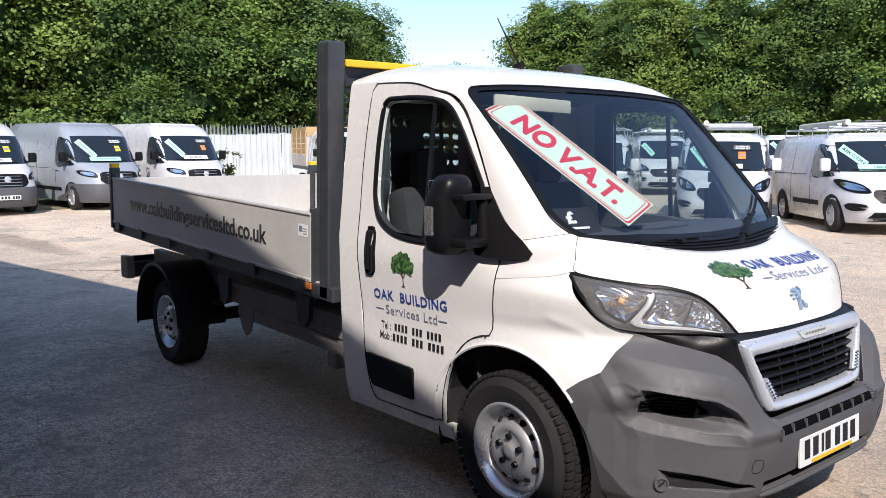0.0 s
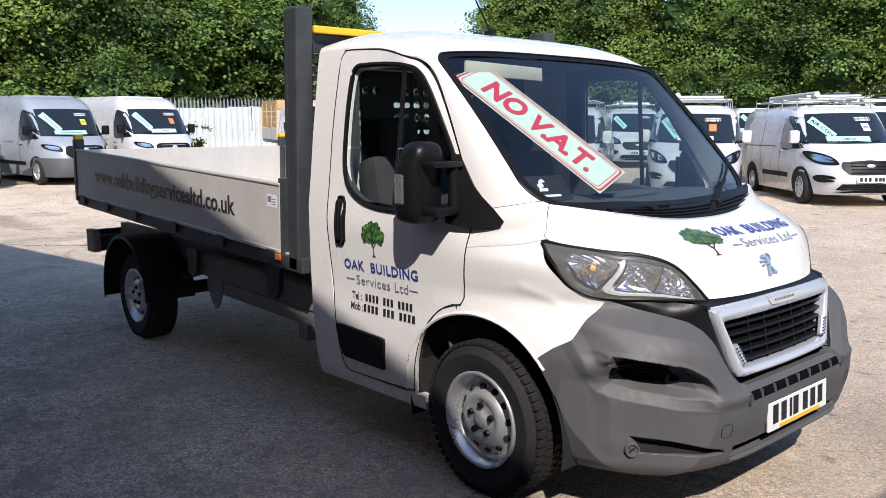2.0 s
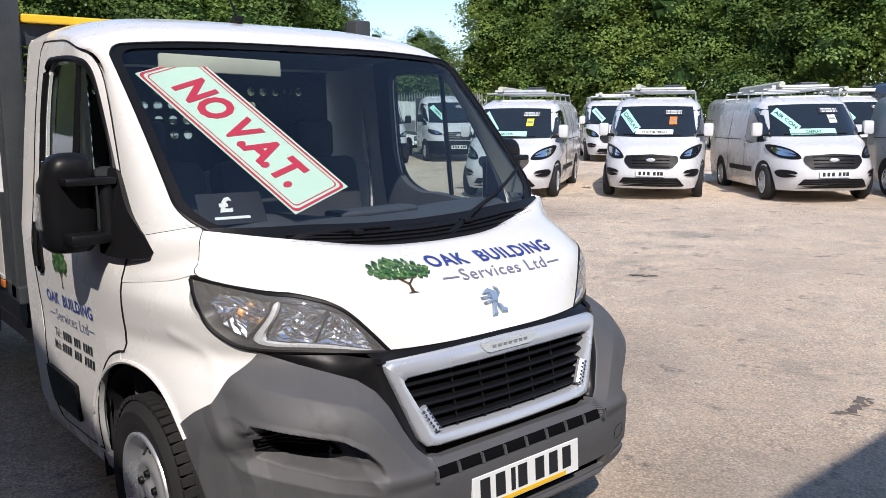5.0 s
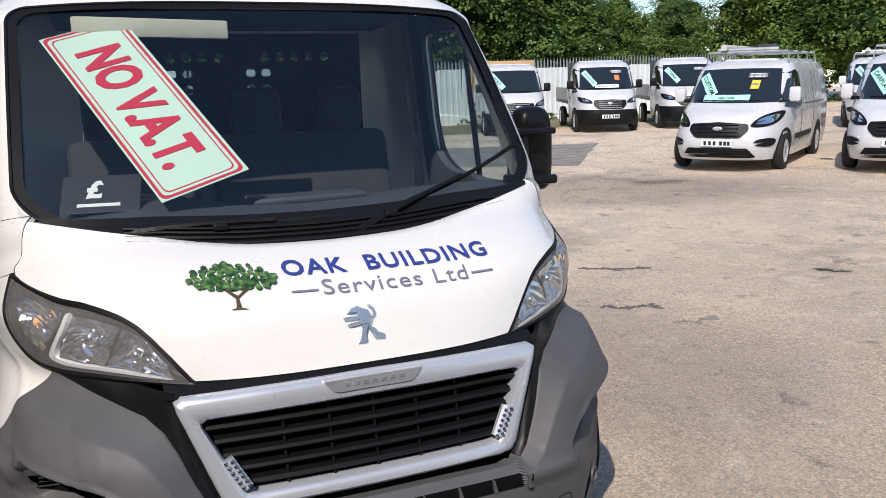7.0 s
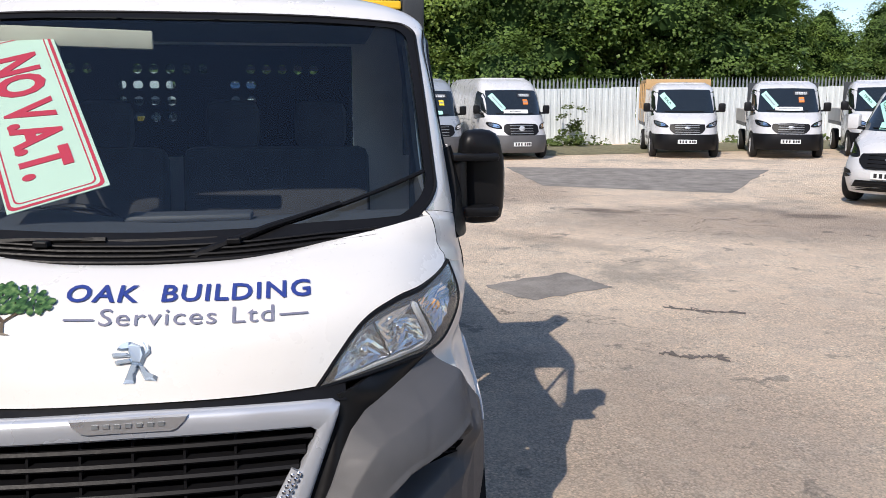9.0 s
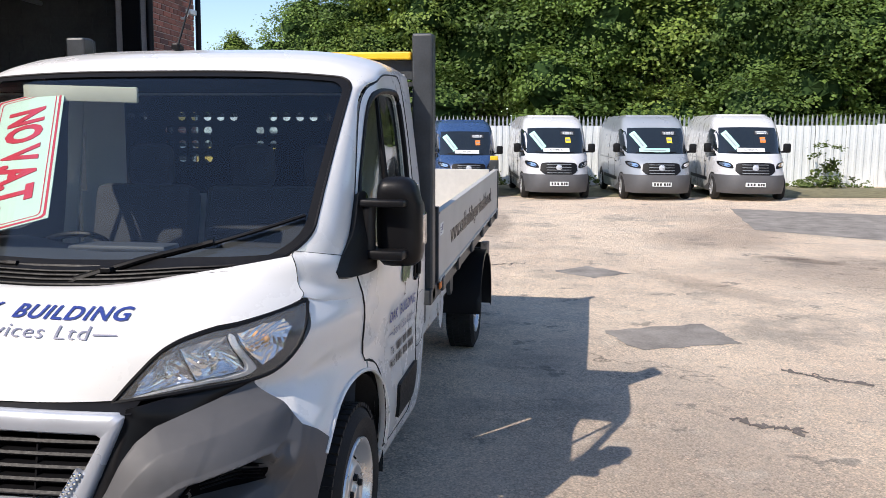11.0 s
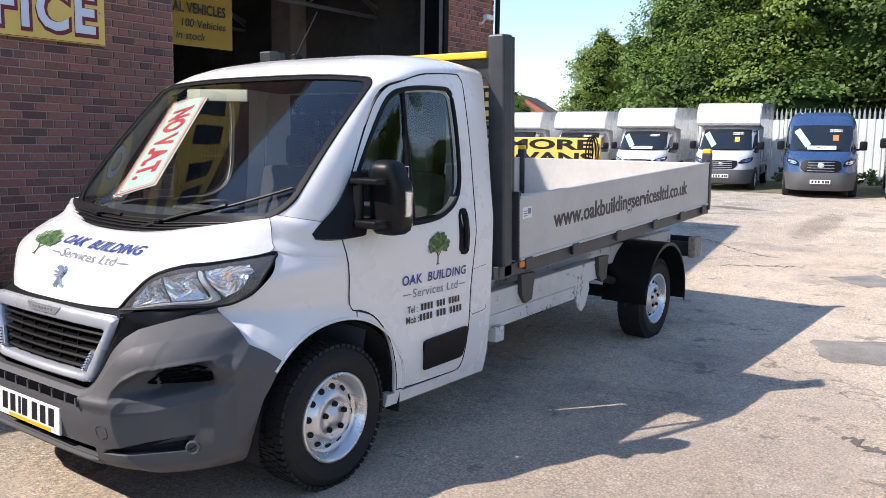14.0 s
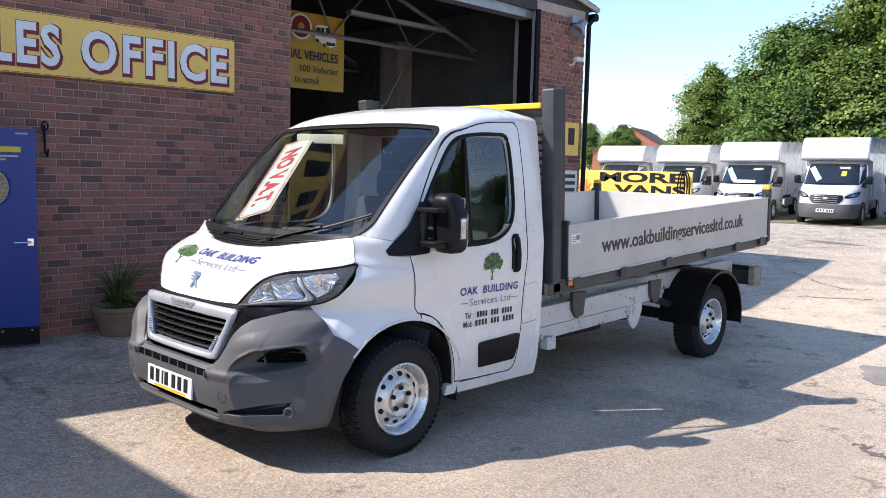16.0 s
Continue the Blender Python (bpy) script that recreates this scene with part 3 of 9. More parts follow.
def build_wheel(parent, x, y, s, radius=0.345, width=0.225, rim=0.215, name="wheel"):
    """A steel wheel on the axle at x, its outer face towards s."""
    w = obj(name, mesh_of(name, *wheel_rim(rim)), M["alloy"], parent, "silver steel wheel with round holes", Matrix.Translation((x, y, radius)) @ Matrix.Diagonal((1, s, 1, 1)))
    h = width / 2
    prof = [(rim, -h + 0.02), (rim + 0.03, -h), (radius - 0.05, -h - 0.004), (radius - 0.015, -h + 0.02), (radius, -h + 0.05), (radius + 0.001, 0.0), (radius, h - 0.05), (radius - 0.015, h - 0.02), (radius - 0.05, h + 0.004), (rim + 0.045, h), (rim + 0.012, h - 0.008), (rim, h - 0.02)]
    part("tyre", lathe([(r, a - h) for r, a in prof], 48), M["rubber"], w, "black rubber tyre", smooth=True)
    bm = bmesh.new()
    for k in range(56):
        for row, a in enumerate((-0.075, -0.025, 0.025, 0.075)):
            ang = 2 * math.pi * (k + 0.5 * (row % 2)) / 56
            m = Matrix.Rotation(-ang, 4, "Y") @ Matrix.Translation((radius - 0.002, a * width / 0.225 - h, 0))
            bmesh.ops.create_cube(bm, size=1, matrix=m @ Matrix.Diagonal((0.016, 0.042 * width / 0.225, 0.028, 1)))
    part("tread", bm, M["rubber"], w)
    bm = bmesh.new()
    bmesh.ops.create_cone(bm, cap_ends=True, segments=24, radius1=rim - 0.004, radius2=rim - 0.004, depth=0.02, matrix=Matrix.Translation((0, -width + 0.03, 0)) @ Matrix.Rotation(radians(90), 4, "X"))
    part("wheel_back", bm, M["dark"], w)
    # the rim is closed: dark discs paint the shade of its holes
    for k in range(12):
        a = 2 * math.pi * k / 12 + 0.1
        bm = bmesh.new()
        bmesh.ops.create_cone(bm, cap_ends=True, segments=14, radius1=0.0155, radius2=0.0155, depth=0.012, matrix=Matrix.Translation(((rim - 0.071) * math.cos(a), -0.0495, (rim - 0.071) * math.sin(a))) @ Matrix.Rotation(-a, 4, "Y") @ Matrix.Rotation(radians(-45), 4, "Z") @ Matrix.Rotation(radians(90), 4, "X"))
        part("wheel_hole", bm, M["dark"], w, "dark disc painted as the shade in a round hole")
    for k in range(5):
        a = 2 * math.pi * k / 5 + 0.3
        bm = bmesh.new()
        bmesh.ops.create_cone(bm, cap_ends=True, segments=10, radius1=0.016, radius2=0.013, depth=0.02, matrix=Matrix.Translation((0.066 * math.cos(a), -0.018, 0.066 * math.sin(a))) @ Matrix.Rotation(radians(-90), 4, "X"))
        part("wheel_bolt", bm, M["black"], w, "dark wheel bolt")
    return w


def wheel_rim(rim):
    """Points and faces of the closed rim with its dish and the hub."""
    verts, faces = [], []
    n = 96
    prof = [(rim, -0.03), (rim + 0.004, -0.004), (rim - 0.006, 0.0), (rim - 0.016, -0.008), (rim - 0.03, -0.05), (rim - 0.045, -0.075), (rim - 0.06, -0.062), (rim - 0.082, -0.04), (rim - 0.098, -0.022), (0.098, -0.014), (0.090, -0.022), (0.040, -0.024), (0.034, -0.012), (0.012, -0.010)]
    for r, a in prof:
        for k in range(n):
            t = 2 * math.pi * k / n
            verts.append((r * math.cos(t), a, r * math.sin(t)))
    for i in range(len(prof) - 1):
        for k in range(n):
            faces.append((i * n + k, i * n + (k + 1) % n, (i + 1) * n + (k + 1) % n, (i + 1) * n + k))
    faces.append(tuple((len(prof) - 1) * n + k for k in range(n)))
    return verts, faces


# bonnet: from the grille round the lamps to the shut line on the wing
def skin_yz(x, z, inset=0.004):
    return (CAB.side(x, z).y - inset, z)


edge = smooth_line([(0.438, 0.907), (0.492, 0.964), (0.545, 1.012), (0.59, 1.038), (0.65, 1.055), (0.74, 1.074), (0.816, 1.103), skin_yz(0.268, 1.130), (0.818, 1.157), (0.785, 1.190), (0.750, 1.226)], 30)
rows = []
for i, (yy, zz) in enumerate(edge):
    zc = 0.902 + 0.240 * (i / 29) ** 0.85
    rows.append([CAB.on_front(0.003)((u * yy, zc + (zz - zc) * abs(u) ** 3.0)) for u in np.linspace(-1, 1, 33)])
part("bonnet", sheet(rows, 0.03, INSIDE), M["white"], truck, "cream white bonnet with tree print", smooth=True)

# cowl below the windscreen
def cowl_line(y):
    return 1.136 + 0.016 * (y / 0.8) ** 2 + 0.060 * (abs(y) / 0.86) ** 6


rows = []
for i in range(6):
    rows.append([CAB.on_front(-0.006)((y, cowl_line(y) + (0.080 - 0.030 * (abs(y) / 0.86) ** 4) * i / 5)) for y in np.linspace(-0.73, 0.73, 41)])
cowl = part("cowl", sheet(rows, 0.03, INSIDE), M["satin"], truck, "black plastic scuttle panel", smooth=True)
for k in range(4):
    part("cowl_slat", tube([CAB.on_front(-0.001)((y, cowl_line(y) + 0.012 + 0.010 * k)) for y in np.linspace(-0.55, 0.62, 24)], 0.0045, 6), M["black"], cowl)
for y in (-0.30, 0.22):
    p = CAB.on_front(0.004)((y, 1.178))
    part("washer_nozzle", box(p.x - 0.02, p.x + 0.02, y - 0.02, y + 0.02, p.z - 0.006, p.z + 0.014, 0.005), M["black"], cowl)

# roof fittings
part("aerial_base", box(-0.80, -0.74, -0.13, -0.09, 2.085, 2.115, 0.008), M["black"], truck)
part("aerial", tube([(-0.765, -0.11, 2.10), (-0.945, -0.11, 2.385)], [0.0065, 0.0030], 6), M["black"], truck, "thin black whip aerial")

# the shut line between wing and bumper, kinked where the corner crease meets it
SEAM = [(0.520, 0.917), (0.478, 0.852), (0.457, 0.768), (0.393, 0.729), (0.322, 0.672)]


WING_FOLD = [(0.452, 0.770), (0.405, 0.845), (0.330, 0.905), (0.220, 0.945)]


def seam_x(z):
    return float(np.interp(z, [b for _, b in SEAM[::-1]], [a for a, _ in SEAM[::-1]]))


# side panels, doors and glass
for s in (1, -1):
    skin = CAB.on_side(s)
    # wing: from the headlamp and bumper back to the door, with the wheel opening
    arch = [(0.475 * math.cos(t), 0.335 + 0.465 * math.sin(t)) for t in np.linspace(radians(45.2), radians(103), 48)]
    top = smooth_line([(0.520, 0.915), (0.415, 0.948), (0.354, 1.010), (0.308, 1.068), (0.262, 1.128), (0.20, 1.120), (0.10, 1.105), (-0.036, 1.090)], 48)
    wing_top = top
    rows = []
    for i in range(44):
        f = i / 43
        flat = [(a[0] + (b[0] - a[0]) * f, a[1] + (b[1] - a[1]) * f) for a, b in zip(arch, top)]
        bend = seam_x(flat[0][1]) - flat[0][0]
        flat = [(x + bend * (1 - j / 47) ** 4, z) for j, (x, z) in enumerate(flat)]
        rows.append([CAB.side(x, z, s) + (0.0035 * math.exp(-(nearest(WING_FOLD, x, z)[0] / 0.020) ** 2) * smoothstep(f * 5) - 0.003) * CAB.normal_side(x, z, s) for x, z in flat])
    wing = part("wing", sheet(rows, 0.025, INSIDE), M["white"], truck, "cream white front wing", smooth=True)
    lip = [CAB.side(0.478 * math.cos(t), 0.335 + 0.468 * math.sin(t), s) for t in np.linspace(radians(40), radians(176), 30)]
    part("arch_lip", tube(lip, 0.008, 6), M["white"], wing, smooth=True)
    # sheet behind the wheel opening, from the arch to the door seam
    inn = [(0.475 * math.cos(t), 0.335 + 0.465 * math.sin(t)) for t in np.linspace(radians(103), radians(180), 16)]
    out = smooth_line([(-0.112, 0.822), (-0.22, 0.78), (-0.325, 0.66), (-0.38, 0.52), (-0.412, 0.36), (-0.43, 0.335)], 16)
    part("arch_panel", sheet(between(inn, out, 4, skin), 0.02, INSIDE), M["white"], wing, smooth=True)
    # door
    outer = straight_line(smooth_line([(-0.425, 0.368), (-0.388, 0.52), (-0.335, 0.655), (-0.235, 0.775), (-0.125, 0.828), (-0.062, 0.833)], 16) + [(-0.052, 0.95), (-0.020, 1.18)]
                          + smooth_line([(-0.020, 1.24), (-0.068, 1.36), (-0.20, 1.60), (-0.338, 1.785), (-0.475, 1.898), (-0.68, 1.962), (-0.90, 1.984), (-1.02, 1.988)], 20)
                          + [(-1.052, 1.95), (-1.082, 1.55), (-1.085, 1.20), (-1.068, 0.95), (-1.050, 0.66), (-1.015, 0.40), (-0.99, 0.356), (-0.60, 0.360)] + [(-0.425, 0.368)], 97)[:-1]
    window = closed_line([(-0.075, 1.275), (-0.155, 1.46), (-0.285, 1.665), (-0.405, 1.815), (-0.50, 1.873), (-0.65, 1.895), (-0.82, 1.902), (-0.905, 1.895), (-0.936, 1.83),
                          (-0.955, 1.60), (-0.952, 1.42), (-0.905, 1.315), (-0.80, 1.252), (-0.65, 1.222), (-0.40, 1.215), (-0.18, 1.225)], 96)
    # start both loops at the same bearing from the window's middle
    mid = np.array((-0.55, 1.5))
    def by_bearing(loop, count):
        ang = np.unwrap([math.atan2(z - mid[1], x - mid[0]) for x, z in loop])
        if ang[-1] < ang[0]:
            loop, ang = loop[::-1], ang[::-1]
        ang = np.array(ang)
        xs, zs = np.array([p[0] for p in loop]), np.array([p[1] for p in loop])
        ang3 = np.concatenate([ang - 2 * math.pi, ang, ang + 2 * math.pi])
        want = np.linspace(-math.pi, math.pi, count, endpoint=False)
        order = np.argsort(ang3)
        return [(float(np.interp(t, ang3[order], np.tile(xs, 3)[order])), float(np.interp(t, ang3[order], np.tile(zs, 3)[order]))) for t in want]
    bearings = 160
    o2, w2 = by_bearing(outer, bearings), by_bearing(window, bearings)
    rows = [[skin((wx + (ox - wx) * f, wz + (oz - wz) * f)) for (wx, wz), (ox, oz) in zip(w2, o2)] for f in [0, 0.02, 0.05] + list(np.linspace(0.1, 0.96, 16)) + [0.985, 1.0]]
    door = part("door", sheet(rows, 0.03, INSIDE, closed=True), M["white"], truck, "white cab door with printed lettering", smooth=True)
    part("door_seam", tube([CAB.on_side(s, 0.0)(p) for p in outer + outer[:1]], 0.0035, 4), M["black"], door, "dark gap round the door")
    rows = [[CAB.on_side(s, off)((wx + (ox - wx) * f, wz + (oz - wz) * f)) for (wx, wz), (ox, oz) in zip(w2, o2)] for f, off in ((-0.03, -0.003), (-0.03, -0.045), (0.25, -0.060), (0.96, -0.050))]
    part("door_trim", sheet(rows, closed=True), M["dash"], door, "dark inner door trim", smooth=True)
    glass_out = CAB.on_side(s, -0.012)
    pane = part("door_window", sheet(disc_rows(w2, glass_out, 6, (-0.55, 1.5))), M["glass_dark"], door, "dark tinted door glass", smooth=True)
    pane.visible_shadow = False
    part("window_seal", tube([CAB.on_side(s, 0.001)(p) for p in w2 + w2[:2]], 0.013, 6), M["black"], door, "black rubber window seal", smooth=True)
    part("window_divider", tube([CAB.on_side(s, -0.006)(p) for p in ((-0.512, 1.875), (-0.518, 1.55), (-0.525, 1.22))], 0.014, 6), M["black"], door)
    # handle in its dark cup
    cup = closed_line([(-0.925, 1.235), (-0.925, 1.05), (-0.945, 1.025), (-0.985, 1.025), (-1.0, 1.05), (-0.995, 1.235), (-0.975, 1.258), (-0.945, 1.258)], 24)
    handle = part("door_handle", sheet(disc_rows(cup, CAB.on_side(s, 0.004), 3)), M["dark"], door, "black door handle in a recess", smooth=True)
    part("handle_rim", tube([CAB.on_side(s, 0.004)(p) for p in cup + cup[:1]], 0.008, 6), M["black"], handle, smooth=True)
    part("handle_bar", tube([CAB.on_side(s, 0.016)((-0.962, z)) for z in (1.05, 1.10, 1.18, 1.235)], 0.014, 8), M["black"], handle, smooth=True)
    # rubbing strip low on the door
    mould = straight_line([(-0.635, 0.432), (-0.612, 0.585), (-0.635, 0.592), (-1.015, 0.608), (-1.03, 0.60), (-0.985, 0.445), (-0.97, 0.438), (-0.635, 0.432)], 41)[:-1]
    part("side_moulding", sheet([[CAB.on_side(s, 0.0)(p) for p in mould]] + disc_rows(mould, CAB.on_side(s, 0.015), 3), closed=True), M["black"], door, "black plastic side moulding", smooth=True)
    # rear of the cab side and the sill
    rows = [[skin((x, z)) for x in np.linspace(xf, -1.268, 6)] for z, xf in ((0.345, -0.996), (0.42, -1.022), (0.66, -1.056), (0.95, -1.074), (1.20, -1.091), (1.40, -1.090), (1.55, -1.088), (1.95, -1.058), (1.994, -1.03), (2.0, -1.0))]
    pillar = part("rear_pillar", sheet(rows, 0.03, (-0.6, 0, 1.1)), M["white"], truck, "white cab corner panel", smooth=True)
    rows = [[skin((x, z)) for x in np.linspace(-0.36, -1.268, 14)] for z in (0.285, 0.32, 0.352)]
    part("sill", sheet(rows, 0.06, (-0.6, 0, 0.33)), M["white"], truck, smooth=True)
    if s > 0:
        flap = straight_line([(-1.062, 0.92), (-1.205, 0.935), (-1.218, 0.925), (-1.218, 0.68), (-1.205, 0.67), (-1.062, 0.66), (-1.062, 0.92)], 25)
        part("fuel_flap", tube([CAB.on_side(s, 0.0)(p) for p in flap], 0.0022, 4), M["black"], pillar, "outline of the fuel flap")
    # mirror: triangle foot, two arms, shell, glass, indicator
    foot = closed_line([(0.105, 1.17), (-0.13, 1.182), (-0.135, 1.235), (-0.09, 1.30), (-0.155, 1.455), (-0.125, 1.47), (-0.02, 1.335), (0.08, 1.23)], 28)
    rows = [[CAB.on_side(s, 0.0)(p) for p in foot]] + disc_rows(foot, CAB.on_side(s, 0.035), 4)
    mirror = part("door_mirror", sheet(rows, closed=True), M["satin"], truck, "large black door mirror on two arms", smooth=True)
    part("mirror_arm", box(-0.215, -0.070, s * 0.950, s * 1.120, 1.425, 1.452, 0.008), M["satin"], mirror, "flat black mirror arm", smooth=True)
    part("mirror_arm", box(-0.225, -0.060, s * 0.945, s * 1.120, 1.225, 1.262, 0.010), M["satin"], mirror, "flat black mirror arm", smooth=True)
    part("mirror_post", tube([(-0.100, s * 0.975, 1.23), (-0.102, s * 0.978, 1.34), (-0.110, s * 0.980, 1.445)], [0.034, 0.028, 0.026], 12), M["satin"], mirror, smooth=True)
    rows = []
    for z, cxm, hx, hy, cym in ((1.186, -0.225, 0.020, 0.030, 1.075), (1.192, -0.226, 0.050, 0.062, 1.078), (1.210, -0.228, 0.066, 0.080, 1.080), (1.245, -0.228, 0.074, 0.087, 1.080), (1.300, -0.226, 0.076, 0.089, 1.080), (1.400, -0.222, 0.076, 0.089, 1.079),
                               (1.432, -0.220, 0.075, 0.088, 1.078), (1.446, -0.212, 0.070, 0.084, 1.076), (1.470, -0.206, 0.070, 0.080, 1.074), (1.500, -0.204, 0.066, 0.074, 1.072), (1.522, -0.206, 0.055, 0.062, 1.070), (1.534, -0.208, 0.036, 0.042, 1.068), (1.538, -0.208, 0.012, 0.016, 1.068)):
        ring = []
        for k in range(28):
            t = 2 * math.pi * k / 28
            c, q = math.cos(t), math.sin(t)
            ring.append(Vector((cxm + hx * math.copysign(abs(c) ** 0.55, c) - 0.22 * hy * q * 0.6, s * (cym + hy * math.copysign(abs(q) ** 0.62, q)), z)))
        rows.append(ring)
    part("mirror_shell", sheet(rows, closed=True), M["satin"], mirror, "rounded black mirror shell", smooth=True)
    part("mirror_glass", box(-0.309, -0.302, s * 1.010, s * 1.145, 1.225, 1.415, 0.003), M["bright"], mirror, "mirror glass")
    part("blind_glass", box(-0.290, -0.283, s * 1.015, s * 1.135, 1.45, 1.51, 0.003), M["bright"], mirror, "small upper mirror glass")
    part("indicator", box(-0.275, -0.215, s * 1.152, s * 1.176, 1.27, 1.40, 0.009), M["lens"], mirror, "clear indicator lens")
    part("indicator_back", box(-0.270, -0.220, s * 1.148, s * 1.170, 1.275, 1.395, 0.007), M["lamp_chrome"], mirror)

# seams on the bonnet side towards the windscreen
for s in (1, -1):
    # headlamp: black housing, chrome chambers, light guide and clear cover
    upper = smooth_line([(0.440, 0.903), (0.490, 0.955), (0.540, 1.004), (0.584, 1.031), (0.650, 1.050), (0.738, 1.068), (0.812, 1.097), (0.866, 1.124)], 32)
    lower = smooth_line([(0.438, 0.900), (0.520, 0.908), (0.655, 0.918), (0.775, 0.922), (0.830, 0.942), (0.872, 0.996), (0.884, 1.058), (0.868, 1.120)], 32)
    def lamp_spot(u, v, off):
        """A place in the lamp: u from its inner to its outer tip, v from foot to head."""
        l, h = on_line(lower, u), on_line(upper, u)
        return CAB.on_front(off)((s * (l[0] + (h[0] - l[0]) * v), l[1] + (h[1] - l[1]) * v))
    rows = [[lamp_spot(u, f, -0.004 - 0.055 * (math.sin(math.pi * f) * math.sin(math.pi * min(1, 0.04 + 0.93 * u))) ** 0.5) for u in np.linspace(0, 1, 32)] for f in np.linspace(0, 1, 11)]
    lamp = part("headlamp", sheet(rows), M["satin"], truck, "swept-back clear headlamp with a black housing", smooth=True)
    part("lamp_cover", sheet([[lamp_spot(u, f, 0.001) for u in np.linspace(0, 1, 32)] for f in np.linspace(0, 1, 10)]), M["lens"], lamp, "clear headlamp cover", smooth=True).visible_shadow = False
    ring = [CAB.on_front(-0.001)((s * y, z)) for y, z in lower + upper[::-1]]
    part("lamp_edge", tube(ring + ring[:1], 0.0065, 6), M["black"], lamp, smooth=True)
    def chamber(name, outline, deep, mat, label, steps=7, twist=0.0):
        """A pressed reflector: flat facets falling to a lamp in the middle."""
        loop = []
        for (a, b), (c, d) in zip(outline, outline[1:] + outline[:1]):
            loop += [(a + (c - a) * k / 4, b + (d - b) * k / 4) for k in range(4)]
        cu, cv = sum(p[0] for p in loop) / len(loop), sum(p[1] for p in loop) / len(loop)
        cells = []
        for i in range(steps):
            g = 1 - 0.97 * i / (steps - 1)
            cells.append([lamp_spot(cu + (a - cu) * g, cv + (b - cv) * g, -0.010 - deep * (1 - g * g) - 0.004 * ((k + i) % 2)) for k, (a, b) in enumerate(loop)])
        return part(name, sheet(cells, closed=True), mat, lamp, label)
    def bulb(u, v, off, r, mat, owner, name="bulb"):
        bm = bmesh.new()
        bmesh.ops.create_icosphere(bm, subdivisions=2, radius=r, matrix=Matrix.Translation(lamp_spot(u, v, off)))
        part(name, bm, mat, owner, smooth=True)
    inner = chamber("dip_reflector", [(0.10, 0.22), (0.375, 0.18), (0.405, 0.90), (0.30, 0.90), (0.16, 0.74)], 0.030, M["lamp_chrome"], "chrome dipped-beam reflector")
    bulb(0.30, 0.50, -0.030, 0.016, M["lamp_chrome"], inner)
    main = chamber("main_reflector", [(0.385, 0.18), (0.58, 0.20), (0.61, 0.50), (0.640, 0.90), (0.42, 0.90)], 0.034, M["lamp_chrome"], "chrome main-beam reflector")
    bulb(0.52, 0.55, -0.034, 0.018, M["lamp_chrome"], main)
    turn = chamber("turn_reflector", [(0.645, 0.16), (0.755, 0.16), (0.87, 0.34), (0.875, 0.72), (0.80, 0.90), (0.69, 0.90)], 0.026, M["lamp_chrome"], "clear turn lamp with an amber bulb", 9)
    bulb(0.765, 0.52, -0.022, 0.014, M["amber"], turn, "amber_bulb")
    for k in range(6):
        v = 0.26 + 0.085 * k
        part("lamp_ridge", tube([lamp_spot(0.69, v, -0.012), lamp_spot(0.80 - 0.02 * abs(k - 3), v + 0.02, -0.012)], 0.0022, 5), M["lamp_chrome"], turn, smooth=True)
    guide = smooth_line([(0.05, 0.16), (0.20, 0.12), (0.42, 0.10), (0.55, 0.11), (0.605, 0.20), (0.635, 0.50), (0.665, 0.90)], 30)
    part("light_guide", sheet([[lamp_spot(u + du, v + dv, off) for u, v in guide] for du, dv, off in ((-0.012, 0.05, -0.018), (-0.006, 0.03, -0.009), (0.008, -0.03, -0.009), (0.014, -0.05, -0.018))]), M["guide"], lamp, "pale strip round the lamp's foot", smooth=True)
    part("lamp_fin", sheet([[lamp_spot(u, v, off) for u, v in ((0.375, 0.22), (0.405, 0.55), (0.415, 0.86))] for off in (-0.008, -0.045)]), M["lamp_chrome"], lamp)
    part("lamp_brow", sheet([[lamp_spot(u, v, off) for u in np.linspace(0.10, 0.97, 24)] for v, off in ((0.93, -0.030), (0.93, -0.008), (1.0, -0.004))]), M["satin"], lamp, "black upper edge of the lamp", smooth=True)

# bumper: the grey moulding from wheel opening to wheel opening
def bearing(x, z):
    """The bearing round the plan at which the skin of height z lies at x."""
    a, n = CAB.read(CAB.nose, z) - CAB.pivot, CAB.read(CAB.power, z)
    return math.acos(min(1, max(0, (x - CAB.pivot) / a)) ** (n / 2))


def bearing_y(y, z):
    w, n = CAB.read(CAB.half, z), CAB.read(CAB.power, z)
    return math.asin(min(1, y / w) ** (n / 2))


def nose_at(th, z, s):
    w, a, n = CAB.read(CAB.half, z), CAB.read(CAB.nose, z) - CAB.pivot, CAB.read(CAB.power, z)
    return Vector((CAB.pivot + a * max(0, math.cos(th)) ** (2 / n), s * w * max(0, math.sin(th)) ** (2 / n), z))


def within(loop, y, z):
    inside = False
    for (a, b), (c, d) in zip(loop, loop[1:]):
        if (b > z) != (d > z) and y < (c - a) * (z - b) / (d - b) + a:
            inside = not inside
    return inside


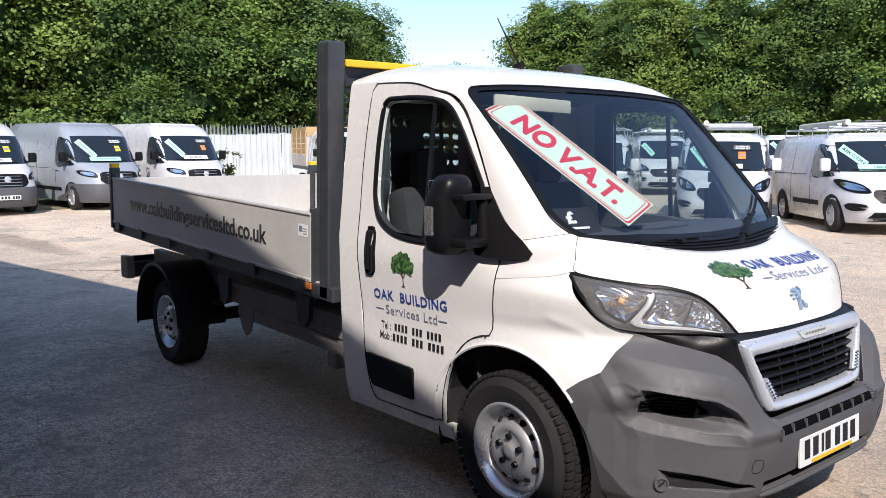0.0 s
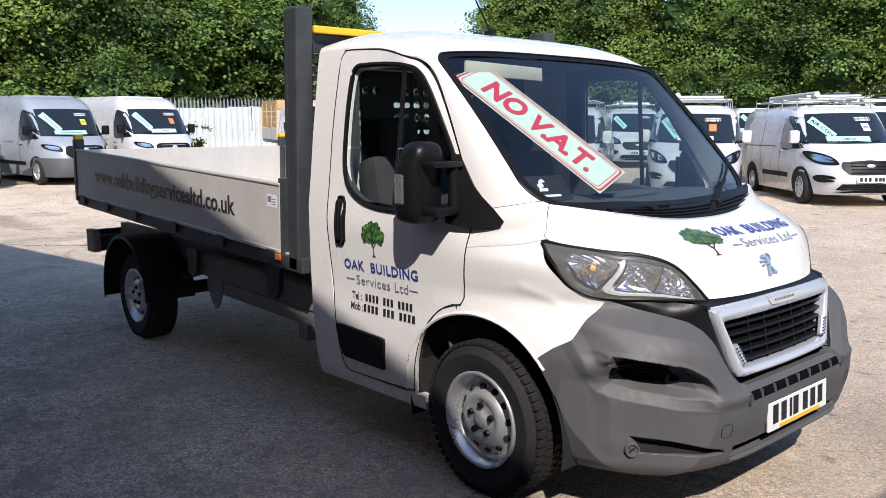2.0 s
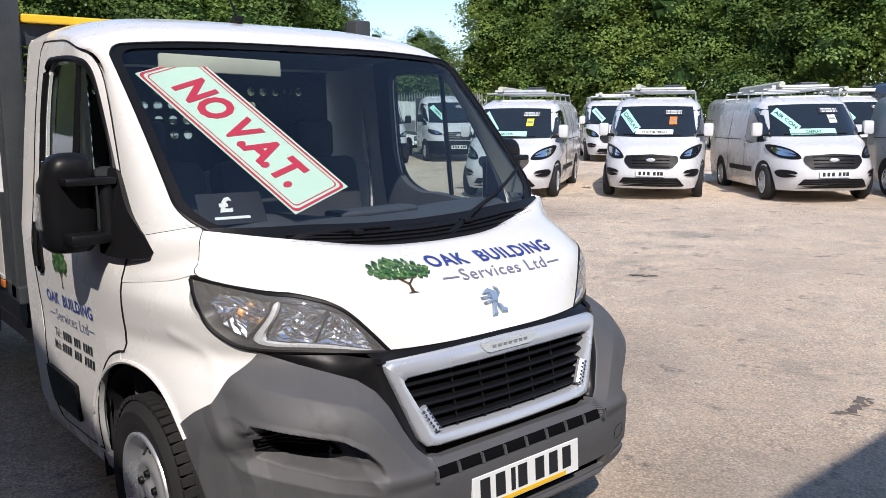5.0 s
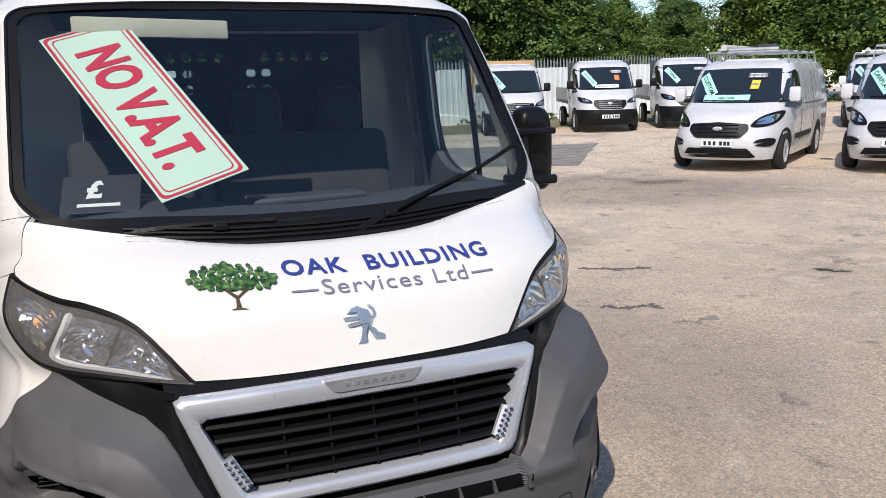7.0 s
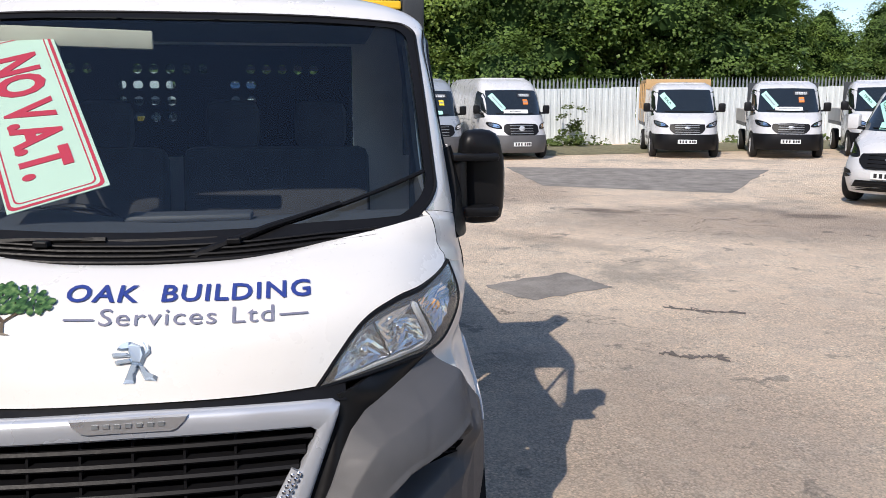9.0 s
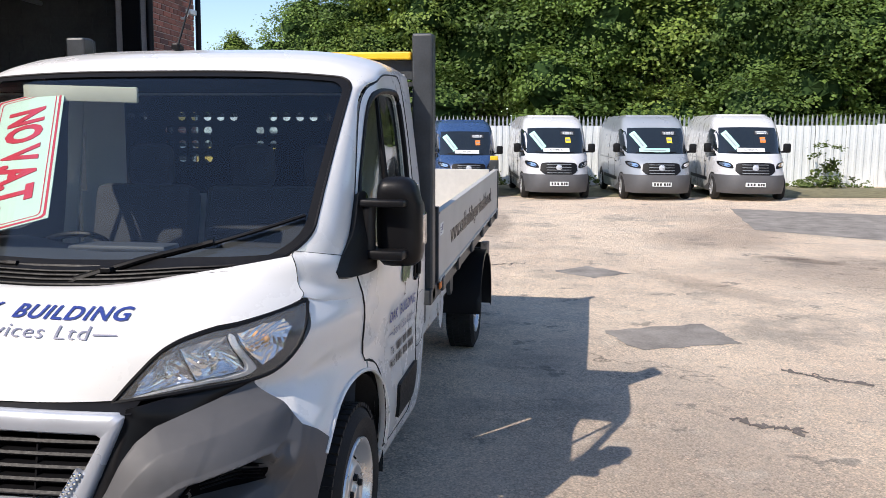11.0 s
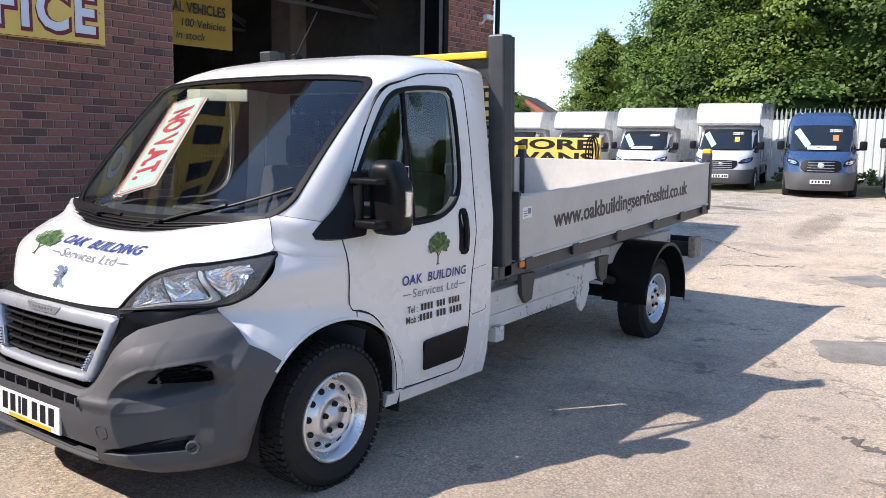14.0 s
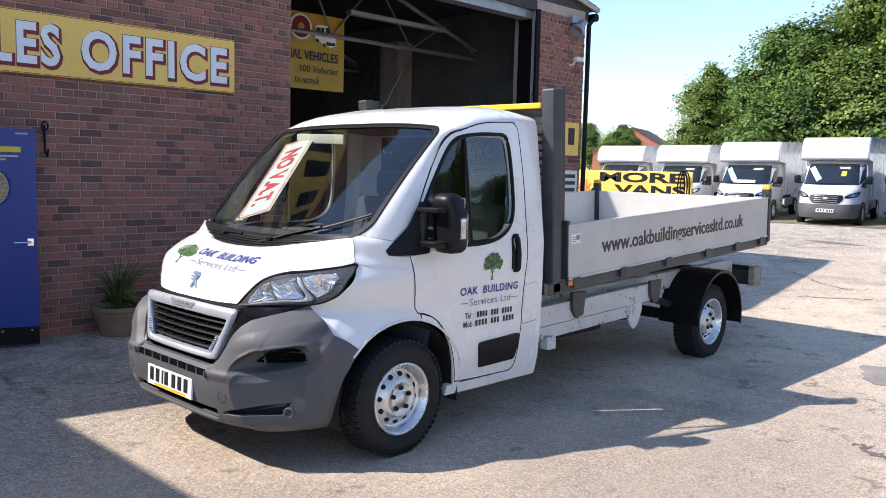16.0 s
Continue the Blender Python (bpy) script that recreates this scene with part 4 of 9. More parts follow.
PANEL_EDGE = [(0.407, 0.584), (0.436, 0.612), (0.470, 0.677), (0.500, 0.752), (0.525, 0.797), (0.565, 0.833), (0.630, 0.858), (0.690, 0.880), (0.775, 0.917)]
SCOOP_ROOF = [(0.545, 0.556), (0.562, 0.604), (0.600, 0.648), (0.665, 0.688), (0.748, 0.710), (0.830, 0.727), (0.858, 0.727), (0.874, 0.706)]
SCOOP_FLOOR = [(0.874, 0.706), (0.873, 0.690), (0.870, 0.640), (0.852, 0.605), (0.800, 0.580), (0.735, 0.565), (0.680, 0.551), (0.590, 0.550), (0.545, 0.556)]
SCOOP = SCOOP_ROOF + SCOOP_FLOOR[1:]
CORNER_FOLD = [(0.452, 0.770), (0.515, 0.704), (0.560, 0.625), (0.597, 0.530), (0.596, 0.350)]
POCKET = [(0.800, 0.408), (0.690, 0.392), (0.530, 0.350), (0.505, 0.328), (0.640, 0.336), (0.780, 0.340), (0.800, 0.408)]


CHAMFER = [(0.0, 0.95), (0.545, 0.938), (0.58, 0.915), (0.62, 0.868), (0.816, 0.628), (0.90, 0.525), (0.955, 0.43), (1.0, 0.30)]


def moulded(p, lift=0.0):
    """The bumper's relief over the plain skin: shoulder, scooped corner vent with its ledge, corner fold, fog pocket, slit and foot."""
    y, z = abs(p.y), p.z
    if y > 0.5:
        flat = float(np.interp(y, [a for a, _ in CHAMFER], [b for _, b in CHAMFER]))
        p = Vector((p.x - max(0.0, p.x - flat) * smoothstep((0.735 - z) / 0.13), p.y, z))
    d = Vector((max(0.05, p.x + 0.2) * (1 if y < 0.7 else 0.5), p.y, 0)).normalized()
    h = 0.005 * smoothstep((0.566 - z) / 0.012) * smoothstep((z - 0.36) / 0.09) * smoothstep((0.60 - y) / 0.2)
    if y > 0.39 and z > 0.45:
        far, _ = nearest(PANEL_EDGE, y, z)
        wide = float(np.interp(z, [0.55, 0.68, 0.80, 0.86], [0.030, 0.040, 0.072, 0.088]))
        h += float(np.interp(y, [0.45, 0.65], [0.026, 0.046])) * (0.35 + 0.65 * smoothstep((0.92 - y) / 0.12)) * (far / wide if far < wide else math.exp(-((far - wide) / 0.15) ** 2)) * smoothstep((z - 0.50) / 0.06)
    if y > 0.50 and 0.46 < z < 0.78:
        if within(SCOOP, y, z):
            roof, _ = nearest(SCOOP_ROOF, y, z)
            floor, _ = nearest(SCOOP_FLOOR, y, z)
            deep = float(np.interp(y, [0.55, 0.64, 0.74, 0.86], [0.004, 0.048, 0.082, 0.075]))
            h += smoothstep((y - 0.553) / 0.08) * (0.005 - 0.025 * smoothstep(roof / 0.016)) - deep * smoothstep(roof / 0.022) * smoothstep(floor / 0.045)
        else:
            floor, _ = nearest(SCOOP_FLOOR, y, z)
            roof, _ = nearest(SCOOP_ROOF, y, z)
            if floor < 0.036 and floor < roof + 0.012:
                h -= 0.020 * (1 - floor / 0.036) * smoothstep((y - 0.553) / 0.08) * smoothstep(roof / 0.030)
            elif roof < 0.016:
                h += 0.005 * (1 - roof / 0.016) * smoothstep((y - 0.553) / 0.08)
    if y > 0.80:
        far, _ = nearest(CORNER_FOLD, p.x, z)
        h += 0.009 * max(0.0, 1 - far / 0.040) * smoothstep((z - 0.30) / 0.1)
    if z < 0.42 and y > 0.48 and within(POCKET, y, z):
        far, _ = nearest(POCKET, y, z)
        h -= 0.045 * smoothstep(far / 0.012)
    if y < 0.47:
        h -= 0.040 * smoothstep((z - 0.306) / 0.008) * smoothstep((0.350 - z) / 0.008) * smoothstep((0.47 - y) / 0.02)
    h -= 0.05 * max(0.0, (0.300 - z) / 0.075) ** 2 * (1 if y > 0.47 else 0.5)
    return p + d * (h + lift)


TOP_EDGE = straight_line([(0.0, 0.572), (0.36, 0.572)] + PANEL_EDGE, 190)
SIDE_EDGE = straight_line(SEAM, 64)[1:]
COLS = [("y", y, z) for y, z in TOP_EDGE] + [("x", x, z) for x, z in SIDE_EDGE]
lower_end = bearing(0.462, 0.24)
top_bearings = [bearing_y(v, z) if k == "y" else bearing(v, z) for k, v, z in COLS]
bum_rows = []
for f in np.linspace(0, 1, 190):
    row = []
    for s, order in ((-1, range(len(COLS) - 1, 0, -1)), (1, range(len(COLS)))):
        for k in order:
            t = k / (len(COLS) - 1)
            th0, th1 = lower_end * t ** 1.02, top_bearings[k]
            foot = 0.238 + 0.022 * smoothstep((0.50 - t) / 0.06)
            z = foot + (COLS[k][2] - foot) * f
            row.append(nose_at(th0 + (th1 - th0) * f ** 0.8, z, s))
    bum_rows.append(row)
bum_rows = [[moulded(p) for p in row] for row in bum_rows]
bumper = part("front_bumper", sheet(bum_rows, 0.04, (0.2, 0, 0.5)), M["bumper"], truck, "grey moulded front bumper", smooth=True, angle=50)


def grille_spot(y, z):
    return Vector((0.8375 + 0.171 * (0.882 - z) - 0.125 * y * y, y, z))


for s in (1, -1):
    # satin panel that rises from the bumper's edge to the grille frame
    a = straight_line([(0.385, 0.597), (0.408, 0.622), (0.450, 0.734), (0.494, 0.852), (0.497, 0.874), (0.500, 0.896), (0.560, 0.903), (0.655, 0.912), (0.772, 0.920)], 40)
    b = straight_line(PANEL_EDGE[:1] + PANEL_EDGE[1:], 40)
    rows = []
    for i in range(9):
        f = i / 8
        row = []
        for k, ((ay, az), (by, bz)) in enumerate(zip(a, b)):
            skin_a, skin_b = CAB.front(s * ay, az) - Vector((0.006, 0, 0)), CAB.front(s * by, bz) - Vector((0.003, 0, 0))
            g = smoothstep((0.60 - ay) / 0.10) if az > 0.86 else 1.0
            inner_p = skin_a.lerp(grille_spot(s * ay, az) - Vector((0.016, 0, 0)), g)
            row.append(inner_p.lerp(skin_b, f) + Vector((0.006 * math.sin(math.pi * f), 0, 0)))
        rows.append(row)
    part("grille_surround", sheet(rows, 0.015, (0.2, 0, 0.7)), M["satin"], bumper, "satin black panel round the grille", smooth=True)
    rows = [[CAB.front(s * y, 0.911).lerp(grille_spot(s * y, 0.880), f) - Vector((0.012, 0, 0)) for y in np.linspace(0, 0.515, 18)] for f in (0, 0.35, 0.7, 1.0)]
    part("grille_head", sheet(rows), M["satin"], bumper, "satin black strip under the bonnet", smooth=True)
    # black vent mesh; its inner end is painted shade of the scoop
    loop = closed_line([(s * y, z) for y, z in ((0.862, 0.690), (0.810, 0.690), (0.735, 0.666), (0.668, 0.622), (0.740, 0.606), (0.835, 0.620), (0.858, 0.645))], 30)
    part("vent_mouth", sheet(disc_rows(loop, lambda p: moulded(CAB.front(p[0], p[1]), 0.007), 7)), M["void"], bumper, "black corner vent mesh, run inward as painted scoop shade", smooth=True)
    for k in range(4):
        part("vent_slat", tube([moulded(CAB.front(s * y, 0.630 + 0.016 * k + 0.10 * (y - 0.80)), 0.010) for y in np.linspace(0.740, 0.855, 7)], 0.0028, 6), M["black"], bumper)
    loop = closed_line([(s * y, z) for y, z in ((0.785, 0.396), (0.690, 0.384), (0.560, 0.352), (0.540, 0.338), (0.650, 0.342), (0.785, 0.348))], 28)
    part("lower_pocket", sheet(disc_rows(loop, lambda p: moulded(CAB.front(p[0], p[1]), 0.006), 6)), M["dark"], bumper, "black pocket low in the bumper", smooth=True)
    p = moulded(CAB.front(s * 0.790, 0.352))
    turned = Matrix.Translation(p) @ Matrix.Rotation(radians(38 * s), 4, "Z")
    fog = part("fog_lamp", lathe([(0.001, 0.002), (0.019, 0.002), (0.022, 0.010), (0.027, 0.010), (0.030, 0.004), (0.032, -0.05)], 24, "x", turned), M["bumper"], bumper, "round grey fog lamp blank", smooth=True)
    part("fog_slot", box(-0.002, 0.006, -0.014, 0.014, -0.003, 0.003), M["dark"], fog, matrix=turned @ Matrix.Rotation(radians(40), 4, "X"))
    lug = closed_line([(s * y, z) for y, z in ((0.555, 0.452), (0.505, 0.446), (0.508, 0.402), (0.556, 0.408))], 16)
    part("towing_cap", tube([moulded(CAB.front(a, b), 0.0) for a, b in lug + lug[:1]], 0.0018, 4), M["black"], bumper, "outline of the towing eye cap")

# grille: silver frame, slats, side lamp strips
def by_piece(pts, per):
    """Points along a line of corners, as many on each piece."""
    out = []
    for (a, b), (c, d) in zip(pts, pts[1:]):
        out += [(a + (c - a) * k / per, b + (d - b) * k / per) for k in range(per)]
    return out


outer = by_piece([(-0.35, 0.597), (0.0, 0.597), (0.35, 0.597), (0.388, 0.603), (0.408, 0.624), (0.494, 0.852), (0.498, 0.873), (0.480, 0.884), (0.0, 0.889), (-0.480, 0.884), (-0.498, 0.873), (-0.494, 0.852), (-0.408, 0.624), (-0.388, 0.603), (-0.35, 0.597)], 6)
inner = by_piece([(-0.320, 0.632), (0.0, 0.632), (0.320, 0.632), (0.345, 0.636), (0.358, 0.652), (0.435, 0.804), (0.438, 0.817), (0.424, 0.825), (0.0, 0.829), (-0.424, 0.825), (-0.438, 0.817), (-0.435, 0.804), (-0.358, 0.652), (-0.345, 0.636), (-0.320, 0.632)], 6)
def grille_ring(f, off):
    return [grille_spot(a + (c - a) * f, b + (d - b) * f) + Vector((off, 0, 0)) for (a, b), (c, d) in zip(outer, inner)]


grille = part("grille", sheet([grille_ring(f, o) for f, o in ((0, -0.03), (0, -0.002), (0.06, 0.006), (0.25, 0.012), (0.6, 0.013), (0.9, 0.008), (1, 0.0), (1, -0.05))], closed=True), M["chrome"], truck, "silver framed grille with black slats", smooth=True)
# near-black lining paints the shade behind the slats
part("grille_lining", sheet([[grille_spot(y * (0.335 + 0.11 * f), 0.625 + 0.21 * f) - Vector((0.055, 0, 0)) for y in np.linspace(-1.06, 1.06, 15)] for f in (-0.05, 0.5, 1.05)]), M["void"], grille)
for k in range(5):
    z = 0.652 + 0.036 * k
    half = 0.356 + (z - 0.65) * 0.50
    pts = [grille_spot(y, z) - Vector((0.016, 0, 0)) for y in np.linspace(-half, half, 13)]
    bm = bmesh.new()
    bm_sheet(bm, [[p + Vector((dx, 0, dz)) for p in pts] for dx, dz in ((-0.03, 0.012), (-0.002, 0.008), (0.004, 0.001), (-0.001, -0.005), (-0.03, -0.003))])
    part("grille_slat", bm, M["black"], grille, "black grille slat", smooth=True)
for k in range(5):
    y = -0.24 + 0.12 * k
    part("grille_rib", sheet([[grille_spot(y + dy, z) - Vector((dx, 0, 0)) for z in np.linspace(0.636, 0.822, 5)] for dy, dx in ((-0.003, 0.05), (-0.003, 0.022), (0.003, 0.022), (0.003, 0.05))]), M["black"], grille)
for s in (1, -1):
    a, b = grille_spot(s * 0.345, 0.648), grille_spot(s * 0.388, 0.724)
    bm = tube([a, b], 0.017, 8)
    lampbar = part("lamp_strip", bm, M["chrome"], grille, "narrow strip of small clear lamps", smooth=True)
    for k in range(12):
        c = a + (b - a) * (k // 2 + 0.5) / 6 + Vector((0.014, 0.008 * (k % 2 * 2 - 1), 0.003 * (k % 2)))
        bm = bmesh.new()
        bmesh.ops.create_icosphere(bm, subdivisions=1, radius=0.0065, matrix=Matrix.Translation(c))
        part("small_lamp", bm, M["bright"], lampbar)
# badge strip set in the frame's head, its raised letters as plain bars
c = grille_spot(0, 0.866) + Vector((0.014, 0, 0))
plaque = [(-0.137, 0.018), (0.137, 0.018), (0.130, 0.004), (0.112, -0.014), (0.098, -0.018), (-0.098, -0.018), (-0.112, -0.014), (-0.130, 0.004)]
bm = bmesh.new()
low = [bm.verts.new(grille_spot(y, 0.866 + z) + Vector((0.008, 0, 0))) for y, z in plaque]
top = [bm.verts.new(grille_spot(y * 0.97, 0.866 + z * 0.86) + Vector((0.017, 0, 0))) for y, z in plaque]
bm.faces.new(top)
for k in range(len(plaque)):
    bm.faces.new((low[k], low[(k + 1) % len(plaque)], top[(k + 1) % len(plaque)], top[k]))
part("name_bar", bm, M["alloy"], grille, "silver badge strip")
for k in range(7):
    y = -0.075 + 0.025 * k
    p = grille_spot(y, 0.868) + Vector((0.017, 0, 0))
    part("badge_print", box(p.x, p.x + 0.002, y - 0.007, y + 0.007, 0.863, 0.873), M["galv"], grille)
# near-black strip paints the shade of slots under the grille, parted by fins
part("slot_strip", sheet([[moulded(CAB.front(y, z), 0.003) for y in np.linspace(-0.408, 0.408, 41)] for z in (0.519, 0.530, 0.541, 0.552)]), M["void"], bumper, "near-black strip painted as the shade in the slots", smooth=True)
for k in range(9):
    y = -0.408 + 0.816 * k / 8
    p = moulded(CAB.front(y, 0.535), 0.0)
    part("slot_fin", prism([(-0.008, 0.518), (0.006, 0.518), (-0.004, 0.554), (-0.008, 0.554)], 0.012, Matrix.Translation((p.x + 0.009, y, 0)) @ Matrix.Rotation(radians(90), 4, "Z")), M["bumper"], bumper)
# near-black sheet paints the shade within the slit
part("lower_intake", sheet([[moulded(CAB.front(y, z), 0.008) for y in np.linspace(-0.455, 0.455, 31)] for z in (0.312, 0.322, 0.334, 0.344)]), M["void"], bumper, "near-black sheet painted as the shade in the lower slit", smooth=True)
part("bumper_lip", tube([moulded(CAB.front(y, 0.290), 0.002) for y in np.linspace(-0.47, 0.47, 25)], [0.004] + [0.012] * 23 + [0.004], 8), M["bumper"], bumper, "grey lip below the slit", smooth=True)

# number plate, lettering as plain bars
plate = part("number_plate", box(0.932, 0.944, -0.26, 0.26, 0.292, 0.412, 0.003), M["card_white"], truck, "white number plate with a yellow strip", matrix=Matrix.Translation((0.929, 0, 0.4185)) @ Matrix.Rotation(radians(-2), 4, "Y") @ Matrix.Translation((-0.932, 0, -0.352)))
part("plate_strip", box(0.944, 0.9455, -0.17, 0.19, 0.297, 0.312), M["yellow"], plate)
for k, y in enumerate((-0.205, -0.135, -0.075, -0.03, 0.055, 0.125, 0.195)):
    part("plate_bar", box(0.944, 0.9456, y - (0.010 if k == 2 else 0.022), y + (0.010 if k == 2 else 0.022), 0.322, 0.400), M["ink"], plate)

# bonnet print: tree, words, badge
def bonnet_spot(y0, z0):
    return lambda a, b: (y0 + a, z0 + b * 0.62 - 0.017 * a)


def print_tree(parent, place, project, w, h, seed):
    """The tree of the livery: an uneven green crown over a forked trunk."""
    for nm, mat, fill in (("printed_trunk", M["bark_print"], "trunk"), ("printed_crown", M["leaf_print"], "crown")):
        bm = bmesh.new()
        if fill == "crown":
            rng = random.Random(seed)
            for k in range(80):
                a = 2.4 * k
                rad = 0.45 * math.sqrt((k + 0.5) / 80)
                bx, by = w * rad * math.cos(a) * 1.04, h * (0.60 + 0.80 * rad * math.sin(a))
                if by < h * 0.42:
                    by = h * (0.42 + 0.06 * rng.random() + 0.10 * abs(math.sin(bx / w * 9)))
                rr = h * rng.uniform(0.05, 0.088)
                n = 8
                ring = [bm.verts.new((bx + rr * 1.2 * math.cos(2 * math.pi * q / n) * rng.uniform(0.7, 1.15), by + rr * math.sin(2 * math.pi * q / n) * rng.uniform(0.7, 1.15), 0.00002 * k)) for q in range(n)]
                bm.faces.new(ring)
        else:
            for pts in ([(-0.10, 0), (-0.02, 0.04), (0.0, 0.30), (0.03, 0.30), (0.05, 0.04), (0.14, 0)], [(-0.01, 0.24), (-0.20, 0.50), (-0.17, 0.52), (0.02, 0.30)], [(0.0, 0.26), (0.18, 0.48), (0.21, 0.45), (0.03, 0.24)]):
                bm.faces.new([bm.verts.new((x * w * 0.8, y * h, 0)) for x, y in pts])
        me = bpy.data.meshes.new(nm)
        bm.to_mesh(me)
        bm.free()
        ob = obj(nm, me, mat, parent, "green tree print" if fill == "crown" else "brown trunk print")
        stick(ob.data, place, project, 0.003 if fill == "crown" else 0.002)


def words_on(parent, text, height, mat, place, project, off=0.0025, **kw):
    """Print laid on a skin, each word a mesh of its own."""
    ob = lettering("lettering", text, height, mat, parent, Matrix(), deep=0.0, **kw)
    bm = bmesh.new()
    bm.from_mesh(ob.data)
    bmesh.ops.subdivide_edges(bm, edges=[e for e in bm.edges if e.calc_length() > 0.03], cuts=2)
    spans = sorted((min(v.co.x for v in f.verts), max(v.co.x for v in f.verts)) for f in bm.faces)
    gaps, reach = [], spans[0][1]
    for a, b in spans:
        if a - reach > 0.28 * height:
            gaps.append((a + reach) / 2)
        reach = max(reach, b)
    for k in range(len(gaps) + 1):
        low = gaps[k - 1] if k else -9.0
        high = gaps[k] if k < len(gaps) else 9.0
        word = bm.copy()
        bmesh.ops.delete(word, geom=[f for f in word.faces if not low < f.calc_center_median().x < high], context="FACES")
        me = bpy.data.meshes.new("lettering")
        word.to_mesh(me)
        word.free()
        stick(me, place, project, off)
        obj("lettering", me, mat, parent)
    bm.free()
    bpy.data.objects.remove(ob)


def dash_on(parent, x0, x1, y, h, mat, place, project):
    bm = bmesh.new()
    n = 6
    v = [[bm.verts.new((x0 + (x1 - x0) * i / n, y + d * h, 0)) for i in range(n + 1)] for d in (-0.5, 0.5)]
    for i in range(n):
        bm.faces.new((v[0][i], v[0][i + 1], v[1][i + 1], v[1][i]))
    me = bpy.data.meshes.new("printed_dash")
    bm.to_mesh(me)
    bm.free()
    ob = obj("printed_dash", me, mat, parent)
    stick(me, place, project, 0.0025)


bonnet = [o for o in truck.children if o.name.startswith("bonnet")][0]
def hood(off=0.0):
    return CAB.on_front(off + 0.004)


print_tree(bonnet, bonnet_spot(-0.313, 1.036), hood, 0.240, 0.124, 5)
words_on(bonnet, "OAK  BUILDING", 0.042, M["navy"], bonnet_spot(-0.178, 1.085), hood, bold=0.0012, fit_width=0.610, spacing=1.12)
words_on(bonnet, "Services Ltd", 0.042, M["grey_print"], bonnet_spot(-0.086, 1.047), hood, fit_width=0.424, spacing=1.10)
dash_on(bonnet, 0, 0.072, 0, 0.005, M["grey_print"], bonnet_spot(-0.170, 1.057), hood)
dash_on(bonnet, 0, 0.072, 0, 0.005, M["grey_print"], bonnet_spot(0.352, 1.049), hood)
# raised emblem: a plain rearing shape of a few facets
bm = bmesh.new()
for piece in ([(-0.005, -0.008), (0.034, -0.016), (0.048, 0.028), (0.034, 0.072), (-0.010, 0.092), (-0.030, 0.084), (-0.016, 0.040)], [(-0.010, 0.092), (-0.045, 0.082), (-0.062, 0.062), (-0.044, 0.056), (-0.008, 0.058)],
              [(-0.080, 0.046), (-0.020, 0.046), (-0.006, 0.030), (-0.074, 0.028)], [(-0.068, 0.012), (-0.008, 0.022), (0.002, 0.004), (-0.062, -0.004)],
              [(-0.006, 0.004), (0.024, 0.000), (0.004, -0.050), (0.006, -0.088), (-0.034, -0.088), (-0.022, -0.050)], [(0.014, 0.000), (0.038, -0.012), (0.058, -0.046), (0.090, -0.062), (0.086, -0.082), (0.044, -0.076), (0.028, -0.040)],
              [(0.042, 0.020), (0.062, 0.040), (0.058, 0.074), (0.034, 0.096), (0.032, 0.086), (0.046, 0.066), (0.046, 0.044)]):
    a = [bm.verts.new((x, z, 0.001)) for x, z in piece]
    cx, cz = sum(x for x, _ in piece) / len(piece), sum(z for _, z in piece) / len(piece)
    b = [bm.verts.new((cx + (x - cx) * 0.7, cz + (z - cz) * 0.7, 0.010)) for x, z in piece]
    for i in range(len(a)):
        bm.faces.new((a[i], a[(i + 1) % len(a)], b[(i + 1) % len(a)], b[i]))
    bm.faces.new(b)
me = bpy.data.meshes.new("badge")
bm.to_mesh(me)
bm.free()
ob = obj("badge", me, M["emblem"], bonnet, "pale silver emblem on the bonnet")
stick(me, lambda p, q: (0.002 + p * 0.64, 0.980 + q * 0.43), hood, 0.0)

# door print; telephone lines as plain bars
for s in (1, -1):
    door = [o for o in truck.children if o.name.startswith("door") and not o.name.startswith("door_mirror")][0 if s > 0 else 1]
    lead = -0.445 if s > 0 else -0.955
    on_door = lambda off, s=s: CAB.on_side(s, off + 0.001)
    def spot(dx, z, s=s, lead=lead):
        return lambda a, b: (lead - s * (dx + a), z + b)
    print_tree(door, spot(0.275, 0.985), on_door, 0.185, 0.17, 9)
    shift, wide = (0.0, 1.0) if s > 0 else (0.034, 1.045)
    words_on(door, "OAK  BUILDING", 0.048, M["navy"], spot(shift - 0.019, 0.906), on_door, bold=0.0014, fit_width=0.567 * wide, spacing=1.10)
    words_on(door, "Services Ltd", 0.046, M["grey_print"], spot(shift + 0.076 * wide, 0.834), on_door, fit_width=0.400 * wide, spacing=1.08)
    dash_on(door, 0.0, 0.070, 0.018, 0.005, M["grey_print"], spot(shift - 0.008, 0.836), on_door)
    dash_on(door, 0.0, 0.063, 0.018, 0.005, M["grey_print"], spot(shift + 0.484 * wide, 0.836), on_door)
    for word, z, x0, x1 in (("Tel :", 0.755, 0.034, 0.510), ("Mob :", 0.702, 0.020, 0.530)):
        x0, x1 = shift + x0, shift + x1 * wide
        words_on(door, word, 0.037, M["ink"], spot(x0, z), on_door, bold=0.0006, stretch=0.9)
        pitch = (x1 - x0 - 0.115) / 13.0
        for k in (0, 1, 2, 3, 5, 6, 7, 9, 10, 11, 12):
            dash_on(door, x0 + 0.115 + pitch * k, x0 + 0.115 + pitch * (k + 0.66), 0.018, 0.036, M["ink"], spot(0, z), on_door)


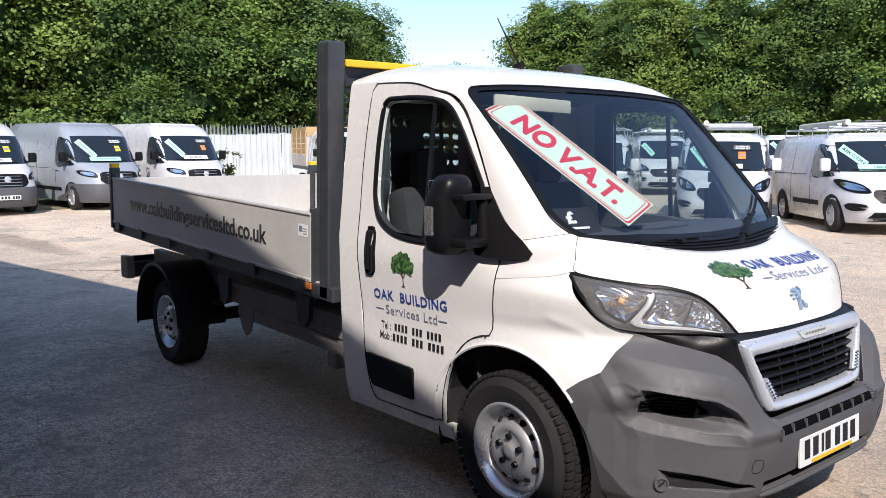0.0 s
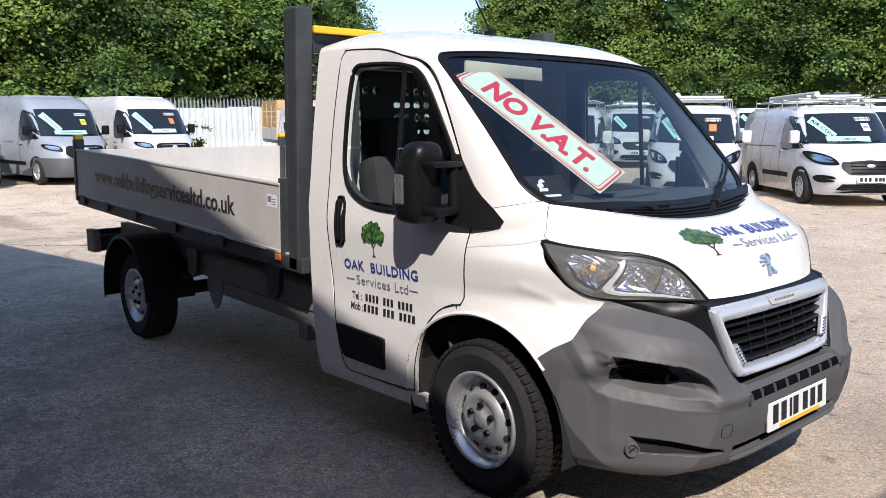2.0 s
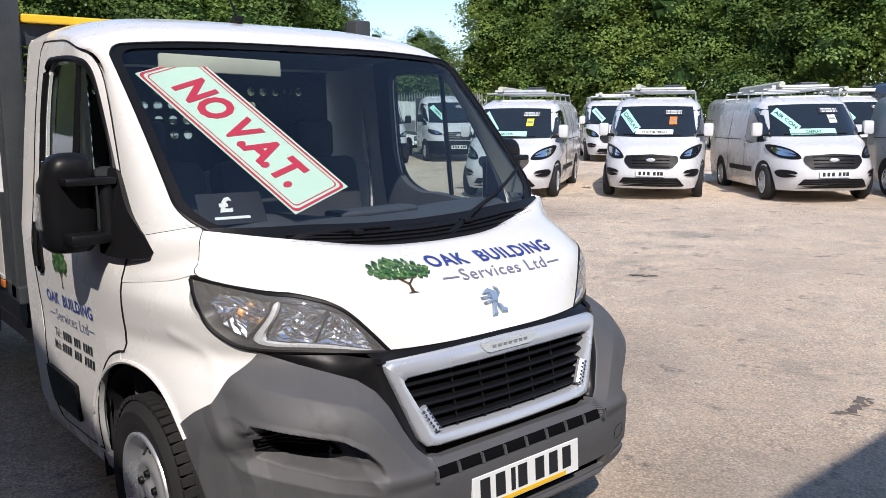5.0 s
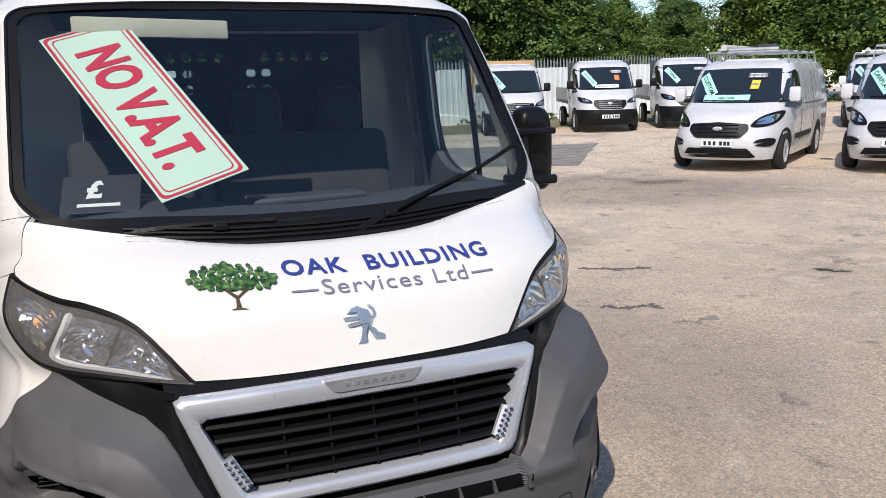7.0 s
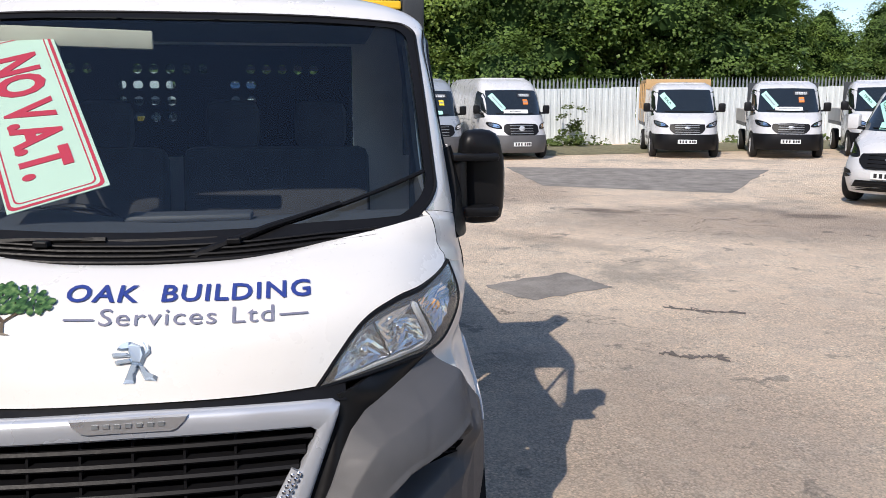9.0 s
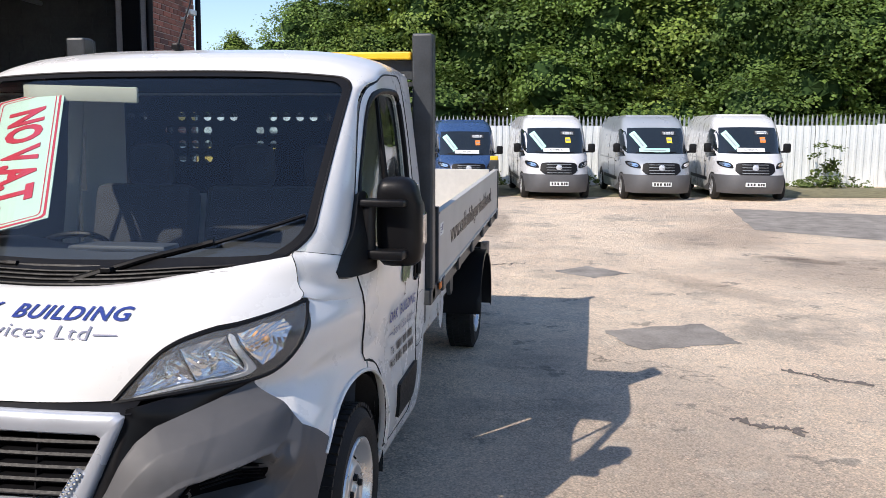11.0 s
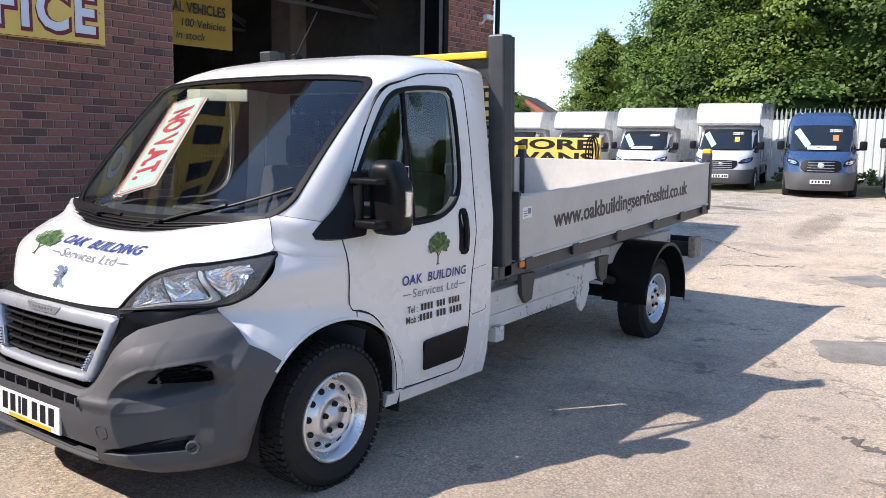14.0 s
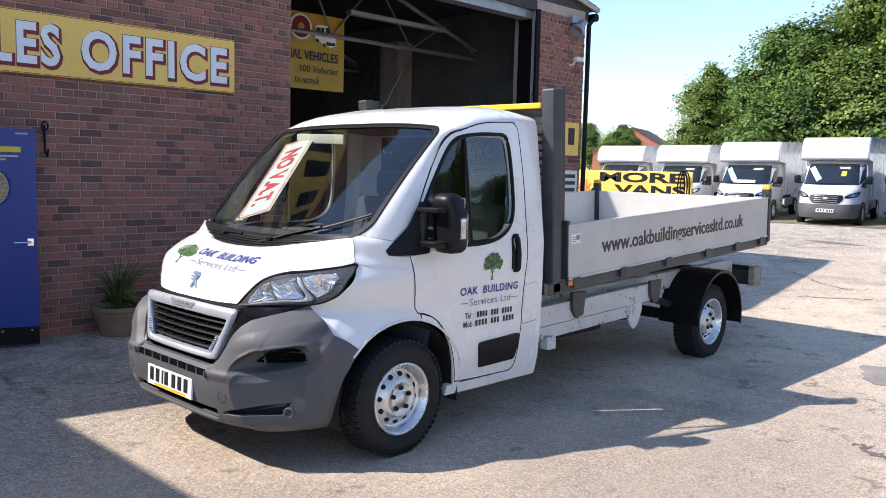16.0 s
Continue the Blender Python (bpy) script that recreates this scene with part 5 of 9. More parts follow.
# lining of the wheel openings and the engine bay floor
for s in (1, -1):
    rows = []
    for y in (0.55, 0.75, 0.955):
        rows.append([Vector((0.46 * math.cos(t), s * y, 0.335 + 0.45 * math.sin(t))) for t in np.linspace(radians(-12), radians(192), 26)])
    part("wheel_arch_liner", sheet(rows), M["dark"], truck, "black wheel arch liner", smooth=True)
    part("inner_wing", box(-0.46, 0.46, s * 0.54, s * 0.56, 0.25, 1.0), M["dark"], truck)
part("cab_floor", box(-1.25, -0.42, -0.93, 0.93, 0.33, 0.40, 0.01), M["under"], truck)
part("engine_bay", box(-0.44, 0.72, -0.53, 0.53, 0.30, 0.84, 0.02), M["dark"], truck)
part("front_shield", box(-0.45, -0.42, -0.93, 0.93, 0.35, 1.05), M["dark"], truck)

# inside the cab
rows = [[Vector((x + dx, y, z)) for y in np.linspace(-0.88, 0.88, 21)] for x, z, dx in ((0.30, 1.17, 0), (0.12, 1.205, 0), (-0.02, 1.20, 0), (-0.10, 1.17, 0), (-0.14, 1.05, 0), (-0.20, 0.75, 0), (-0.16, 0.55, 0))]
for r in rows:
    for p in r:
        p.x -= 0.22 * (abs(p.y) / 0.88) ** 3 * (1 if p.z > 1.1 else 0.4)
        p.z += 0.03 * math.exp(-((p.y + 0.42) / 0.2) ** 2) * (1 if p.z > 1.1 else 0)
dash = part("dashboard", sheet(rows), M["dash"], truck, "dark grey dashboard", smooth=True)
part("dash_tray", box(-0.02, 0.10, -0.15, 0.25, 1.20, 1.228, 0.012), M["dash"], dash, smooth=True)
wheel_m = Matrix.Translation((-0.30, -0.43, 1.10)) @ Matrix.Rotation(radians(-58), 4, "Y")
ring = [wheel_m @ Vector((0.0, 0.19 * math.cos(t), 0.19 * math.sin(t))) for t in np.linspace(0, 2 * math.pi, 33)]
bm = tube(ring, 0.015, 8)
for t in (0.3, math.pi - 0.3, -math.pi / 2):
    bm_tube(bm, [wheel_m @ Vector((0.02, 0, 0)), wheel_m @ Vector((0, 0.18 * math.cos(t), 0.18 * math.sin(t)))], 0.014, 6)
bm_tube(bm, [wheel_m @ Vector((0.02, 0, 0)), Vector((-0.12, -0.43, 0.98))], 0.05, 10)
part("steering_wheel", bm, M["black"], truck, "black steering wheel", smooth=True)
for y, w in ((-0.46, 0.27), (0.30, 0.42)):
    seat = part("seat", box(-1.06, -0.50, y - w, y + w, 0.62, 0.80, 0.06), M["seat"], truck, "dark cloth cab seat", smooth=True)
    part("seat_back", box(-0.09, 0.09, -w, w, 0, 0.70, 0.05), M["seat"], seat, smooth=True, matrix=Matrix.Translation((-0.98, y, 0.76)) @ Matrix.Rotation(radians(-12), 4, "Y"))
    for yy in ((0,) if w < 0.3 else (-0.2, 0.2)):
        part("headrest", box(-1.20, -1.10, y + yy - 0.12, y + yy + 0.12, 1.44, 1.66, 0.045), M["seat"], seat, smooth=True)
part("sun_visor", box(-0.40, -0.38, -0.62, -0.11, 1.775, 1.838, 0.008), M["trim_light"], truck, "pale sun visor", smooth=True)
part("headlining", box(-1.2, -0.66, -0.72, 0.72, 1.925, 1.94), M["seat"], truck, "dark cab headlining")

# back wall of the cab: frame round a window with a punched steel guard
back = part("cab_back", box(-1.268, -1.245, -0.93, 0.93, 0.36, 1.40), M["white"], truck, "white back wall of the cab")
part("cab_back_head", box(-1.268, -1.245, -0.88, 0.88, 1.90, 2.02), M["white"], back)
for s in (1, -1):
    part("cab_back_side", box(-1.268, -1.245, s * 0.66, s * 0.90, 1.40, 1.90), M["white"], back)
bm = bmesh.new()
cell = 0.073
for iy in range(-9, 9):
    for iz in range(7):
        cy, cz = (iy + 0.5) * cell, 1.405 + (iz + 0.5) * cell
        hole = 0.023 if ((iz in (2, 3, 4) and -7 < iy < -2) or (iz == 5 and iy % 7 > 1) or (iz in (3, 4) and iy in (1, 2))) else 0.0005
        sq = [bm.verts.new((-1.24, cy + dy * cell / 2, cz + dz * cell / 2)) for dy, dz in ((1, 0), (1, 1), (0, 1), (-1, 1), (-1, 0), (-1, -1), (0, -1), (1, -1))]
        ci = [bm.verts.new((-1.24, cy + hole * math.cos(k * math.pi / 4), cz + hole * math.sin(k * math.pi / 4))) for k in range(8)]
        for k in range(8):
            bm.faces.new((sq[k], sq[(k + 1) % 8], ci[(k + 1) % 8], ci[k]))
part("window_guard", bm, M["black"], back, "black guard punched with round holes")
part("back_window", box(-1.262, -1.258, -0.66, 0.66, 1.40, 1.90), M["glass"], back, "rear window").visible_shadow = False

# settle the cab on its measured length, height and width, with the crown of bonnet, screen and roof front, then fit the wheels
def settled(p):
    x = float(np.interp(p.x, [-1.4, 0.0, 0.28, 0.74, 0.95, 1.2], [-1.447, -0.046, 0.268, 0.755, 0.967, 1.217]))
    y = p.y * 1.022
    z = p.z + 0.027 * max(0.0, p.z - 0.30)
    a = abs(y)
    ahead = float(np.interp(x, [-0.85, -0.45], [0, 1]))
    rise = float(np.interp(z, [0.93, 1.03, 1.11, 1.20, 1.30, 1.60, 1.90], [0, 0.016, 0.036, 0.046, 0.042, 0.036, 0.056]))
    spread = float(np.interp(a, [0, 0.25, 0.48, 0.70, 0.82, 0.93], [1.0, 1.1, 1.35, 1.30, 1.15 if z > 1.2 else 0.6, 0]))
    widen = float(np.interp(z, [1.15, 1.27, 1.90, 2.00], [0, 0.075, 0.062, 0.04])) * float(np.interp(a, [0.35, 0.60, 0.79, 0.86, 0.945], [0, 0.35, 1, 0.7, 0])) * float(np.interp(x, [-0.75, -0.48], [0, 1]))
    onward = 0.03 * float(np.interp(z, [1.10, 1.20, 1.35, 1.55], [0, 1, 0.8, 0])) * float(np.interp(a, [0.45, 0.78, 0.86, 0.93], [0, 1, 0.7, 0]))
    return Vector((x + onward * ahead, math.copysign(a + widen, y), z + rise * spread * ahead))


for o in truck.children_recursive:
    if o.type != "MESH":
        continue
    m = o.matrix_basis.copy()
    inv = m.inverted()
    for v in o.data.vertices:
        v.co = inv @ settled(m @ v.co)
    o.data.update()

# windscreen and the white skin round it: pillars and roof
def screen_spot(u, t):
    """The windscreen's skin: u from right to left, t from its foot to its head."""
    a = abs(u)
    foot = Vector((0.385 - 0.195 * a ** 2.6, 0.868 * u, 1.224 + 0.085 * a ** 3))
    head = Vector((-0.455 + 0.030 * u * u, 0.866 * u, 2.006 - 0.036 * a ** 3))
    p = foot + (head - foot) * t
    return p + Vector((0.7, 0, 0.7)) * (0.014 * math.sin(math.pi * min(1, max(0, t))))


def screen_half(inset, per=10):
    """The left half of the screen's rounded outline, from the middle of the foot to the middle of the head, in four pieces."""
    iu, it = inset / 0.87, inset / 1.10
    def arc(cu, ct, ru, rt, a0, a1):
        return [(cu + ru * math.cos(a), ct + rt * math.sin(a)) for a in np.linspace(radians(a0), radians(a1), per)]
    r1, r2 = 0.17, 0.075
    foot = [(u, it) for u in np.linspace(0, 1 - iu - r1, per + 4)]
    low = arc(1 - iu - r1, it + r1 * 0.8, r1, r1 * 0.8, -90, 0)
    side = [(1 - iu, t) for t in np.linspace(it + r1 * 0.8, 1 - it - r2, 16)]
    high = arc(1 - iu - r2, 1 - it - r2, r2, r2, 0, 90)
    head = [(u, 1 - it) for u in np.linspace(1 - iu - r2, 0, per + 4)]
    return foot, low, side, high, head


def screen_loop(inset):
    half = [p for piece in screen_half(inset) for p in piece]
    return [screen_spot(u, t) for u, t in half] + [screen_spot(-u, t) for u, t in half[-2:0:-1]]


ws = part("windscreen", sheet([[screen_spot(u, t) - Vector((0.004, 0, 0.004)) for u in np.linspace(-0.985, 0.985, 31)] for t in np.linspace(0.02, 0.985, 16)]), M["glass"], truck, "raked laminated windscreen", smooth=True)
ws.visible_shadow = False
part("windscreen_border", sheet([screen_loop(0.0), screen_loop(0.034)], closed=True), M["black"], ws, "black windscreen border", smooth=True)
seal = screen_loop(0.0)
part("windscreen_seal", tube(seal + seal[:1], 0.006, 6), M["black"], ws, smooth=True)

SEAM_LINE = smooth_line([(-0.015, 1.244), (-0.064, 1.3615), (-0.1955, 1.602), (-0.3345, 1.788), (-0.4735, 1.9015), (-0.68, 1.966), (-0.90, 1.988), (-1.02, 1.992), (-1.268, 2.000)], 60)
SEAM_SPOTS = [settled(CAB.side(x, z, 1)) for x, z in SEAM_LINE]
TURN = min(range(60), key=lambda k: abs(SEAM_LINE[k][0] + 0.4735))
pieces = screen_half(-0.002)
flank = pieces[1][4:] + pieces[2][1:] + pieces[3][1:6]
brow = pieces[3][5:] + pieces[4][1:]


for s in (1, -1):
    rows = []
    for t in np.linspace(0, 1, 30):
        e = screen_spot(*on_line(flank, float(t)))
        q = Vector(on_line(SEAM_SPOTS[:TURN + 1], float(t)))
        c = Vector((e.x * 0.72 + q.x * 0.28, q.y - 0.006, e.z * 0.62 + q.z * 0.38))
        row = [e * (1 - f) ** 2 + c * 2 * f * (1 - f) + q * f * f for f in np.linspace(0, 1, 9)]
        rows.append([Vector((p.x, s * p.y, p.z)) for p in row])
    part("windscreen_pillar", sheet(rows, 0.02, (-0.5, 0, 1.5)), M["white"], truck, "white windscreen pillar", smooth=True)
    # shoulder of the wing between bonnet, door and the pillar's foot
    head = rows[0]
    start = min(range(30), key=lambda k: abs(edge[k][1] - 1.130))
    left = [settled(CAB.on_front(0.003)((s * y, z))) for y, z in edge[start:]] + [head[0]]
    foot = [settled(CAB.side(x, z, s) - 0.003 * CAB.normal_side(x, z, s)) for x, z in wing_top if x < 0.268 and z > 1.085]
    wide = len(foot)
    right = [settled(CAB.side(x, z, s)) for x, z in ((-0.036, 1.090), (-0.022, 1.165), (-0.018, 1.20), SEAM_LINE[0])]
    left, right, head, foot = np.array(smooth_line(left, 14)), np.array(smooth_line(right, 14)), np.array(smooth_line(head, wide)), np.array(foot)
    rows = []
    for i in range(14):
        v, row = i / 13, []
        for j in range(wide):
            u = j / (wide - 1)
            flat = (foot[0] * (1 - u) * (1 - v) + foot[-1] * u * (1 - v) + head[0] * (1 - u) * v + head[-1] * u * v)
            row.append(foot[j] * (1 - v) + head[j] * v + left[i] * (1 - u) + right[i] * u - flat)
        rows.append([Vector(p) for p in row])
    shoulder = part("wing_shoulder", sheet(rows, 0.02, (-0.5, 0, 0.9)), M["white"], truck, "cream white top of the front wing", smooth=True)
    part("seam", tube([Vector(p) for p in left], 0.0015, 5), M["black"], shoulder, "dark gap beside the bonnet")
    part("seam", tube([Vector(p) for p in head], 0.0012, 5), M["black"], shoulder)


def roof_section(u, v):
    a = abs(u)
    q = Vector(on_line(SEAM_SPOTS[TURN:], v))
    xc = -0.455 + (-1.312 + 0.455) * v
    zc = float(np.interp(-xc, [0.455, 0.55, 0.65, 0.85, 1.05, 1.20, 1.315], [2.012, 2.072, 2.108, 2.146, 2.160, 2.158, 2.135]))
    return Vector((xc + (q.x - xc) * a ** 3, math.copysign(q.y * a, u), q.z + (zc - q.z) * (1 - a ** 4.4) ** 0.58))


def roof_spot(u, v):
    a = abs(u)
    if a > 0.9:
        f = (a - 0.9) / 0.1
        e, q = screen_spot(*brow[0]), SEAM_SPOTS[TURN]
        c = Vector((e.x * 0.72 + q.x * 0.28, q.y - 0.006, e.z * 0.62 + q.z * 0.38))
        p = e * (1 - f) ** 2 + c * 2 * f * (1 - f) + q * f * f
    else:
        p = screen_spot(*on_line(brow, 1 - a / 0.9))
    p = Vector((p.x, math.copysign(p.y, u), p.z))
    return roof_section(u, v) + (p - roof_section(u, 0.0)) * (1 - v) ** 5


us = [0.9 * k / 12 for k in range(13)] + [0.9 + 0.1 * k / 8 for k in range(1, 9)]
us = [-u for u in us[:0:-1]] + us
part("roof", sheet([[roof_spot(u, (i / 27) ** 1.4) for u in us] for i in range(28)], 0.02, (-0.7, 0, 1.6)), M["white"], truck, "cream white cab roof", smooth=True)

for s in (1, -1):
    rows = []
    for t in np.linspace(0.05, 0.93, 10):
        e = screen_spot(0.955 * s, float(t))
        rows.append([e + Vector((-0.018, 0, -0.012)), e + Vector((-0.09, s * 0.022, -0.02)), e + Vector((-0.20 + 0.10 * t, s * 0.045, -0.02))])
    part("pillar_lining", sheet(rows), M["trim_light"], truck, "pale lining of the windscreen pillar", smooth=True)

# wipers on the foot of the screen
def wiper(u0, t0, u1, t1, u_arm, t_arm):
    """Blade from u0, t0 to u1, t1; the arm rises from the scuttle at u_arm, t_arm."""
    def near(u, t, d):
        return screen_spot(u, t) + Vector((0.7, 0, 0.7)) * d
    f = 0.5
    grip = near(u0 + (u1 - u0) * f, t0 + (t1 - t0) * f, 0.024)
    base = near(u_arm, t_arm, 0.012)
    arm = part("wiper_arm", tube([base, near(u_arm + (u1 - u0) * 0.06, t_arm + 0.015, 0.034), base.lerp(grip, 0.55) + Vector((0.01, 0, 0.014)), grip], [0.019, 0.015, 0.011, 0.007], 8), M["black"], ws, "black wiper arm", smooth=True)
    part("wiper_blade", tube([near(u0 + (u1 - u0) * g, t0 + (t1 - t0) * g, 0.012) for g in np.linspace(0, 1, 12)], 0.0075, 6), M["black"], arm, smooth=True)
    part("blade_clip", tube([near(u0 + (u1 - u0) * g, t0 + (t1 - t0) * g, 0.020) for g in (f - 0.05, f + 0.05)], 0.011, 6), M["black"], arm, smooth=True)
    part("wiper_cap", lathe([(0.028, 0.0), (0.026, 0.02), (0.012, 0.03), (0.001, 0.031)], 14, "z", Matrix.Translation(base - Vector((0, 0, 0.008)))), M["black"], arm, smooth=True)


wiper(-0.60, 0.030, 0.20, 0.035, -0.66, -0.02)
wiper(0.22, 0.025, 0.955, 0.185, 0.10, -0.045)

for ax, name in ((-0.01, "front_wheel"), (-4.0, "rear_wheel")):
    for s in (1, -1):
        build_wheel(truck, ax, s * (1.0 if ax > -1 else 0.985), s, name=name)

# ---- the load bed, which rises a little to the rear ----
BED = Matrix.Translation((-1.545, 0, 0.945)) @ Matrix.Rotation(radians(2.9), 4, "Y")
bed = part("bed_floor", box(-3.47, 0.0, -1.02, 1.02, -0.045, -0.005), M["alu_in"], truck, "pale metal bed floor", matrix=BED)


def bed_part(name, bm, material, label="", parent=None, smooth=False):
    return part(name, bm, material, parent or bed, label, smooth)


for s in (1, -1):
    side = bed_part("drop_side", box(-3.44, -0.03, s * 1.018, s * 1.048, 0.0, 0.385, 0.004), M["alu"], "pale grey metal dropside with dark lettering")
    cap = bed_part("side_cap", box(-3.44, -0.03, s * 1.012, s * 1.054, 0.377, 0.393, 0.004), M["alu"], parent=side)
    bed_part("side_foot", box(-3.44, -0.03, s * 1.010, s * 1.056, -0.008, 0.012, 0.003), M["alu"], parent=side)
    m = Matrix(((-s, 0, 0, 0), (0, 0, s, 0), (0, 1, 0, 0), (0, 0, 0, 1)))
    x0 = -0.455 if s > 0 else -2.99
    lettering("lettering", "www.oakbuildingservicesltd.co.uk", 0.116, M["side_print"], side, Matrix.Translation((x0, s * 1.0495, 0.150)) @ m, bold=0.003, stretch=1.07)
    sticker = bed_part("sticker", box(-0.17, -0.06, s * 1.0485, s * 1.0495, 0.25, 0.32), M["card_white"], "small maker's sticker", side)
    bed_part("sticker_print", box(-0.16, -0.12, s * 1.0495, s * 1.0500, 0.275, 0.31), M["grey_print"], parent=sticker)
    for z in (0.266, 0.28, 0.295):
        bed_part("sticker_print", box(-0.115, -0.07, s * 1.0495, s * 1.0500, z - 0.003, z + 0.003), M["grey_print"], parent=sticker)
    rail = bed_part("side_rail", box(-3.49, 0.19, s * 0.955, s * 1.040, -0.095, -0.012, 0.006), M["steel"], "dark grey steel side rail")
    for x in (-0.12, -0.75, -1.45, -2.15, -2.75, -3.30):
        bed_part("hinge", box(x - 0.045, x + 0.045, s * 1.045, s * 1.066, -0.07, 0.004, 0.006), M["steel"], "steel side hinge", rail)
    bed_part("marker_lamp", box(-0.075, -0.02, s * 1.046, s * 1.058, -0.05, -0.012, 0.004), M["orange"], "orange side marker", rail)
    # posts at the front and the tail
    post = bed_part("corner_post", box(0.045, 0.145, s * 0.93, s * 1.04, -0.09, 1.345, 0.012), M["steel"], "tall scuffed grey steel corner post")
    bed_part("post_flange", box(-0.045, 0.06, s * 0.975, s * 1.0, -0.07, 1.34, 0.004), M["steel"], parent=post)
    bed_part("front_stop", box(-0.05, -0.02, s * 0.995, s * 1.045, -0.02, 0.42, 0.004), M["steel"], parent=post)
    tail = bed_part("tail_post", box(-3.51, -3.455, s * 0.97, s * 1.055, -0.06, 0.475, 0.008), M["steel"], "steel tail post with a catch")
    bed_part("post_top", box(-3.507, -3.458, s * 0.975, s * 1.05, 0.475, 0.515, 0.006), M["yellow"], "worn yellow cap", tail)
    bed_part("side_catch", tube([(-3.455, s * 1.03, 0.40), (-3.41, s * 1.03, 0.41), (-3.385, s * 1.03, 0.38)], 0.014, 8), M["steel"], "side catch", tail, True)
bed_part("tailgate", box(-3.475, -3.45, -0.965, 0.965, 0.0, 0.385, 0.004), M["alu"], "pale grey metal tailgate")
bed_part("tail_rail", box(-3.51, -3.43, -0.95, 0.95, -0.105, -0.012, 0.006), M["steel"])
# headboard between the posts
board = bed_part("headboard", box(0.075, 0.095, -0.925, 0.925, -0.05, 0.52, 0.003), M["steel"], "dark grey steel headboard")
bed_part("headboard_top", box(0.075, 0.10, -0.925, 0.925, 1.11, 1.212, 0.004), M["steel"], parent=board)
for k in range(10):
    z = 0.58 + 0.055 * k
    bed_part("headboard_slat", box(0.08, 0.092, -0.925, 0.925, z, z + 0.022), M["steel"], parent=board)
for y in (-0.45, 0.0, 0.45):
    bed_part("headboard_upright", box(0.10, 0.13, y - 0.02, y + 0.02, -0.05, 1.2), M["steel"], parent=board)
bed_part("top_beam", box(0.05, 0.15, -0.925, 0.925, 1.212, 1.252, 0.008), M["yellow"], "yellow top beam", board)
bm = bmesh.new()
for k in range(9):
    m = Matrix.Translation((0.01, -1.0, 1.02 - 0.032 * k)) @ Matrix.Rotation(radians(90 * (k % 2)), 4, "Z") @ Matrix.Rotation(radians(90), 4, "X")
    ring = [m @ Vector((0.013 * math.cos(t), 0.022 * math.sin(t), 0)) for t in np.linspace(0, 2 * math.pi, 11)]
    bm_tube(bm, ring, 0.0045, 5)
bed_part("chain", bm, M["rust"], "rusty chain hanging on the post", smooth=True)
bm = bmesh.new()
for k in range(7):
    m = Matrix.Translation((0.02, 0.985, 0.95 - 0.032 * k)) @ Matrix.Rotation(radians(90 * (k % 2)), 4, "Z") @ Matrix.Rotation(radians(90), 4, "X")
    bm_tube(bm, [m @ Vector((0.013 * math.cos(t), 0.022 * math.sin(t), 0)) for t in np.linspace(0, 2 * math.pi, 11)], 0.0045, 5)
bed_part("chain", bm, M["under"], "dark chain hanging on the post", smooth=True)
bed_part("lashing_hook", box(-0.10, -0.03, -0.06, 0.0, 0.02, 0.50, 0.006), M["steel"])

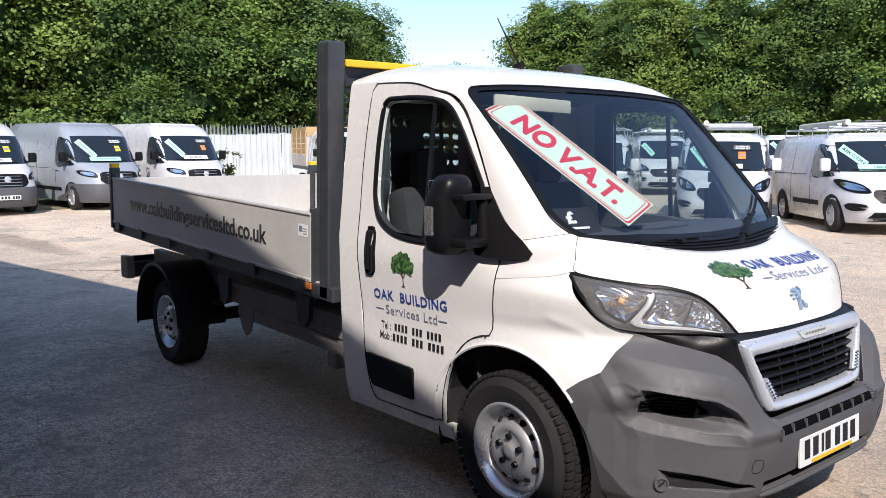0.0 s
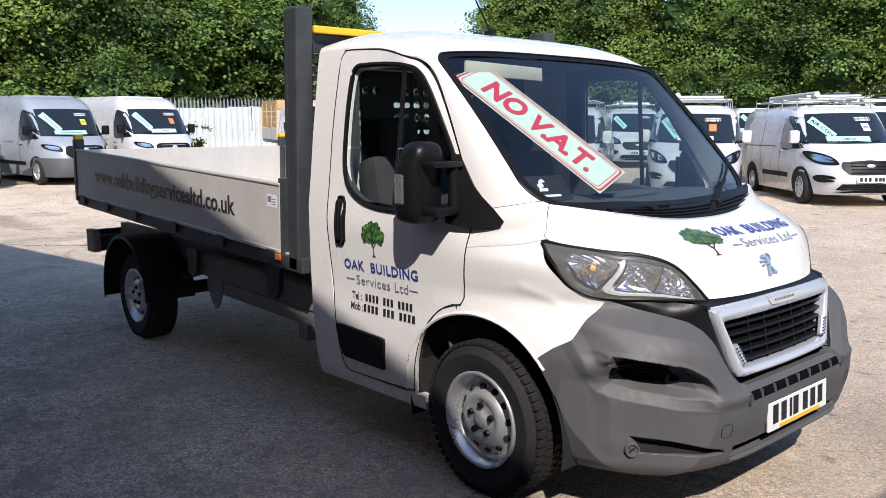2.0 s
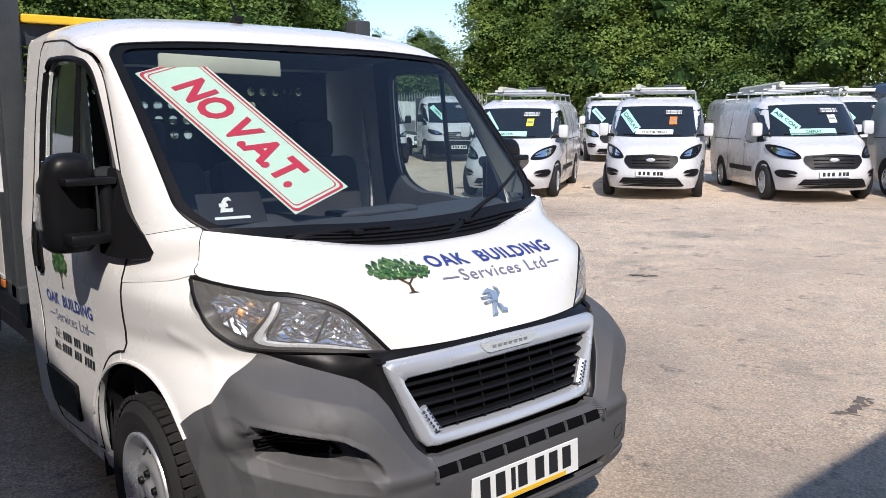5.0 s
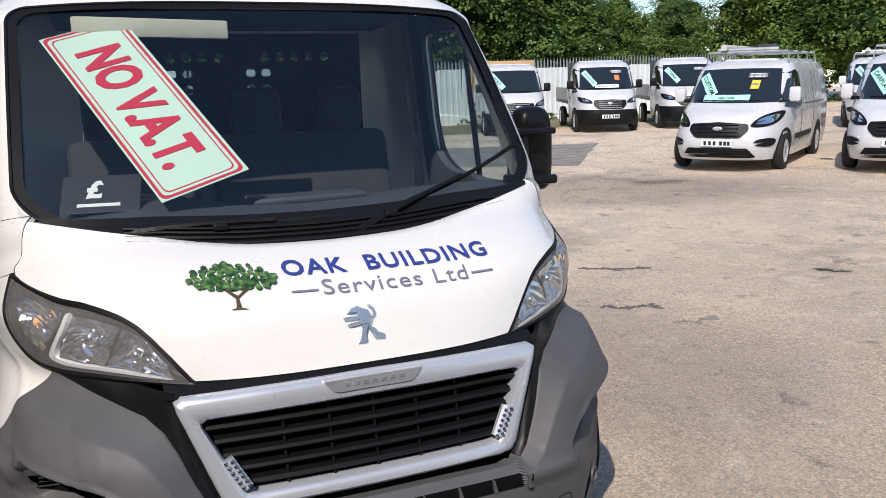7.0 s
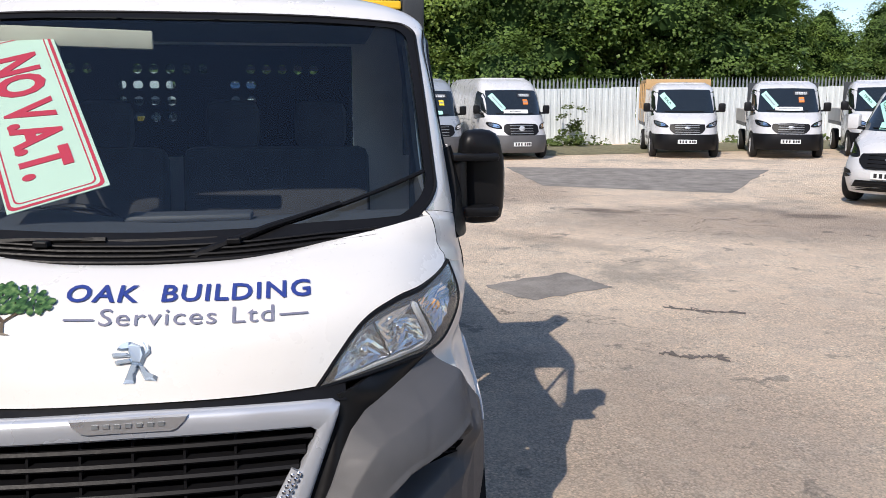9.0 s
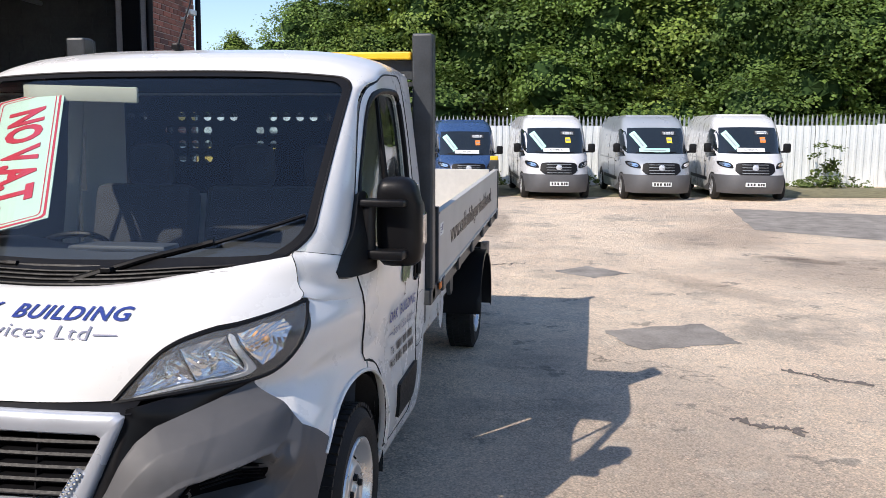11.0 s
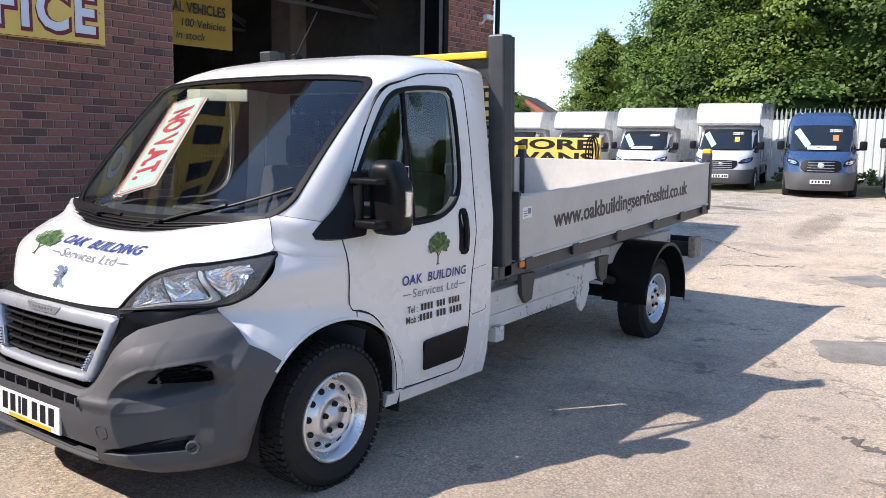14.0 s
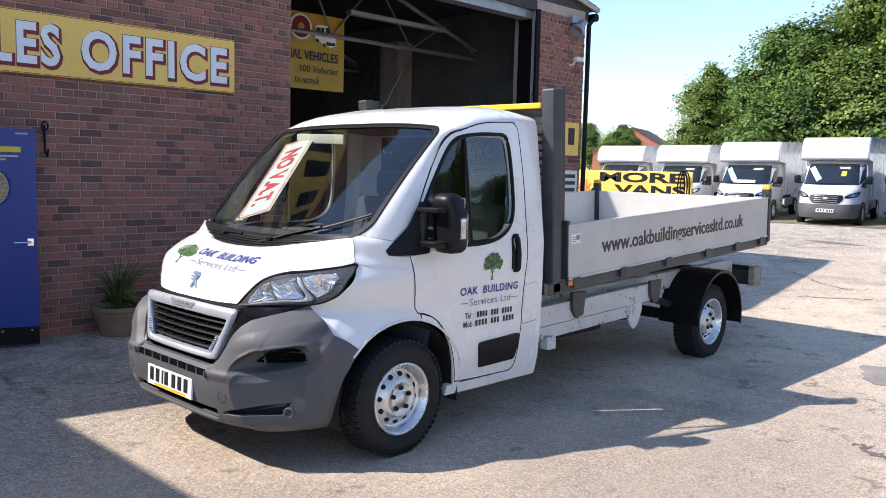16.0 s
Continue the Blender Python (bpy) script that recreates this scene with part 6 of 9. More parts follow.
# chassis under the bed
for s in (1, -1):
    # right side takes the copy with shade in its colour
    frame_mat = M["chassis"] if s > 0 else M["chassis_shaded"]
    rail = part("chassis_rail", box(-5.0, -1.32, s * 0.62, s * 0.70, 0.60, 0.755, 0.01), frame_mat, truck, "white chassis rail spotted with rust" if s > 0 else "rusty chassis rail with shade painted in as grey", matrix=Matrix.Translation((-1.3, 0, 0.70)) @ Matrix.Rotation(radians(1.4), 4, "Y") @ Matrix.Translation((1.3, 0, -0.70)))
    part("side_channel", box(-3.20, -1.34, s * 0.78, s * 0.86, 0.565, 0.715, 0.008), frame_mat, truck, "white painted side channel" if s > 0 else "side channel with shade painted in as grey", matrix=Matrix.Translation((-1.3, 0, 0.70)) @ Matrix.Rotation(radians(1.8), 4, "Y") @ Matrix.Translation((1.3, 0, -0.70)))
    part("side_lip", box(-2.75, -1.34, s * 0.80, s * 0.85, 0.465, 0.560, 0.006), frame_mat, truck, matrix=Matrix.Translation((-1.3, 0, 0.70)) @ Matrix.Rotation(radians(1.8), 4, "Y") @ Matrix.Translation((1.3, 0, -0.70)))
    for x in (-1.95, -3.10):
        part("bed_bracket", prism([(x - 0.09, 0.80), (x + 0.09, 0.80), (x + 0.07, 0.66), (x + 0.02, 0.60), (x - 0.06, 0.62)], s * 0.03, Matrix.Translation((0, s * 0.862, 0.0))), M["steel"], truck, "dark bed bracket")
    part("step_bracket", box(-1.66, -1.56, s * 0.80, s * 0.90, 0.40, 0.50, 0.01), frame_mat, truck)
    # air tank bracket, round plate
    plate_rows = [(-2.92, 0.66), (-2.72, 0.66), (-2.70, 0.56), (-2.76, 0.44), (-2.82, 0.40), (-2.88, 0.44), (-2.94, 0.56)]
    part("hanger_plate", prism(plate_rows, s * 0.012, Matrix.Translation((0, s * 0.845, 0))), frame_mat, truck, "pale hanger plate")
    # mudguard over the rear wheel
    arc = [(-4.03 + 0.445 * math.cos(t), 0.375 + 0.465 * math.sin(t)) for t in np.linspace(radians(-2), radians(190), 26)]
    rows = [[Vector((x, s * y, z + (0.0 if y < 1.06 else -0.02))) for x, z in arc] for y in (0.66, 0.70, 0.85, 1.02, 1.055, 1.06)]
    part("mudguard", sheet(rows, 0.012, (-4.03, s * 0.86, 0.335)), M["satin"], truck, "black plastic rear mudguard", smooth=True)
    part("spring", tube([(-3.3, s * 0.74, 0.60), (-3.7, s * 0.74, 0.50), (-4.03, s * 0.74, 0.46), (-4.4, s * 0.74, 0.50), (-4.8, s * 0.74, 0.62)], 0.035, 6), M["under"], truck, smooth=True)
    part("tail_lamp", box(-5.12, -5.10, s * 0.62, s * 0.93, 0.66, 0.78, 0.01), M["red"], truck, "red rear lamp")
    part("lamp_box", box(-5.10, -5.06, s * 0.61, s * 0.94, 0.65, 0.79, 0.008), M["under"], truck, "black box behind the rear lamp")
    part("bumper_end", box(-5.10, -4.93, s * 0.90, s * 0.97, 0.60, 0.80, 0.01), M["scuffed"], truck, "scuffed grey end of the rear bumper")
part("rear_axle", tube([(-4.03, -0.85, 0.345), (-4.03, 0.85, 0.345)], 0.055, 12), M["under"], truck, smooth=True)
part("rear_bumper", box(-5.08, -5.00, -0.92, 0.92, 0.60, 0.74, 0.01), M["steel"], truck, "steel rear under-run bar")
part("exhaust", tube([(-1.2, -0.35, 0.36), (-2.4, -0.35, 0.38), (-3.3, -0.40, 0.42)], 0.04, 10), M["under"], truck, smooth=True)
part("spare_wheel", lathe([(0.05, 0.50), (0.33, 0.50), (0.345, 0.46), (0.345, 0.34), (0.33, 0.30), (0.05, 0.32)], 28, "z", Matrix.Translation((-4.78 + 1.15, 0, 0.02))), M["rubber"], truck, "spare wheel under the chassis", smooth=True)
part("fuel_tank", box(-2.75, -1.75, 0.05, 0.60, 0.36, 0.60, 0.05), M["under"], truck, smooth=True)
part("cross_member", box(-1.9, -1.8, -0.62, 0.62, 0.62, 0.74), M["under"], truck)
part("cross_member", box(-3.0, -2.9, -0.62, 0.62, 0.62, 0.74), M["under"], truck)
part("rear_bumper_stay", box(-5.05, -4.80, -0.66, -0.60, 0.60, 0.74), M["under"], truck)
part("rear_bumper_stay", box(-5.05, -4.80, 0.60, 0.66, 0.60, 0.74), M["under"], truck)

# the card behind the windscreen and the small finance card under it
card_left, card_foot, card_top = Vector((-0.404, -0.759, 1.866)), Vector((0.211, -0.446, 1.338)), Vector((-0.474, -0.467, 1.943))
along = (card_foot - card_left).normalized()
upward = card_top - card_left
upward = (upward - along * upward.dot(along)).normalized()
facing = along.cross(upward)
CARD = Matrix(((along.x, upward.x, facing.x, card_left.x), (along.y, upward.y, facing.y, card_left.y), (along.z, upward.z, facing.z, card_left.z), (0, 0, 0, 1)))
sale_card = thing("sale_card", "pale mint tax-free sale card with red letters behind glass", "sign", CARD)
part("card", box(0, 0.885, 0, 0.305, -0.004, 0.0, 0.0015), M["mint"], sale_card)
for inset, w in ((0.006, 0.0105), (0.027, 0.0045)):
    loop = []
    for cx, cy, a0 in ((inset + 0.02, inset + 0.02, 180), (0.885 - inset - 0.02, inset + 0.02, 270), (0.885 - inset - 0.02, 0.30 - inset - 0.02, 0), (inset + 0.02, 0.30 - inset - 0.02, 90)):
        loop += [(cx + 0.02 * math.cos(radians(a0 + k * 22.5)), cy + 0.02 * math.sin(radians(a0 + k * 22.5))) for k in range(5)]
    bm = bmesh.new()
    a = [bm.verts.new((x, y, 0.001)) for x, y in loop]
    b = [bm.verts.new((x + w * (1 if x < 0.4425 else -1), y + w * (1 if y < 0.15 else -1), 0.001)) for x, y in loop]
    for k in range(len(a)):
        bm.faces.new((a[k], a[(k + 1) % len(a)], b[(k + 1) % len(a)], b[k]))
    part("card_line", bm, M["red"], sale_card, "red border line")
lettering("lettering", "NO V.A.T.", 0.148, M["red"], sale_card, Matrix.Translation((0.125, 0.078, 0.0015)), bold=0.0075, fit_width=0.645)
fin = thing("finance_card", "small dark windscreen card with white print", "sign", Matrix.Translation((0.10, -0.62, 1.30)) @ Matrix.Rotation(radians(78), 4, "Z") @ Matrix.Rotation(radians(48), 4, "X"))
part("card", box(-0.12, 0.12, 0, 0.145, -0.002, 0.0, 0.001), M["ink"], fin)
lettering("lettering", "\u00a3", 0.062, M["card_white"], fin, Matrix.Translation((-0.045, 0.058, 0.0012)), bold=0.004)
part("card_print", box(-0.07, 0.06, 0.022, 0.034, 0.0005, 0.0015), M["card_white"], fin)

# ---- the yard ----
def ground_z(x, y=0.0):
    """Level round the truck, rising gently towards the far fence."""
    x = max(x, -45.0)
    t, u = max(0.0, -x - 2.5), min(max(0.0, y - 1.0), 45.0)
    return 0.0215 * (t * t / 6.0 if t < 3.0 else t - 1.5) + 0.012 * (u * u / 6.0 if u < 3.0 else u - 1.5)


def ground_sheet(xs, ys, lift=0.0):
    verts = [(x, y, ground_z(x, y) + lift) for x in xs for y in ys]
    n = len(ys)
    faces = [(i * n + j, (i + 1) * n + j, (i + 1) * n + j + 1, i * n + j + 1) for i in range(len(xs) - 1) for j in range(n - 1)]
    return verts, faces


xs = [-900, -300, -100, -60, -40, -34] + list(np.arange(-33.0, 12.1, 0.75)) + [20, 40, 100, 400, 900]
ys = [-900, -300, -100, -60, -40] + list(np.arange(-30, 0.1, 5.0)) + list(np.arange(1.0, 8.1, 0.75)) + list(np.arange(10, 60.1, 5.0)) + [80, 140, 400, 900]
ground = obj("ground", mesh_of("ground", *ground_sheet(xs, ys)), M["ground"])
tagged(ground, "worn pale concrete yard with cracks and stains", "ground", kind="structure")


def flat_patch(name, outline, mat, label, lift=0.004, seed=0):
    """A thin uneven sheet on the ground."""
    rng = random.Random(seed)
    pts = []
    k = len(outline)
    for i in range(k):
        (x0, y0), (x1, y1) = outline[i], outline[(i + 1) % k]
        for f in np.linspace(0, 1, 9)[:-1]:
            pts.append((x0 + (x1 - x0) * f + rng.uniform(-0.03, 0.03), y0 + (y1 - y0) * f + rng.uniform(-0.03, 0.03)))
    bm = bmesh.new()
    c = bm.verts.new((sum(p[0] for p in pts) / len(pts), sum(p[1] for p in pts) / len(pts), 0))
    c.co.z = ground_z(c.co.x, c.co.y) + lift
    vs = [bm.verts.new((x, y, ground_z(x, y) + lift)) for x, y in pts]
    for i in range(len(vs)):
        bm.faces.new((c, vs[i], vs[(i + 1) % len(vs)]))
    return tagged(part(name, bm, mat), label, "repair patch", kind="structure")


flat_patch("ground_patch", [(-4.72, 2.10), (-4.05, 2.38), (-4.42, 3.30), (-5.20, 3.06)], M["patch"], "dark square repair patch in the yard", seed=1)
flat_patch("ground_patch", [(-8.08, 1.54), (-7.63, 2.07), (-8.05, 2.55), (-8.62, 1.99)], M["patch"], "dark small repair patch in the yard", seed=2)
flat_patch("ground_patch", [(-18.2, 5.6), (-15.6, 11.5), (-11.3, 8.2), (-13.5, 5.2)], M["patch"], "large dark resurfaced strip before the vans", seed=3)
flat_patch("ground_patch", [(-26.9, -12.5), (-26.9, 24), (-22.4, 19.5), (-22.0, 7.0), (-21.0, -12.0)], M["moss"], "overgrown mossy verge under the parked vans", 0.012, seed=5)

def ground_crack(line, width, seed):
    """A wandering open crack: a thin dark strip along a few points."""
    rng = random.Random(seed)
    pts = straight_line(line, max(8, int(14 * len(line))))
    bm = bmesh.new()
    last = None
    for i, (x, y) in enumerate(pts):
        x, y = x + rng.gauss(0, 0.035), y + rng.gauss(0, 0.035)
        (ax, ay), (bx, by) = pts[max(0, i - 1)], pts[min(len(pts) - 1, i + 1)]
        h = math.hypot(bx - ax, by - ay)
        w = width * rng.uniform(0.25, 1.0) * (0.3 if i in (0, len(pts) - 1) else 1)
        nx, ny = -(by - ay) / h * w, (bx - ax) / h * w
        pair = [bm.verts.new((x + k * nx, y + k * ny, ground_z(x + k * nx, y + k * ny) + 0.0035)) for k in (-0.5, 0.5)]
        if last:
            bm.faces.new((last[0], pair[0], pair[1], last[1]))
        last = pair
    return tagged(part("ground_crack", bm, M["crack"]), "thin dark crack in the worn concrete", "crack", kind="structure")


ground_crack([(-2.42, 5.12), (-2.28, 5.20), (-2.15, 5.27)], 0.04, 3)
ground_crack([(-16.62, -2.9), (-16.3, -2.1), (-16.23, -1.4)], 0.09, 4)
ground_crack([(-8.22, 0.22), (-8.5, 0.7), (-8.7, 1.09)], 0.05, 5)
ground_crack([(-10.69, -0.85), (-9.9, -0.2), (-9.26, 0.52)], 0.04, 6)
ground_crack([(-2.32, 2.82), (-2.2, 3.0), (-2.12, 3.22)], 0.07, 8)
ground_crack([(-3.6, 3.42), (-3.4, 3.7), (-3.28, 3.92)], 0.06, 9)
ground_crack([(0.93, 2.52), (0.96, 2.72), (0.94, 2.90)], 0.05, 10)
ground_crack([(-14.46, 10.69), (-13.0, 9.4), (-11.71, 8.31), (-13.1, 6.7), (-14.41, 5.21)], 0.05, 7)

# ---- fence of upright white sheets, with a spiked palisade behind ----
fence = thing("boundary_fence", "tall white corrugated sheet fence with spiked railings behind", "fence", kind="structure")
FX = -27.6
y = -13.0
rib = [(0.0, 0.0), (0.03, 0.03), (0.10, 0.03), (0.13, 0.0), (0.25, 0.0)]
verts, faces = [], []
for k in range(4):
    for dy, dx in rib[:-1]:
        verts += [(dx, k * 0.25 + dy, 0.0), (dx, k * 0.25 + dy, 2.18)]
verts += [(0, 0.995, 0), (0, 0.995, 2.18)]
for i in range(len(verts) // 2 - 1):
    faces.append((2 * i, 2 * i + 2, 2 * i + 3, 2 * i + 1))
panel_mesh = mesh_of("fence_sheet", verts, faces, smooth=False)
panel_mesh.materials.append(M["fence"])
rng = random.Random(4)
while y < 24:
    ob = obj("fence_sheet", panel_mesh, None, fence, "", Matrix.Translation((FX + rng.uniform(-0.012, 0.012), y, ground_z(FX, y) - 0.05 + rng.uniform(-0.03, 0.03))) @ Matrix.Rotation(radians(rng.uniform(-0.5, 0.5)), 4, "X"))
    y += 1.0
pale = prism([(-0.035, 0), (0.035, 0), (0.035, 2.45), (0.0, 2.62), (-0.035, 2.45)], 0.012)
bmesh.ops.transform(pale, matrix=Matrix.Rotation(radians(90), 4, "Z"), verts=pale.verts[:])
pale_me = bpy.data.meshes.new("pale")
pale.to_mesh(pale_me)
pale.free()
pale_me.materials.append(M["galv"])
y = -13.0
while y < 27:
    obj("pale", pale_me, None, fence, "", Matrix.Translation((FX - 0.25, y, ground_z(FX, y) - 0.1)))
    y += 0.155
part("fence_rail", box(FX - 0.24, FX - 0.20, -13, 27, 2.0 + ground_z(FX, 5), 2.05 + ground_z(FX, 5)), M["galv"], fence)

# ---- trees ----
def leaf_cloud(rng, blobs, count, size):
    """Leaves in clumps inside rounded masses: points and faces of small bent leaf sprays."""
    verts, faces = [], []
    total = sum(r ** 2 for _, _, _, r, _ in blobs)
    for bx, by, bz, r, squash in blobs:
        n = int(count * r * r / total)
        clumps = max(6, n // 48)
        centres = []
        for _ in range(clumps):
            while True:
                d = Vector((rng.gauss(0, 1), rng.gauss(0, 1), rng.gauss(0, 1)))
                if d.length > 0.1:
                    break
            d.normalize()
            rad = r * (0.55 + 0.50 * rng.random() ** 0.6)
            centres.append((Vector((bx, by, bz)) + Vector((d.x * rad, d.y * rad, d.z * rad * squash)), d))
        for i in range(n):
            c, d = centres[i % clumps]
            spread = r * 0.17
            gx, gy = rng.gauss(0, spread), rng.gauss(0, spread)
            p = c + Vector((gx, gy, rng.gauss(0, spread * 0.40) - 0.45 * (gx * d.x + gy * d.y)))
            nrm = (d * 0.6 + Vector((rng.gauss(0, 0.42), rng.gauss(0, 0.42), rng.gauss(0.75, 0.35)))).normalized()
            t = nrm.cross(Vector((rng.gauss(0, 1), rng.gauss(0, 1), rng.gauss(0, 1)))).normalized()
            b = nrm.cross(t)
            L = size * rng.uniform(0.7, 1.5)
            w = L * rng.uniform(0.35, 0.55)
            k = len(verts)
            verts += [p, p + t * L * 0.45 + b * w - nrm * 0.1 * L, p + t * L, p + t * L * 0.45 - b * w - nrm * 0.1 * L]
            faces.append((k, k + 1, k + 2, k + 3))
    return verts, faces


def make_tree(seed, height, spread, leaf, leaves, size=0.115, label=""):
    rng = random.Random(seed)
    tree = thing("tree", label, "tree", group="trees behind the fence")
    bm = bmesh.new()
    trunk_top = height * 0.55
    lean = (rng.uniform(-0.3, 0.3), rng.uniform(-0.3, 0.3))
    line = [Vector((lean[0] * (z / trunk_top) ** 2, lean[1] * (z / trunk_top) ** 2, z)) for z in np.linspace(-0.2, trunk_top, 7)]
    bm_tube(bm, line, [0.20 * (1 - 0.11 * i) for i in range(7)], 8)
    blobs = []
    for k in range(9):
        f = 0.18 + 0.55 * k / 8
        a = k * 2.4 + rng.uniform(-0.4, 0.4)
        reach = spread * (0.75 - 0.35 * k / 8) * rng.uniform(0.75, 1.1)
        start = line[min(6, 1 + int(f * 6))]
        end = Vector((math.cos(a) * reach, math.sin(a) * reach, height * (0.18 + 0.62 * k / 8) + rng.uniform(0, 0.6)))
        mid = start.lerp(end, 0.5) + Vector((0, 0, 0.35))
        bm_tube(bm, [start, mid, end], [0.075, 0.05, 0.02], 6)
        blobs.append((end.x, end.y, end.z, spread * rng.uniform(0.42, 0.60), rng.uniform(0.75, 1.0)))
    blobs.append((0, 0, height * 0.80, spread * 0.62, 1.0))
    blobs.append((lean[0], lean[1], height * 0.93, spread * 0.36, 1.0))
    blobs.append((0, 0, height * 0.50, spread * 0.70, 1.1))
    part("trunk", bm, M["bark"], tree, "rough brown trunk and limbs", smooth=True)
    lv, lf = leaf_cloud(rng, blobs, leaves, size)
    # dark filler masses stand in for the shade inside the crown
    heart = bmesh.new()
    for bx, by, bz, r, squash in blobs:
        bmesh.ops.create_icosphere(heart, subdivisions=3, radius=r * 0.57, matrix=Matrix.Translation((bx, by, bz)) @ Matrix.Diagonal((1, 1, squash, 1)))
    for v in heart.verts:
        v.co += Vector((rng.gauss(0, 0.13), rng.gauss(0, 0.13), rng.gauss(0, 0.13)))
    part("inner_foliage", heart, M["shade_leaf"], tree, "dark filler masses coloured as the crown's inner shade")
    obj("crown", mesh_of("crown", lv, lf, smooth=False), M[leaf], tree, "uneven leafy crown")
    return tree


TREE_LABELS = ("broad leafy green tree behind the fence", "tall yellow-green tree behind the fence", "dark green tree behind the fence")
protos = [make_tree(11, 9.0, 3.3, "leaf_a", 36000, label=TREE_LABELS[0]), make_tree(12, 10.0, 3.1, "leaf_b", 36000, label=TREE_LABELS[1]), make_tree(13, 8.5, 3.4, "leaf_c", 36000, label=TREE_LABELS[2]), make_tree(14, 8.0, 3.0, "leaf_a", 24000, label=TREE_LABELS[0])]
PLANTS = [(-33.0, -13.6, 0.62, 1), (-32.5, -10.0, 0.84, 0), (-33.2, -7.6, 0.95, 2), (-33.0, -5.6, 1.08, 1), (-33.5, -2.5, 1.25, 2), (-32.6, 1.5, 1.15, 0), (-33.4, 5.2, 1.25, 1), (-32.4, 9.0, 1.15, 2), (-33.2, 12.8, 1.25, 0), (-32.6, 16.4, 1.1, 2), (-33.3, 20.0, 0.95, 0),
          (-34.5, 25.2, 0.72, 3), (-34.2, 22.0, 0.78, 0), (-34.2, 28.4, 0.70, 2), (-32.3, 32.9, 0.98, 1), (-30.0, 33.4, 1.05, 0), (-27.0, 35.0, 1.1, 2), (-25.5, 35.5, 1.05, 1), (-22.0, 37.0, 1.1, 0), (-18.5, 38.2, 1.1, 2), (-14.5, 39.0, 1.15, 0), (-10.5, 39.5, 1.15, 1),
          (-6.5, 40.0, 1.15, 2), (-2.5, 40.5, 1.2, 0), (1.5, 41.0, 1.2, 1), (5.5, 41.0, 1.2, 2), (9.5, 41.0, 1.2, 0), (-37.0, -0.5, 1.35, 1), (-37.5, 7.0, 1.35, 0), (-37.0, 14.5, 1.3, 1), (-29.5, 38.0, 1.15, 1), (-20.0, 42.5, 1.3, 2), (-10.0, 44.0, 1.35, 2), (0.0, 45.5, 1.4, 0), (-80.0, -52.0, 0.75, 0), (-84.0, -47.0, 0.7, 2), (-56.5, -33.0, 0.62, 3)]
rng = random.Random(21)
used = set()
for x, y, k, kind in PLANTS:
    m = Matrix.Translation((x, y, ground_z(x, y) - 0.1)) @ Matrix.Rotation(rng.uniform(0, 6.28), 4, "Z") @ Matrix.Diagonal((k * rng.uniform(0.92, 1.08), k * rng.uniform(0.92, 1.08), k, 1))
    if kind not in used:
        used.add(kind)
        protos[kind].matrix_basis = m
    else:
        ob = copy_thing(protos[kind], m)
        ob.matrix_basis = m

# undergrowth along the fence, behind it and before it
rng = random.Random(8)
blobs = []
for _ in range(60):
    yy = rng.uniform(-14, 27)
    blobs.append((-30.2 + rng.uniform(-0.7, 0.7), yy, ground_z(-31, yy) + rng.uniform(0.8, 2.6), rng.uniform(0.9, 1.5), 1.0))
for _ in range(70):
    a = rng.uniform(0, 1)
    px, py = -31 + 44 * a, 33 + 7.0 * a
    blobs.append((px, py + rng.uniform(-1.0, 1.0), ground_z(px) + rng.uniform(0.6, 2.6), rng.uniform(1.1, 1.8), 1.0))
hedge = obj("hedge", mesh_of("hedge", *leaf_cloud(rng, blobs, 42000, 0.17), smooth=False), M["leaf_c"])
tagged(hedge, "dense dark undergrowth along the fence line", "hedge", kind="stuff")
blobs = [(-26.9 + rng.uniform(-0.4, 0.3), rng.uniform(-11, 24), ground_z(-27, 6) + 0.1, rng.uniform(0.25, 0.5), 0.6) for _ in range(60)]
blobs += [(-26.6, 10.2, ground_z(-27, 10) + 0.7, 0.75, 1.2), (-26.6, 15.4, ground_z(-27, 15) + 0.5, 0.6, 1.0)]
weeds = obj("weeds", mesh_of("weeds", *leaf_cloud(rng, blobs, 7000, 0.10), smooth=False), M["weed"])
tagged(weeds, "low green weeds and brambles at the fence foot", "weeds", kind="stuff")

# ---- far house with a red gable ----
house = thing("house", "orange brick house with a dark tiled roof, far off", "house", Matrix.Translation((-71.3, -38.9, 0.3)) @ Matrix.Rotation(radians(20), 4, "Z") @ Matrix.Diagonal((1, 1, 0.91, 1)))
part("wall", prism([(-3.6, 0), (3.6, 0), (3.6, 3.9), (0, 6.2), (-3.6, 3.9)], -9.0, Matrix.Rotation(radians(90), 4, "Z")), M["house_brick"], house)
for s in (1, -1):
    m = Matrix.Translation((0, 0, 6.35)) @ Matrix.Rotation(radians(32.5 * s), 4, "X")
    bm = bmesh.new()
    for k in range(11):
        bm_box(bm, -0.2, 9.2, s * (k * 0.42), s * (k * 0.42 + 0.44), -0.13, -0.07)
    bmesh.ops.transform(bm, matrix=Matrix.Rotation(radians(-65.0 * s), 4, "X"), verts=bm.verts[:])
    part("roof", bm, M["roof_tile"], house, "dark tiled roof slope", matrix=m)

# ---- the brick sales building; its own x runs along the front, y out of the wall ----
BX = Matrix.Translation((0.0, -3.74, 0.0))
WALL_L, WALL_R, BAY_R, PEAK = 5.0, -2.55, -8.55, -1.5          # along the front: office end, office edge, far corner
def gable(x):
    return 6.0 - (0.21 if x < PEAK else 0.30) * abs(x - PEAK)


